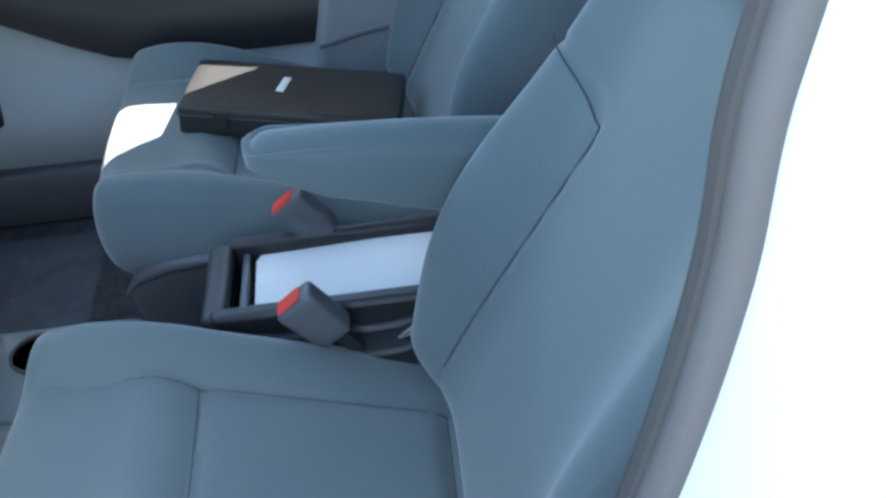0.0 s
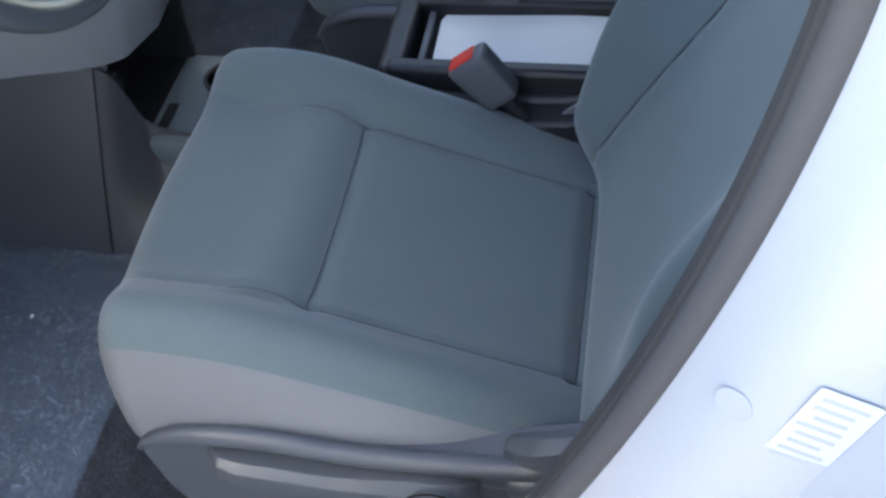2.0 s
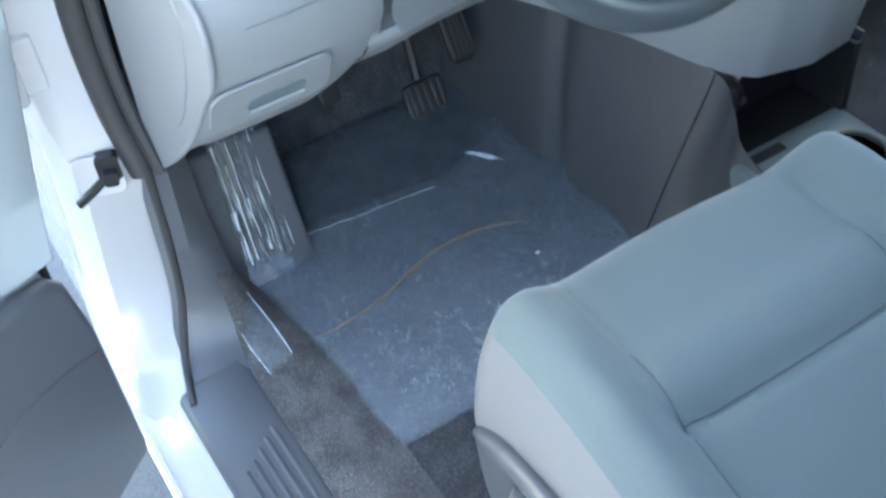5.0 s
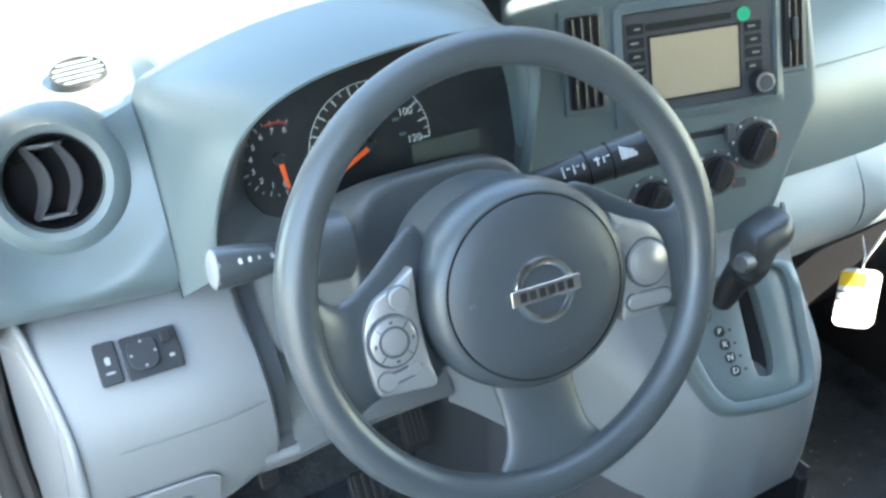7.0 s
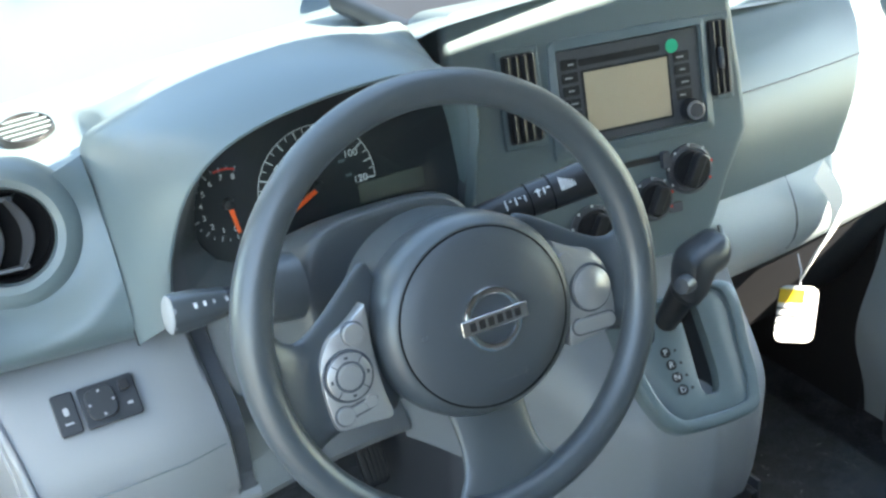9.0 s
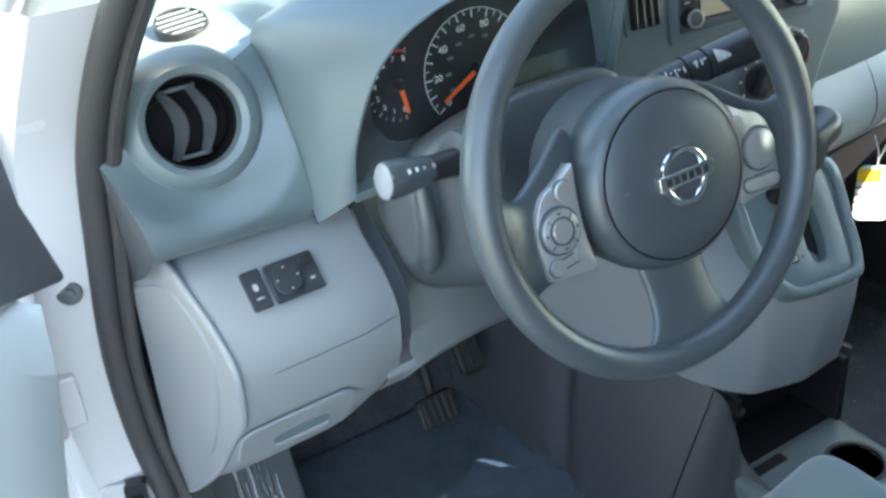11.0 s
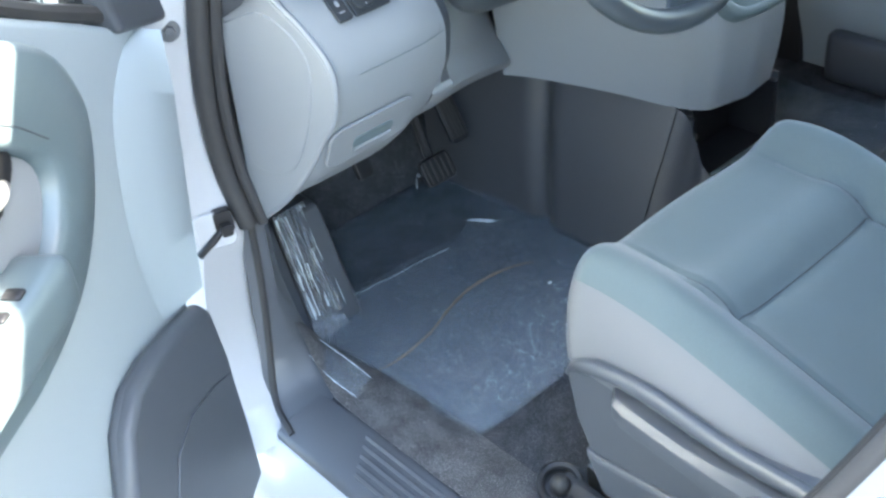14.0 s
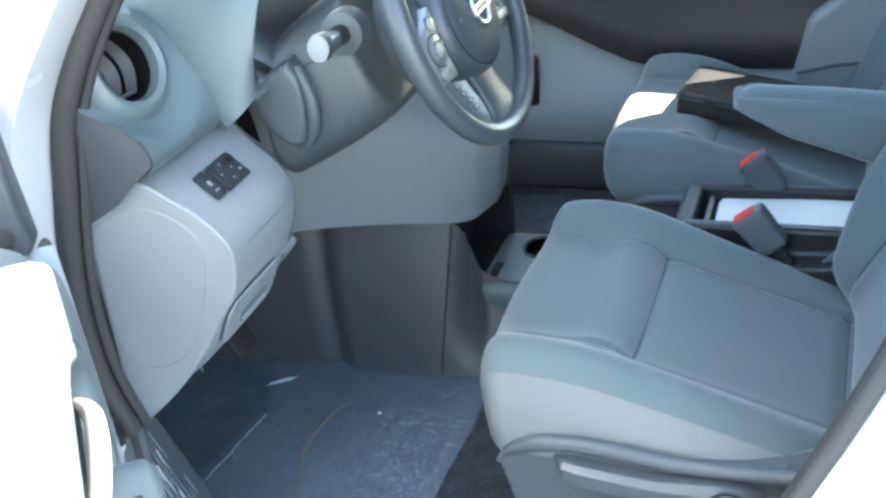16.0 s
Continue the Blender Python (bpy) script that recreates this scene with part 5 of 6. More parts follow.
def build_column():
    col = thing("steering_column", (-0.36, 0.75, 1.0), "grey steering column cover with two stalks", "steering column")
    # closed sections from the wheel to the dash: half width, top, bottom
    def sec(y, lean, hw, zt, zb, cx=-0.348, sq=0.5):
        pts = []
        for k in range(32):
            t = 2 * math.pi * k / 32
            ex = math.copysign(abs(math.cos(t)) ** sq, math.cos(t))
            ez = math.copysign(abs(math.sin(t)) ** sq, math.sin(t))
            z = (zt + zb) / 2 + (zt - zb) / 2 * ez
            wide = 1.0 - 0.10 * max(0.0, ez) - 0.22 * max(0.0, -ez) ** 2
            pts.append((cx + hw * ex * wide, y + lean * (z - 1.12), z))
        return pts
    bm = rings([sec(0.690, 0.36, 0.070, 1.236, 1.100, -0.332), sec(0.682, 0.36, 0.092, 1.246, 1.084, -0.332), sec(0.694, 0.34, 0.100, 1.246, 1.074, -0.333), sec(0.73, 0.24, 0.110, 1.240, 1.048, -0.335),
                sec(0.770, 0.12, 0.122, 1.226, 1.022, -0.338), sec(0.805, 0.04, 0.134, 1.208, 1.002, -0.340), sec(0.832, 0.0, 0.138, 1.190, 0.986, -0.340), sec(0.837, 0.0, 0.134, 1.186, 0.985, -0.340)])
    part("cover", bm, COLUMN, col, sub=1)
    part("cover_split", tube(smooth_line([(-0.4345, 0.715, 1.19), (-0.446, 0.745, 1.180), (-0.4665, 0.79, 1.160), (-0.4775, 0.825, 1.140)], 6), 0.0009, 5), BLACK, col)
    # teardrop boss of the lock, with a raised crescent along its wheel side
    def drop(f, x):
        line = [(0.780, 1.186), (0.812, 1.168), (0.838, 1.136), (0.836, 1.108), (0.815, 1.080), (0.795, 1.064), (0.779, 1.068), (0.768, 1.090), (0.763, 1.125), (0.766, 1.160)]
        return [(x - 0.10 * (p.y - 0.80) * 0.6, 0.800 + (p.y - 0.800) * f, 1.125 + (p.z - 1.125) * f) for p in smooth_line([(0, a, b) for a, b in line + line[:1]], 4)[:-1]]
    part("lock_boss", rings([drop(1.0, -0.452), drop(0.99, -0.474), drop(0.93, -0.481), drop(0.80, -0.4845), drop(0.3, -0.4865)]), COLUMN, col, "rounded lock boss")
    moon = smooth_line([(-0.470, 0.770, 1.176), (-0.474, 0.757, 1.140), (-0.472, 0.757, 1.105), (-0.466, 0.772, 1.072), (-0.462, 0.792, 1.058)], 6)
    part("lock_crescent", tube(moon, [0.0045 + 0.0055 * math.sin(math.pi * (0.1 + 0.8 * i / (len(moon) - 1))) for i in range(len(moon))], 10), COLUMN, col, "raised crescent edge")
    ax = Vector((-0.985, -0.10, 0.13)).normalized()
    E = Vector((-0.548, 0.690, 1.2285))
    def along(d):
        return E - ax * d
    part("collar", tube([along(0.112), along(0.092), along(0.080), along(0.078)], [0.030, 0.0295, 0.0275, 0.018], 28), COLUMN, col, "round stalk collar")
    left = part("lamp_stalk", tube([along(0.10), along(0.070), along(0.050), along(0.040)], [0.0150, 0.0128, 0.0118, 0.0120], 18), BLACK, col, "black lamp stalk with a grey knob")
    rows = []
    base = facing(E, ax)
    for d, rx, ry in ((0.048, 0.0118, 0.0122), (0.040, 0.0126, 0.0135), (0.024, 0.0138, 0.0160), (0.006, 0.0145, 0.0172), (0.0, 0.0138, 0.0165)):
        rows.append([base @ Vector((rx * math.cos(q) * (1 + 0.04 * math.cos(6 * q)), ry * math.sin(q) * (1 + 0.04 * math.cos(6 * q)), -d)) for q in (2 * math.pi * k / 36 for k in range(36))])
    part("knob", rings(rows), RIM, left)
    part("end_cap", moved(rings([[(0.0136 * f * math.cos(q), 0.0162 * f * math.sin(q), z) for q in (2 * math.pi * k / 32 for k in range(32))] for f, z in ((1.0, -0.002), (1.0, 0.0008), (0.92, 0.0016), (0.3, 0.0022))]), base), PALE, left, "pale grey end face")
    for d, w in ((0.018, 0.0045), (0.026, 0.004), (0.034, 0.003), (0.046, 0.004)):
        p = along(d)
        up = (Vector((0, -0.80, 0.60)) - ax * Vector((0, -0.80, 0.60)).dot(ax)).normalized()
        part("symbol", slab(facing(p + up * (0.0150 if d < 0.04 else 0.0125), up, (0, 0.5, 1)), w * 0.6, w, 0.0007), INK if d < 0.03 else DIM_INK, left)
    # wiper stalk, thick towards its end
    right = part("wiper_stalk", tube([(-0.285, 0.715, 1.210), (-0.245, 0.705, 1.217), (-0.190, 0.692, 1.228), (-0.135, 0.678, 1.240), (-0.120, 0.675, 1.243), (-0.116, 0.674, 1.2435)], [0.0115, 0.0135, 0.0165, 0.0182, 0.0178, 0.0130], 18), BLACK, col, "black wiper stalk with white symbols")
    d = Vector((0.11, -0.026, 0.023)).normalized()
    nrm = Vector((-0.1, -0.75, 0.65)).normalized()
    o = Vector((-0.245, 0.705, 1.217))
    for k in range(7):
        p = o + d * (0.074 + 0.0022 * k)
        part("symbol", slab(facing(p + nrm * 0.0174, nrm, (0, 0.3, 1)) @ pose(0, -0.0006 * k, 0), 0.0011, 0.013 - 0.0013 * k, 0.0006), INK, right)
    for t, w, h in ((0.052, 0.006, 0.0014), (0.052, 0.0014, 0.008), (0.058, 0.0014, 0.006), (0.062, 0.004, 0.0014), (0.020, 0.0012, 0.010), (0.025, 0.003, 0.0014), (0.030, 0.0012, 0.008), (0.034, 0.003, 0.0014), (0.039, 0.0012, 0.006)):
        p = o + d * t
        part("symbol", slab(facing(p + nrm * (0.0142 + 0.04 * t), nrm, (0, 0.3, 1)) @ pose(0, 0.002 if h < 0.002 else 0, 0), w, h, 0.0006), INK, right)
    for t in (0.046, 0.068):
        part("stalk_groove", tube([o + d * t, o + d * (t + 0.0012)], 0.0146 + 0.045 * t, 18), VOID, right)
    return col


def build_stack():
    st = thing("centre_stack", (0.02, 0.80, 0.95), "grey centre stack with screen radio, vents and knobs", "centre console")
    yaw = Matrix.Rotation(radians(-9.5), 4, "Z")
    n = yaw @ Vector((0, -0.976, 0.217))
    O = Vector((0.060, 0.881, 1.176))
    F = facing(O, n) @ Matrix.Diagonal((1.047, 1.047, 1, 1))
    def on(x, z, d=0.0):
        return F @ pose(x, z, d)
    outline = [(-0.205, 0.145), (-0.19, 0.160), (0.0, 0.165), (0.125, 0.158), (0.150, 0.138), (0.158, 0.04), (0.160, -0.03), (0.130, -0.082), (0.110, -0.125), (0.085, -0.175), (-0.10, -0.19), (-0.17, -0.18), (-0.205, -0.10)]
    part("panel", moved(prism(outline, "z", -0.14, 0.0), F), DASH, st, bevel=0.020, seg=5)
    # vents: framed openings with upright vanes
    for x, z, h, w, c in ((-0.122, 0.057, 0.098, 0.039, 4), (0.124, 0.060, 0.087, 0.024, 3)):
        v = part("air_vent", moved(prism([(-w / 2 - 0.006, -h / 2 - 0.006), (w / 2 + 0.006, -h / 2 - 0.006), (w / 2 + 0.006, h / 2 + 0.006), (-w / 2 - 0.006, h / 2 + 0.006)], "z", -0.002, 0.003), on(x, z)), DASH, st, "upright air vent with black vanes", bevel=0.002)
        part("opening", slab(on(x, z, 0.0025), w, h, 0.0012, 0.004), BLACK, v)
        for k in range(c):
            xx = x - w / 2 + w * (k + 0.5) / c
            part("vane", slab(on(xx, z, 0.0038) @ Matrix.Rotation(radians(25), 4, "Y"), 0.0025, h * 0.95, 0.006), BLACK, v)
        part("tab", slab(on(x, z, 0.008), 0.005, 0.024, 0.006, 0.002), DARK, v, bevel=0.001)
    # radio in a raised frame
    lip = [(-0.090, -0.020), (0.112, -0.020), (0.114, -0.014), (0.111, 0.106), (0.104, 0.110), (-0.080, 0.112), (-0.086, 0.106), (-0.092, -0.014)]
    hole = [(-0.078, -0.010), (0.101, -0.010), (0.102, -0.008), (0.102, 0.099), (0.100, 0.101), (-0.076, 0.101), (-0.078, 0.099), (-0.079, -0.008)]
    part("radio_frame", moved(rings([[(a, b, -0.002) for a, b in lip], [(a * 0.99, b, 0.003) for a, b in lip], [(a * 1.02, b, 0.0065) for a, b in hole], [(a, b, 0.0055) for a, b in hole], [(a, b, -0.002) for a, b in hole]], caps=False), F), DASH, st, "raised frame round the radio", bevel=0.001)
    rad = part("radio_face", slab(on(0.012, 0.0455, -0.003), 0.177, 0.109, 0.005, 0.003), DARK, st, "dark screen radio", bevel=0.002)
    part("disc_slot", slab(on(0.000, 0.0835, 0.002), 0.102, 0.008, 0.0008, 0.003), BLACK, rad)
    part("screen_bezel", slab(on(0.006, 0.0385, 0.002), 0.110, 0.073, 0.001, 0.002), BLACK, rad)
    part("screen", slab(on(0.006, 0.0385, 0.003), 0.104, 0.067, 0.0006), SCREEN, rad, "blank glossy beige screen")
    for x, k in [(-0.0625, q) for q in range(-1, 4)] + [(0.0765, q) for q in range(4)]:
        z = 0.069 - 0.0145 * k
        key = part("button", slab(on(x, z, 0.002), 0.020, 0.0115, 0.002, 0.0015), BLACK, rad, bevel=0.0008)
        part("bar", slab(on(x + 0.002 * (k % 3 - 1), z, 0.004), 0.009 - 0.002 * (k % 2), 0.0018, 0.0003), DIM_INK, key)
    for x in (-0.062, 0.083):
        kb = part("radio_knob", spun([(0.0135, 0.0), (0.0130, 0.011), (0.0125, 0.013), (0.0, 0.0132)], on(x, 0.007, 0.002).translation, n, 28), BLACK, rad, "silver-ringed knob")
        part("knob_ring", spun([(0.0118, 0.0125), (0.0112, 0.0158), (0.0094, 0.0162), (0.0088, 0.0140)], on(x, 0.007, 0.002).translation, n, 28), SILVER, kb)
        part("knob_face", spun([(0.0090, 0.0140), (0.0085, 0.0150), (0.0, 0.0152)], on(x, 0.007, 0.002).translation, n, 28), DARK, kb)
    part("protective_dot", slab(on(0.065, 0.083, 0.0045), 0.016, 0.016, 0.0004, 0.008), GREEN, rad, "small translucent green sticker")
    # heater controls
    for x, z, r in ((-0.055, -0.106, 0.029), (0.024, -0.088, 0.027), (0.075, -0.062, 0.031)):
        c = on(x, z).translation
        ring = part("heater_knob", spun([(r, 0.0), (r, 0.004), (r * 0.86, 0.006), (r * 0.84, 0.004), (0.0, 0.004)], c, n, 32), DARK, st, "black heater knob with a grip bar")
        part("disc", spun([(r * 0.74, 0.004), (r * 0.72, 0.010), (0.0, 0.010)], c, n, 28), BLACK, ring)
        part("grip", slab(on(x, z, 0.009) @ pose(0, 0, 0, 0, 0, -28), 0.013, r * 1.36, 0.015, 0.005), BLACK, ring, bevel=0.003)
        for k in range(7):
            a = radians(210 - 40 * k)
            part("tick", slab(on(x + r * 0.93 * math.cos(a), z + r * 0.93 * math.sin(a), 0.0045), 0.003, 0.003, 0.0005), RED if k > 4 else INK, ring)
    part("slider_slot", slab(on(0.020, -0.042, -0.0005), 0.054, 0.007, 0.0012, 0.003), BLACK, st)
    part("slider", slab(on(0.044, -0.045, 0.0), 0.011, 0.020, 0.008, 0.003), DARK, st, bevel=0.0015)
    part("small_button", slab(on(0.053, -0.104, 0.0), 0.018, 0.012, 0.003, 0.003), DARK, st, bevel=0.001)
    # pale housing that carries the gear lever
    def house(u, v):
        # plan curve from the driver's footwell round the nose to the passenger side
        plan = [(-0.215, 1.000), (-0.165, 0.910), (-0.110, 0.825), (-0.066, 0.762), (-0.025, 0.728), (0.045, 0.708), (0.120, 0.715), (0.165, 0.745), (0.195, 0.820), (0.210, 0.94)]
        k = u * (len(plan) - 1)
        i = min(int(k), len(plan) - 2)
        f = k - i
        x = plan[i][0] * (1 - f) + plan[i + 1][0] * f
        y = plan[i][1] * (1 - f) + plan[i + 1][1] * f
        zb = 0.712 + 0.058 * step(0.45, 0.0, u)
        zt = 1.015 + 0.02 * step(0.4, 0.0, u)
        z = zb + (zt - zb) * v
        nose = bell(u, 0.55, 0.30)
        y += nose * (-0.020 * math.sin(math.pi * min(1, v * 1.15)) + 0.130 * step(0.45, 1.0, v))
        x += -0.03 * v * step(0.5, 0.0, u)
        return Vector((x, y, z))
    bm = sheet(house, 54, 24, 0.004)
    part("lower_housing", bm, PALE, st, "pale grey lower housing", sub=0)
    return st


def build_shifter():
    n = Vector((-0.15, -0.762, 0.629)).normalized()
    O = Vector((0.043, 0.734, 0.930))
    G = facing(O, n) @ Matrix.Diagonal((0.887, 0.814, 1, 1))
    g = thing("gear_selector", (0.043, 0.73, 0.87), "grey gear selector gate with a black lever", "gear selector")
    def loop(pts):
        return [(p.x, p.y) for p in smooth_line([(a, b, 0) for a, b in pts], 5)]
    def level(pts, f, z):
        return [(a * f, 0.01 + (b - 0.01) * f, z) for a, b in pts]
    outer = loop([(-0.092, 0.10), (0.0, 0.101), (0.085, 0.10), (0.086, 0.00), (0.080, -0.062), (0.062, -0.092), (-0.02, -0.098), (-0.055, -0.090), (-0.076, -0.060), (-0.092, 0.0)])
    inner = loop([(-0.076, 0.09), (0.0, 0.091), (0.066, 0.09), (0.068, 0.0), (0.063, -0.052), (0.048, -0.074), (-0.02, -0.079), (-0.044, -0.072), (-0.061, -0.048), (-0.074, 0.0)])
    gap = loop([(0.0, 0.086), (0.014, 0.0865), (0.026, 0.086), (0.029, 0.0), (0.027, -0.034), (0.021, -0.049), (0.012, -0.051), (0.003, -0.049), (-0.002, -0.034), (-0.001, 0.0)])
    part("surround", moved(rings([level(outer, 1, -0.03), level(outer, 1, 0.002), level(outer, 0.985, 0.007), level(outer, 0.95, 0.0105), level(inner, 1.05, 0.0115), level(inner, 1.01, 0.010), level(inner, 1.0, 0.004)], caps=False), G), DASH, g)
    rim = [(0.013 + (a - 0.013) * 1.10, b + 0.0016 * (1 if b > 0 else -1)) for a, b in gap]
    plate = part("gate_plate", moved(rings([level(inner, 1.01, 0.0050), level(inner, 0.985, 0.0062), [(a, b, 0.0070) for a, b in rim], [(a, b, 0.0064) for a, b in gap], [(a, b, -0.014) for a, b in gap]], caps=False), G), DASH, g)
    part("slot", moved(prism(gap, "z", -0.017, -0.013), G), BLACK, g)
    for k, s in enumerate(("P", "R", "N", "D")):
        part("lamp_window", slab(G @ pose(-0.036 + 0.003 * k, 0.022 - 0.019 * k, 0.0062), 0.0145, 0.0155, 0.0012, 0.0070), BLACK, plate)
        writing(s, 0.0115, G @ pose(-0.036 + 0.003 * k, 0.022 - 0.019 * k, 0.0076), INK, plate)
        part("lamp_dot", slab(G @ pose(-0.022 + 0.003 * k, 0.022 - 0.019 * k, 0.0066), 0.004, 0.004, 0.0005, 0.0018), BLACK, plate)
    a, b = Vector((0.030, 0.765, 0.977)), Vector((0.050, 0.740, 1.047))
    lever = part("lever", tube([a - Vector((0, -0.03, 0.02)), a, a.lerp(b, 0.5), b], [0.012, 0.014, 0.018, 0.021], 14), BLACK, g, "black gear lever")
    part("knob", cushion((0.019, 0.706, 1.037), (0.091, 0.760, 1.079), 0.020, (12, 10, 10), lambda p, u: Vector((p.x, p.y + 0.01 * u.x, p.z + 0.012 * u.x - 0.02 * (1 - u.z) * (u.x < 0.4)))), KNOB, lever)
    part("release_button", spun([(0.0, 0.010), (0.009, 0.009), (0.011, 0.0), (0.011, -0.01)], (0.015, 0.718, 1.052), (-0.9, -0.35, 0.2), 18), SHELL, lever)
    part("collar", spun([(0.018, 0.0), (0.0205, 0.003), (0.0205, 0.014), (0.018, 0.017)], (0.041, 0.748, 1.017), (0.22, -0.46, 0.86), 20), BLACK, lever)


def build_passenger_dash():
    pd = thing("passenger_dash", (0.45, 0.95, 0.8), "grey passenger dash with pale strip and glove box", "dashboard")
    def upper(u, v):
        x = 0.130 + 0.595 * u
        y = 0.830 + 0.035 * u + 0.020 * v + 0.105 * v ** 3.5 + 0.06 * u * u
        z = 1.040 + 0.205 * v - 0.02 * u
        return Vector((x, y, z))
    part("airbag_panel", sheet(upper, 20, 12, -0.006), DASH, pd)
    part("airbag_seam", tube([upper(0.05 + 0.06 * k, 0.60 + (0.05 if k == 0 else 0)) + Vector((0, -0.0066, 0.0022)) for k in range(16)], 0.0012, 5), DARK, pd)
    def lower(u, v):
        x = 0.100 + 0.62 * u
        y = 0.835 + 0.03 * u - 0.050 * math.sin(math.pi * min(1, v * 0.9 + 0.1)) + 0.08 * (1 - v) ** 2 + 0.05 * u * u
        z = 0.870 + 0.172 * v - 0.01 * u
        return Vector((x, y, z))
    part("pale_strip", sheet(lower, 20, 14, -0.006), DOORTRIM, pd, "pale grey padded strip")
    part("strip_seam", tube([lower(0.295, 0.02 + 0.96 * k / 8) + Vector((0, -0.0066, 0)) for k in range(9)], 0.0012, 5), DARK, pd)
    def box_lid(u, v):
        x = 0.20 + 0.50 * u
        return Vector((x, 0.880 + 0.05 * u * u + 0.10 * (1 - v), 0.70 + 0.19 * v))
    part("glove_box", sheet(box_lid, 10, 8, -0.01), BLACK, pd, "dark glove box lid")
    part("corner_vent", spun([(0.056, -0.03), (0.055, 0.004), (0.045, 0.006), (0.041, -0.006), (0.0, -0.02)], (0.64, 0.905, 1.20), (0.05, -0.94, 0.32), 32), BLACK, pd, "round passenger air vent")
    tag = thing("hang_tag", (0.33, 0.79, 0.84), "white hang tag with a yellow band on a looped strip", "tag")
    part("loop", strip([(0.330, 0.795, 1.088), (0.367, 0.792, 1.035), (0.369, 0.792, 0.987), (0.333, 0.792, 0.949), (0.301, 0.790, 0.915)], [(0.309, 0.790, 1.068), (0.340, 0.788, 1.025), (0.345, 0.788, 0.985), (0.318, 0.788, 0.950), (0.292, 0.786, 0.918)], 0.0006), PAPER, tag, "white paper loop")
    part("string", tube([(0.315, 0.812, 0.945), (0.310, 0.798, 0.925), (0.300, 0.790, 0.908)], 0.0012, 5), PAPER, tag)
    tm = facing((0.292, 0.785, 0.868), (-0.45, -0.85, 0.25), (0.15, 0, 1))
    card = part("card", slab(tm, 0.056, 0.082, 0.0008, 0.012), PAPER, tag)
    part("band", slab(tm @ pose(-0.010, 0.026, 0.0009), 0.036, 0.020, 0.0003), YELLOW, card)
    for k in range(4):
        part("bar", slab(tm @ pose(-0.012, 0.008 - 0.011 * k, 0.0009), 0.036 - 0.004 * (k % 2), 0.0035, 0.0003), SHELL, card)
    pd.location += Vector((0.052, 0.050, 0.0))
    tag.location += Vector((0.034, 0.055, -0.025))


# ---------------------------------------------------------------- console and floor things
def build_console():
    lo = thing("floor_console", (0.0, 0.80, 0.43), "dark lower console with cubby and cup holder", "centre console")
    foot = smooth_line([(-0.150, 1.30, 0.425), (-0.146, 1.08, 0.425), (-0.144, 0.98, 0.425), (-0.143, 0.88, 0.425), (-0.148, 0.79, 0.425), (-0.150, 0.73, 0.425), (-0.148, 0.68, 0.425), (-0.140, 0.60, 0.425), (-0.130, 0.50, 0.425)], 8)
    brim = smooth_line([(-0.140, 1.30, 0.775), (-0.128, 1.08, 0.765), (-0.118, 0.98, 0.755), (-0.100, 0.88, 0.738), (-0.068, 0.758, 0.722), (-0.050, 0.735, 0.665), (-0.043, 0.712, 0.605), (-0.050, 0.60, 0.592), (-0.050, 0.50, 0.592)], 8)
    def wall(u, v):
        k = u * (len(foot) - 1)
        i = min(int(k), len(foot) - 2)
        p = foot[i].lerp(foot[i + 1], k - i).lerp(brim[i].lerp(brim[i + 1], k - i), v)
        p.x += 0.016 * bell(p.y, 1.0, 0.020) - 0.010 * math.sin(math.pi * v) * step(0.72, 0.85, p.y) + 0.020 * math.sin(math.pi * v) * step(0.78, 0.70, p.y)
        return p
    part("side_panel", sheet(wall, 96, 12, 0.004), CONSOLE, lo)
    part("seam", tube([wall(0.50, k / 12) + Vector((-0.0012, -0.0006, 0)) for k in range(13)], 0.0014, 5), BLACK, lo)
    part("far_side", sheet(lambda u, v: Vector((0.145 + 0.01 * v, 0.72 + 0.55 * u, 0.43 + 0.28 * v)), 6, 6, 0.004), DARK, lo)
    cub = part("cubby", box((-0.040, 0.80, 0.589), (0.134, 0.86, 0.70)), BLACK, lo, "black open cubby")
    part("shelf", box((-0.045, 0.70, 0.575), (0.145, 0.86, 0.588)), BLACK, cub, bevel=0.002)
    part("cheek", box((0.135, 0.715, 0.589), (0.148, 0.86, 0.70)), BLACK, cub, bevel=0.003)
    part("cheek", box((-0.054, 0.74, 0.589), (-0.041, 0.86, 0.70)), BLACK, cub, bevel=0.003)
    for k, z in enumerate((0.668, 0.640, 0.618)):
        part("socket", spun([(0.0, 0.004), (0.005, 0.004), (0.011 - 0.004 * (k > 0), 0.010), (0.013 - 0.004 * (k > 0), 0.0)], (0.0 + 0.01 * k, 0.797, z), (0, -1, 0.1), 18), STEEL, cub)
    tray = part("tray", moved(cushion((-0.060, 0.500, 0.46), (0.150, 0.735, 0.592), 0.018, (12, 12, 10)), Matrix.Identity(4)), DASH, lo, "grey cup holder tray")
    part("cup_holder", spun([(0.040, 0.0), (0.042, 0.004), (0.037, 0.004), (0.034, -0.004), (0.0, -0.004)], (0.085, 0.640, 0.592), (0, 0, 1), 32), BLACK, tray)
    part("card_slot", box((-0.040, 0.700, 0.590), (0.02, 0.715, 0.5945)), BLACK, tray)
    # storage box between the seats, with papers
    cb = thing("storage_bin", (0.02, 0.18, 0.43), "dark open storage bin between the seats", "storage bin")
    z0, z1 = 0.44, 0.732
    part("near_wall", box((-0.078, -0.10, z0), (-0.052, 0.355, z1 + 0.020)), BLACK, cb, bevel=0.009, seg=3)
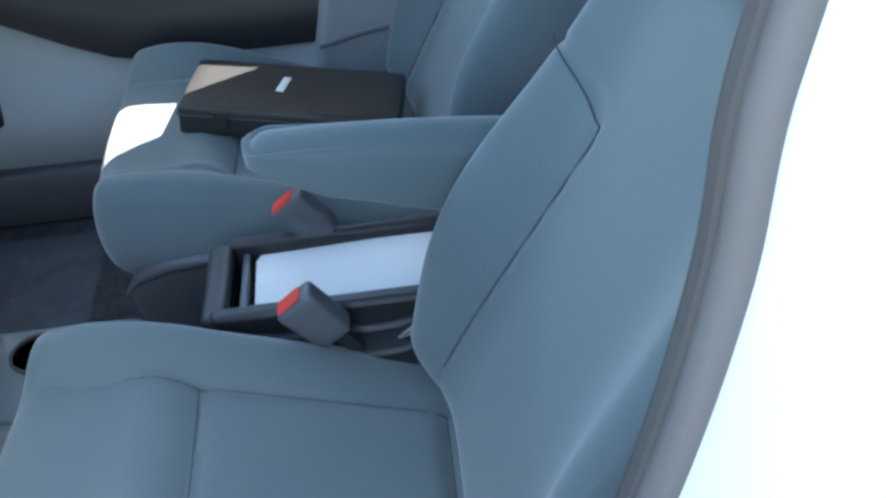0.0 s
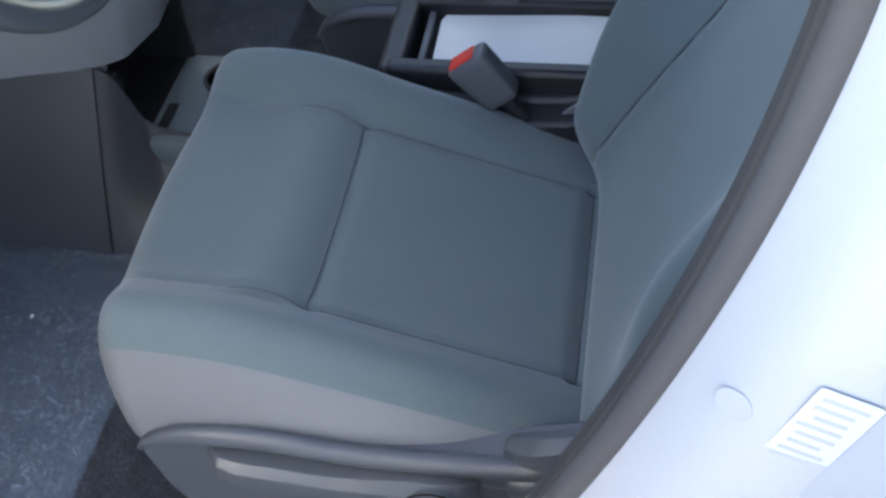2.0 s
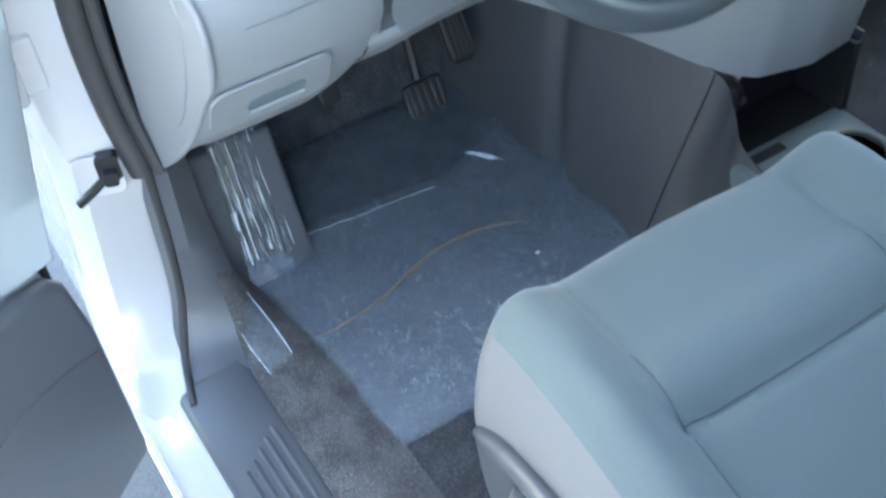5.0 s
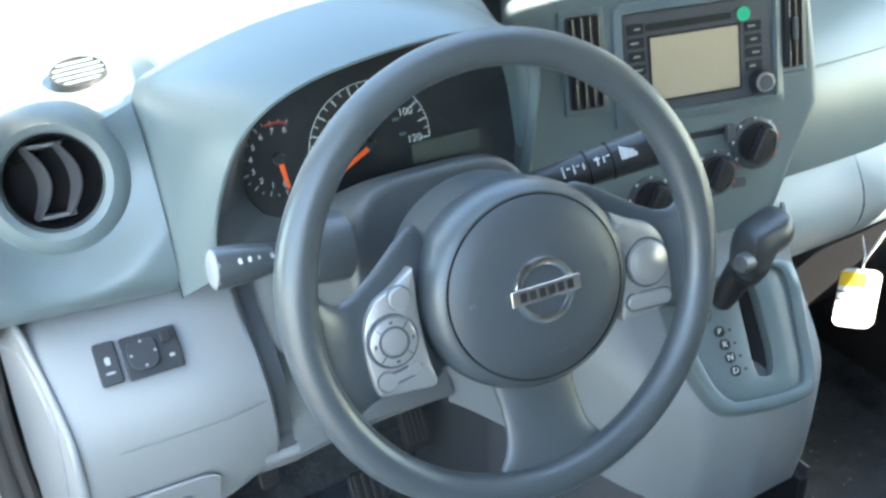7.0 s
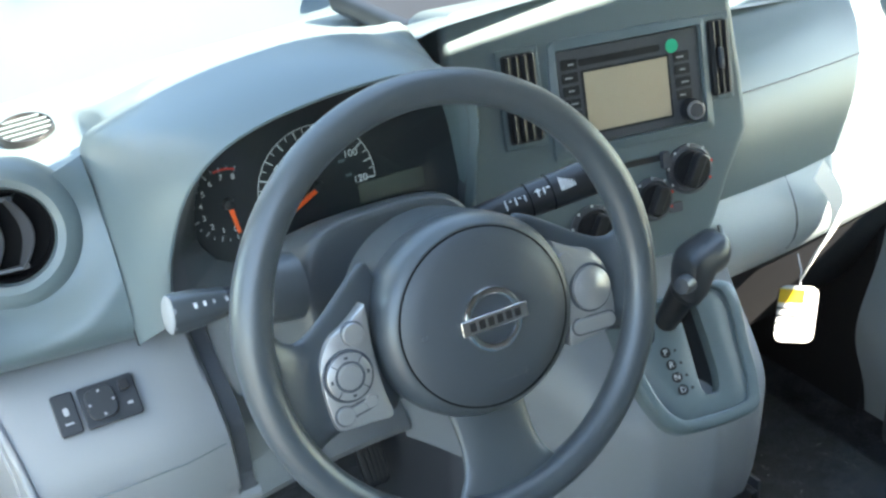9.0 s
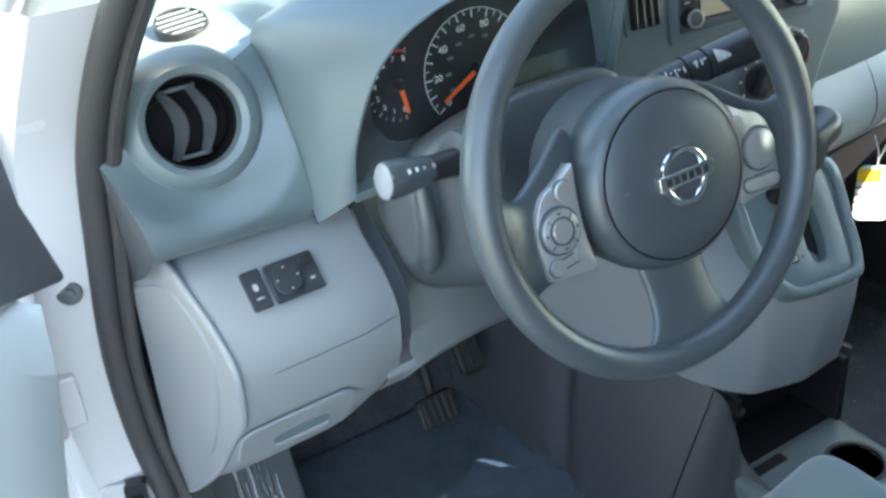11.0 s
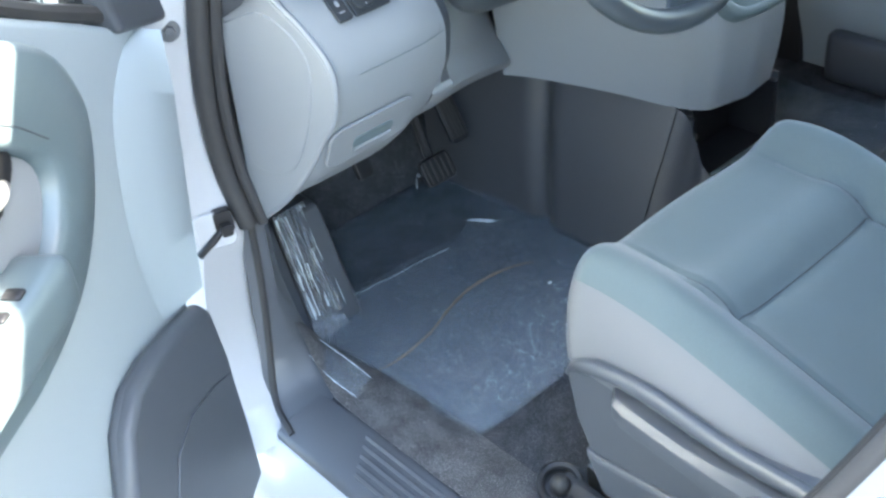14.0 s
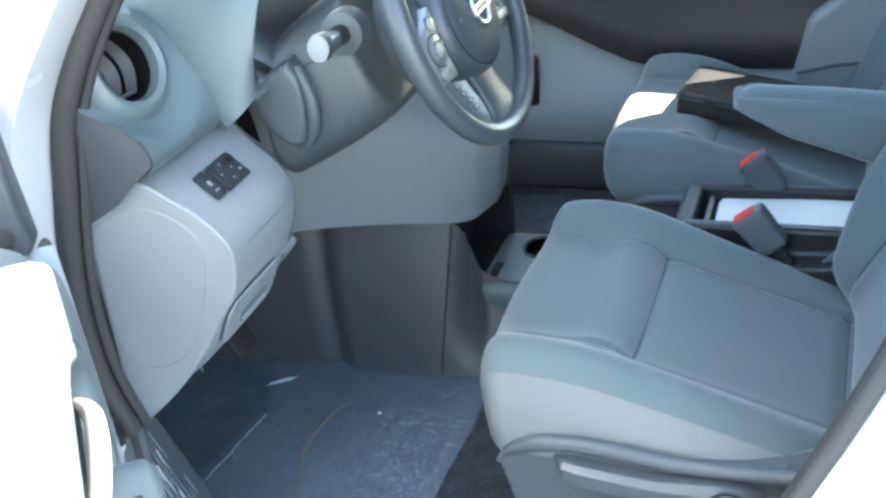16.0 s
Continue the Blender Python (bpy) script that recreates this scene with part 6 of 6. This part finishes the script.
    part("far_wall", box((0.088, -0.10, z0), (0.108, 0.355, z1 + 0.006)), BLACK, cb, bevel=0.009, seg=3)
    part("front_wall", box((-0.06, 0.338, z0), (0.10, 0.372, z1 + 0.004)), BLACK, cb, bevel=0.010, seg=3)
    part("divider", box((-0.055, 0.318, z0), (0.09, 0.328, z1 - 0.012)), SHELL, cb, bevel=0.003)
    part("bottom", box((-0.06, -0.10, 0.44), (0.095, 0.35, 0.66)), BLACK, cb)
    pp = thing("paper_stack", (0.02, 0.15, 0.70), "white sheets of paper lying in the bin", "paper")
    for k in range(3):
        s = sheet(lambda u, v, k=k: Vector((-0.045 + 0.128 * u + 0.002 * k, 0.312 - 0.31 * v - 0.003 * k, 0.698 + 0.012 * u + 0.0025 * k + 0.006 * bell(v, 0.6, 0.4))), 8, 12, -0.001)
        part("sheet", s, PAPER, pp)


def build_case():
    c = thing("black_case", (0.36, 0.25, 0.76), "flat black leatherette case with a small white mark", "case")
    m = Matrix.Translation((0.418, 0.258, 0.758)) @ Matrix.Rotation(radians(8), 4, "X") @ Matrix.Rotation(radians(-8), 4, "Z")
    part("body", moved(cushion((-0.078, -0.165, -0.030), (0.078, 0.165, 0.018), 0.006, (12, 12, 6)), m), LEATHER, c)
    part("lid_edge", moved(tube([(-0.079, -0.16, 0.004), (-0.079, 0.16, 0.004), (-0.074, 0.166, 0.004), (0.074, 0.166, 0.004), (0.079, 0.16, 0.004), (0.079, -0.16, 0.004)], 0.0022, 6), m), LEATHER, c)
    part("mark", slab(m @ pose(0.010, 0.020, 0.0182, 0, 0, -8), 0.045, 0.012, 0.0005), INK, c, "small white printed mark")
    part("strap", slab(m @ pose(-0.080, 0.10, 0.0) @ pose(0, 0, 0, 0, -90, 0), 0.030, 0.020, 0.003, 0.002), LEATHER, c)


def build_pedals():
    for x, y, z, w, h, nm, lb in ((-0.305, 1.095, 0.595, 0.066, 0.050, "brake_pedal", "black ribbed rubber brake pedal"), (-0.210, 1.160, 0.630, 0.042, 0.090, "accelerator_pedal", "long black ribbed accelerator pedal")):
        p = thing(nm, (x, y, z), lb, "pedal", group="pedals")
        m = facing((x, y, z), (0, -0.86, 0.5))
        pad = part("pad", slab(m, w, h, 0.012, 0.010), BLACK, p, bevel=0.003)
        for k in range(5):
            part("rib", slab(m @ pose(-w * 0.36 + w * 0.18 * k, 0, 0.012), 0.004, h * 0.8, 0.003), RUBBER, pad)
        part("arm", tube([(x, y + 0.008, z), (x + 0.005, y + 0.05, z + 0.09), (x + 0.01, y + 0.05, z + 0.20), (x + 0.01, y + 0.12, z + 0.26), (x + 0.01, 1.412, z + 0.27)], 0.009, 8), BLACK, p)
    pb = thing("parking_brake_pedal", (-0.445, 1.12, 0.66), "narrow black parking brake pedal on its arm", "pedal", group="pedals")
    pm = facing((-0.445, 1.12, 0.666), (0, -0.93, 0.36))
    part("pad", slab(pm, 0.030, 0.055, 0.012, 0.006), BLACK, pb, bevel=0.003)
    part("arm", tube([(-0.445, 1.13, 0.68), (-0.445, 1.17, 0.78), (-0.445, 1.26, 0.86), (-0.445, 1.412, 0.88)], 0.009, 8), BLACK, pb)
    clip = thing("carpet_clip", (-0.112, 1.12, 0.57), "round black carpet fastener", "fastener")
    part("disc", spun([(0.0, 0.005), (0.012, 0.005), (0.020, 0.002), (0.021, 0.0)], (-0.138, 1.10, 0.575), (-1, -0.2, 0.1), 20), BLACK, clip)
    rest = thing("foot_rest", (-0.62, 0.97, 0.45), "ribbed foot rest wrapped in clear film", "foot rest")
    a0, a1, b0, b1 = Vector((-0.630, 1.058, 0.474)), Vector((-0.562, 1.075, 0.460)), Vector((-0.622, 1.130, 0.640)), Vector((-0.558, 1.150, 0.626))
    def pl(u, v, d=0.0):
        return a0.lerp(a1, u).lerp(b0.lerp(b1, u), v) + Vector((-0.1, -0.80, 0.55)) * d
    part("bracket", prism([(1.058, 0.462), (1.128, 0.630), (1.19, 0.63), (1.21, 0.43), (1.05, 0.43)], "x", -0.665, -0.532), DARK, rest, bevel=0.008, seg=3)
    part("pad", sheet(lambda u, v: pl(-0.04 + 1.10 * u, v, 0.004), 4, 8, 0.004), BLACK, rest)
    for k in range(6):
        part("rib", tube([pl(0.02 + 0.17 * k, 0.03 + 0.94 * q / 8, 0.008) for q in range(9)], 0.0050, 8), RUBBER, rest)
    def wrap(u, v):
        crease = 0.0032 * noise.noise(Vector((u * 16, v * 2.6, 5))) + 0.0018 * noise.noise(Vector((u * 34, v * 4, 8)))
        return pl(-0.10 + 1.50 * u, -0.04 + 1.06 * v, 0.0175 + crease - 0.012 * step(0.78, 1.0, u))
    part("film", sheet(wrap, 72, 48), RESTFILM, rest, "crinkled clear film")
    part("film", sheet(lambda u, v: pl(-0.10 + 1.66 * u, -0.20 + 0.18 * v, 0.012 + 0.004 * noise.noise(Vector((u * 9, v * 3, 7)))), 40, 10), FILM, rest, "crinkled clear film")
    # highlights along the wrap's creases, put in as uneven pale tubes
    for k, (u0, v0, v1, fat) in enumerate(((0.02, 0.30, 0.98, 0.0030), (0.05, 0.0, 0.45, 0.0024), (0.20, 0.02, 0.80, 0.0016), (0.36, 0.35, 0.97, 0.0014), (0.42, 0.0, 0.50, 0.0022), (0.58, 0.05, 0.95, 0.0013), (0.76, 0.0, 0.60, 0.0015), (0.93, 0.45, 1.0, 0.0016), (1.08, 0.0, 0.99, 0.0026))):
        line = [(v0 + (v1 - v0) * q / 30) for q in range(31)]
        part("crease_glint", tube([pl(u0 + 0.025 * noise.noise(Vector((v * 7, k, 1))), v, 0.0195) for v in line], [0.0003 + 1.15 * fat * max(0.0, noise.noise(Vector((v * 4.5, k * 3.7, 5))) + 0.32) for v in line], 5, flat=0.5), HEM_GLINT, rest, "pale streak standing for a glint on the film" if k == 0 else "")
    part("film_edge", tube([pl(1.40 + 0.03 * noise.noise(Vector((q * 0.8, 1.4, 1))), -0.04 + 1.03 * q / 20, 0.008) for q in range(21)], [0.0004 + 0.0010 * abs(noise.noise(Vector((q * 0.7, 1.4, 5)))) for q in range(21)], 5), HEM_GLINT, rest)


def build_mat():
    mt = thing("floor_mat_film", (-0.36, 0.85, 0.433), "clear crinkled protective film over the driver's carpet", "protective film")
    def film(u, v):
        x = -0.600 - 0.064 * step(0.0, 0.5, v) + (0.490 + 0.064 * step(0.0, 0.5, v)) * u
        near = 0.692 - 0.012 * u
        far = 1.285
        y = near + (far - near) * v
        w = 0.0035 * noise.noise(Vector((x * 9, y * 9, 0.3))) + 0.0016 * noise.noise(Vector((x * 40, y * 30, 1.7)))
        edge = 0.0018 * bell(y, 1.085 - 0.03 * u, 0.012) * step(0.66, 0.55, u) + 0.020 * step(0.12, 0.0, u) * step(0.3, 0.5, v)
        return Vector((x, y, 0.437 + w + edge))
    part("sheet", sheet(film, 100, 100), FILM_THIN, mt)
    def hem_y(x):
        return 1.090 - 0.105 * (min(x, -0.305) + 0.52) + 0.55 * max(0.0, x + 0.305)
    def upper(u, v):
        x = -0.597 - 0.030 * v + (0.470 + 0.030 * v) * u
        y = 0.694 - 0.012 * u + (min(hem_y(x), 1.165) - 0.694 + 0.012 * u) * v
        w = 0.0030 * noise.noise(Vector((x * 11, y * 11, 5.3))) + 0.0016 * noise.noise(Vector((x * 44, y * 38, 7.7)))
        return Vector((x, y, 0.4425 + w + 0.002 * bell(v, 1.0, 0.03)))
    part("upper_sheet", sheet(upper, 100, 90), FILM, mt, "second layer of crinkled film")
    part("hem", tube([upper(0.10 + 0.0130 * k, 1.0) + Vector((0, 0.003 * noise.noise(Vector((k * 0.35, 0, 0))), 0.0008)) for k in range(8, 41)], [0.0004 + 0.0009 * abs(noise.noise(Vector((k * 0.6, 3, 0)))) for k in range(8, 41)], 5), HEM_GLINT, mt, "pale folded hem")
    part("hem_border", sheet(lambda u, v: upper(0.05 + 0.60 * u, 1.0) + Vector((0, 0.020 * v + 0.004 * noise.noise(Vector((u * 9, 0, 3))), 0.0012 - 0.002 * v)), 40, 4), FILM, mt, "doubled border of the film")
    fa = smooth_line([(-0.668, 1.050, 0.505), (-0.660, 0.985, 0.492), (-0.656, 0.925, 0.486), (-0.656, 0.869, 0.483)], 6)
    fb = smooth_line([(-0.684, 1.035, 0.500), (-0.692, 0.975, 0.489), (-0.696, 0.92, 0.479), (-0.692, 0.862, 0.472)], 6)
    part("flap", band([fa[::6], [p.lerp(q, 0.5) + Vector((0.004, 0, 0.003)) for p, q in zip(fa[::6], fb[::6])], fb[::6]], 6), HAZY, mt, "loose lifted corner of the film")
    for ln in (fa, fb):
        part("flap_edge", tube(ln, [0.0005 + 0.0014 * abs(noise.noise(Vector((i * 0.5, ln[0].z * 50, 2)))) for i in range(len(ln))], 5), HEM_GLINT, mt)
    # sparkle on the crinkled film, drawn as scattered pale strokes
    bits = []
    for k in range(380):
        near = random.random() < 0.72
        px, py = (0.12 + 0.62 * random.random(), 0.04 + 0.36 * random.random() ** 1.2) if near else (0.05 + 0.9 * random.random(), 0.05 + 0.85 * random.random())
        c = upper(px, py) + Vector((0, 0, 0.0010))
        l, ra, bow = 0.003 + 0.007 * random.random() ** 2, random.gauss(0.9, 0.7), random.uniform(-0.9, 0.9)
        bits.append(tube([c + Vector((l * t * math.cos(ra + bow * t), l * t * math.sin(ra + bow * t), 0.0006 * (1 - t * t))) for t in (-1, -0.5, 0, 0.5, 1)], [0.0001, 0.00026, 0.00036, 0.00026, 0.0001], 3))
    tagged(part("glint_strokes", join(*bits), CREASE_GLINT, mt, "fine pale strokes standing for glints on the film's creases"), "fine pale strokes standing for glints on the film's creases", kind="stuff")
    line = smooth_line([(-0.252, 0.917, 0.4470), (-0.268, 0.930, 0.4470), (-0.315, 0.946, 0.4470), (-0.377, 0.950, 0.4470), (-0.440, 0.936, 0.4470), (-0.499, 0.914, 0.4470), (-0.574, 0.903, 0.4470), (-0.62, 0.907, 0.4470)], 6)
    part("stain", tube(line, [0.0004 + (0.0015 + 0.0025 * abs(noise.noise(Vector((i * 0.35, 2, 0))))) * math.sin(math.pi * min(1, (i + 1) / 44)) for i in range(len(line))], 6, flat=0.25), STREAK, mt, "brown smear along a crease")
    # raised fold whose bright glint is given by its pale colour
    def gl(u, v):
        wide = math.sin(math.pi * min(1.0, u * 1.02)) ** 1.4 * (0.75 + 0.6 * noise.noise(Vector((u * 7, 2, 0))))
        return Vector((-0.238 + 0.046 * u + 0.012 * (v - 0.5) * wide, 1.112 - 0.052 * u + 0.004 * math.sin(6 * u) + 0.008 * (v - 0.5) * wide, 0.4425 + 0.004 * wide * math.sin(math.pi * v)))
    part("fold", sheet(gl, 24, 6), HEM_GLINT, mt, "raised film fold with its glint put in the colour")
    # sparkle of the film near the toe board, modelled as a pale blob
    part("toe_glint", tube(smooth_line([(-0.234, 1.250, 0.456), (-0.226, 1.259, 0.468), (-0.217, 1.266, 0.472), (-0.206, 1.270, 0.462)], 5), [0.0008 + 0.0034 * abs(math.sin(0.5 + 0.37 * i)) for i in range(16)], 6, flat=0.5), HEM_GLINT, mt, "pale blob standing for a film glint at the toe board")
    part("crumb", cushion((-0.276, 0.859, 0.441), (-0.270, 0.863, 0.444), 0.001, (3, 3, 3)), PAPER, mt)
    pf = thing("passenger_mat_film", (0.40, 0.85, 0.433), "clear film over the passenger's carpet", "protective film")
    part("sheet", sheet(lambda u, v: Vector((0.17 + 0.42 * u, 0.66 + 0.50 * v, 0.436 + 0.005 * noise.noise(Vector((u * 5, v * 5, 4))) + 0.002 * noise.noise(Vector((u * 20, v * 20, 9))) + 0.34 * max(0.0, (0.66 + 0.5 * v - 1.16) / 0.22) ** 1.25)), 50, 50), WRAP, pf)
    # passenger side: pale strokes again stand for sparkle on the film
    bits = []
    for k in range(95):
        ra = random.gauss(0.9, 0.5)
        c = Vector((0.19 + 0.36 * random.random(), 0.68 + 0.40 * random.random(), 0.442))
        l = 0.002 + 0.006 * random.random() ** 2
        bits.append(tube([c + Vector((l * t * math.cos(ra), l * t * math.sin(ra), 0.0005 * (1 - abs(t)))) for t in (-1, 0, 1)], [0.0001, 0.0004, 0.0001], 3))
    tagged(part("glint_strokes", join(*bits), HEM_GLINT, pf), "fine pale strokes standing for glints on the film's creases", kind="stuff")
    part("hem", tube([(0.175 + 0.002 * k, 0.665 + 0.03 * k, 0.440) for k in range(14)], 0.0008, 5), HEM_GLINT, pf)


# ---------------------------------------------------------------- open driver's door
def build_door():
    th = radians(49)
    O = Vector((-0.802, 0.970, 0.0))
    U, N = Vector((-math.sin(th), -math.cos(th), 0)), Vector((math.cos(th), -math.sin(th), 0))
    def P(u, d, z):
        return O + U * u + N * d + Vector((0, 0, z))
    D = Matrix.Translation(O) @ Matrix((-U, Vector((0, 0, 1)), N)).transposed().to_4x4()
    door = thing("door_left", (-0.83, 0.97, 0.4), "open driver's door with grey trim and speaker pod", "door", kind="structure")
    def rot(bm):
        return moved(bm, D)
    skin = [(-0.11, 0.36), (-0.5, 0.34), (-1.06, 0.34), (-1.08, 0.60), (-1.08, 1.24), (-0.9, 1.24), (-0.34, 1.20), (-0.10, 1.10), (0.0, 1.07), (-0.03, 0.90), (-0.08, 0.70)]
    part("outer_skin", rot(prism(skin, "z", -0.11, -0.05)), PAINT, door, "white painted outer skin", bevel=0.01)
    trim = [(-0.125, 0.42), (-0.5, 0.40), (-1.02, 0.40), (-1.04, 0.70), (-1.10, 1.31), (-0.9, 1.31), (-0.48, 1.298), (-0.34, 1.252), (-0.21, 1.188), (-0.09, 1.125), (-0.02, 1.112), (-0.048, 1.095), (-0.052, 1.03), (-0.070, 0.966), (-0.098, 0.873), (-0.120, 0.79), (-0.105, 0.70), (-0.108, 0.60)]
    part("trim_panel", rot(prism(trim, "z", -0.05, 0.0)), DOORTRIM, door, "grey moulded trim panel", bevel=0.012, seg=3)
    arch = [(-1.090, 1.285), (-0.540, 1.280), (-0.420, 1.260), (-0.312, 1.208), (-0.272, 1.146), (-0.276, 1.098), (-0.320, 1.032), (-0.390, 0.985), (-0.490, 0.964), (-0.598, 0.966), (-1.090, 0.980)]
    edge = smooth_line([(a, b, 0) for a, b in arch], 4)
    rim = [(p.x, p.y) for p in edge]
    hollow = [(-1.000, 1.222), (-0.620, 1.222), (-0.500, 1.205), (-0.430, 1.172), (-0.378, 1.135), (-0.366, 1.105), (-0.380, 1.075), (-0.410, 1.050), (-0.470, 1.035), (-0.620, 1.035), (-1.000, 1.040)]
    hol = [(p.x, p.y) for p in smooth_line([(a, b, 0) for a, b in hollow], 4)]
    def inset(pts, f, z):
        return [(-0.60 + (a + 0.60) * f, 1.13 + (b - 1.13) * f, z) for a, b in pts]
    part("arm_pod", rot(rings([inset(rim, 1, -0.002), inset(rim, 1, 0.018), inset(rim, 0.995, 0.030), inset(rim, 0.975, 0.040), inset(rim, 0.945, 0.045), inset(hol, 1.05, 0.0455), inset(hol, 1.01, 0.0435), inset(hol, 0.985, 0.038), inset(hol, 0.965, 0.026)])), DASH, door, "raised arm rest pod")
    part("pull_recess", rot(prism([p[:2] for p in inset(hol, 0.955, 0)], "z", 0.024, 0.029)), PALE, door, "light recess round the pull handle", bevel=0.001)
    cup = [(p.x, p.y) for p in smooth_line([(-0.800, 1.205, 0), (-0.520, 1.200, 0), (-0.440, 1.180, 0), (-0.408, 1.152, 0), (-0.430, 1.128, 0), (-0.500, 1.112, 0), (-0.800, 1.125, 0)], 4)]
    part("handle_recess", rot(prism(cup, "z", 0.028, 0.0325)), BLACK, door, bevel=0.002)
    part("inner_handle", rot(tube(smooth_line([(-0.436, 1.138, 0.034), (-0.475, 1.146, 0.046), (-0.560, 1.157, 0.046), (-0.680, 1.162, 0.034)], 6), [0.006 + 0.003 * math.sin(math.pi * k / 18) for k in range(19)], 10)), SILVER, door, "silver pull handle")
    part("switch_shelf", rot(cushion((-0.990, 1.020, 0.020), (-0.440, 1.078, 0.078), 0.016, (14, 8, 8))), DASH, door, "grey switch shelf")
    for k in range(3):
        part("window_switch", rot(cushion((-0.515 - 0.030 * k, 1.074, 0.046), (-0.500 - 0.030 * k, 1.081, 0.064), 0.003, (4, 4, 4))), BLACK, door)
    part("pod_seam", rot(tube(smooth_line([(-0.620, 1.236, 0.0458), (-0.500, 1.222, 0.0458), (-0.420, 1.187, 0.0458), (-0.366, 1.143, 0.0455)], 6), 0.0009, 5)), DARK, door)
    # shallow raised field between the pod and the hinge side
    scal = [(-0.048, 1.104), (-0.090, 1.100), (-0.130, 1.080), (-0.162, 1.048), (-0.184, 1.000), (-0.200, 0.94), (-0.205, 0.88), (-0.200, 0.83), (-0.190, 0.785)]
    cut = smooth_line([(a, b, 0) for a, b in scal], 5)
    ends = smooth_line([(-0.045, 1.100, 0), (-0.047, 1.065, 0), (-0.049, 1.03, 0), (-0.058, 0.998, 0), (-0.068, 0.966, 0), (-0.082, 0.92, 0), (-0.096, 0.873, 0), (-0.108, 0.83, 0), (-0.119, 0.787, 0)], 5)
    part("front_field", rot(rings([[(p.x, p.y, 0.0006) for p in cut], [p.lerp(q, 0.06) + Vector((0, 0, 0.0008 + 0.0035 * step(0.82, 1.0, p.y))) for p, q in zip(cut, ends)], [p.lerp(q, 0.5) + Vector((0, 0, 0.015)) for p, q in zip(cut, ends)], [p.lerp(q, 0.96) + Vector((0, 0, 0.029)) for p, q in zip(cut, ends)], [q + Vector((0, 0, 0.027)) for q in ends], [q + Vector((0.001, 0, -0.03)) for q in ends]], closed=False)), DOORTRIM, door)
    pod = [(-0.098, 0.43), (-0.100, 0.56), (-0.100, 0.66), (-0.114, 0.745), (-0.130, 0.765), (-0.20, 0.790), (-0.28, 0.812), (-0.34, 0.815), (-0.385, 0.79), (-0.42, 0.72), (-0.46, 0.60), (-0.50, 0.43)]
    sp = part("speaker_pod", rot(prism(pod, "z", -0.002, 0.030)), SHELL, door, "dark speaker pod", bevel=0.016, seg=4)
    part("speaker_grille", rot(prism([(-0.112, 0.44), (-0.112, 0.55), (-0.118, 0.640), (-0.17, 0.665), (-0.25, 0.690), (-0.31, 0.680), (-0.35, 0.62), (-0.37, 0.44)], "z", 0.0295, 0.0325)), SHELL, sp, bevel=0.002)
    # cut-out edge, wiring and lower strip seen in the gap; the dark tube is placed as its shadow
    part("gap_shadow", rot(tube(smooth_line([(-0.10, 0.42, -0.030), (-0.088, 0.60, -0.03), (-0.090, 0.80, -0.02), (-0.056, 0.98, -0.02), (-0.035, 1.08, -0.025)], 6), 0.0055, 8)), RUBBER, door)
    # mirror corner and window surround
    sail = [(0.045, 1.075), (-0.10, 1.120), (-0.115, 1.16), (-0.10, 1.245), (-0.02, 1.36), (0.045, 1.22)]
    part("mirror_corner", rot(prism(sail, "z", -0.035, 0.012)), DARK, door, "dark triangular mirror corner", bevel=0.010, seg=3)
    part("window_post", rot(tube([(-0.115, 1.15, -0.03), (-0.11, 1.26, -0.035), (-0.03, 1.40, -0.045), (0.10, 1.58, -0.06)], 0.013, 8)), BLACK, door)
    part("front_rail", rot(tube([(0.05, 1.08, -0.05), (0.10, 1.30, -0.055), (0.16, 1.55, -0.07), (0.10, 1.70, -0.09), (-0.3, 1.76, -0.12), (-0.95, 1.76, -0.13), (-1.06, 1.50, -0.10), (-1.07, 1.16, -0.07)], 0.018, 8)), PAINT, door, "white window surround")
    part("belt_strip", rot(tube([(-0.10, 1.145, -0.01), (-0.22, 1.200, -0.01), (-0.34, 1.262, -0.01), (-0.48, 1.308, -0.01), (-1.04, 1.32, -0.01)], 0.010, 8)), RUBBER, door)
    pane = part("window_pane", rot(prism([(-0.12, 1.12), (-0.10, 1.25), (-0.02, 1.42), (0.08, 1.60), (-0.3, 1.74), (-0.95, 1.74), (-1.05, 1.5), (-1.05, 1.15)], "z", -0.062, -0.058)), GLASS, door)
    pane.visible_shadow = False


build_ground()
build_shell()
build_pillars()
build_sill()
build_right_side()
driver = build_seat(-0.342, "car_seat", "grey cloth driver's seat with ratchet lever and armrest", True)
build_driver_details(driver)
passenger = build_seat(0.395, "car_seat", "grey cloth passenger seat with a black case on it", False)
passenger.location.z -= 0.034
build_buckle((-0.108, 0.246, 0.795), "grey belt buckle with red button beside the driver's seat")
build_buckle((0.108, 0.262, 0.785), "grey belt buckle with red button beside the passenger seat")
build_dash()
build_cluster()
build_wheel()
build_column()
build_stack()
build_shifter()
build_passenger_dash()
build_console()
build_case()
build_pedals()
build_mat()
build_door()
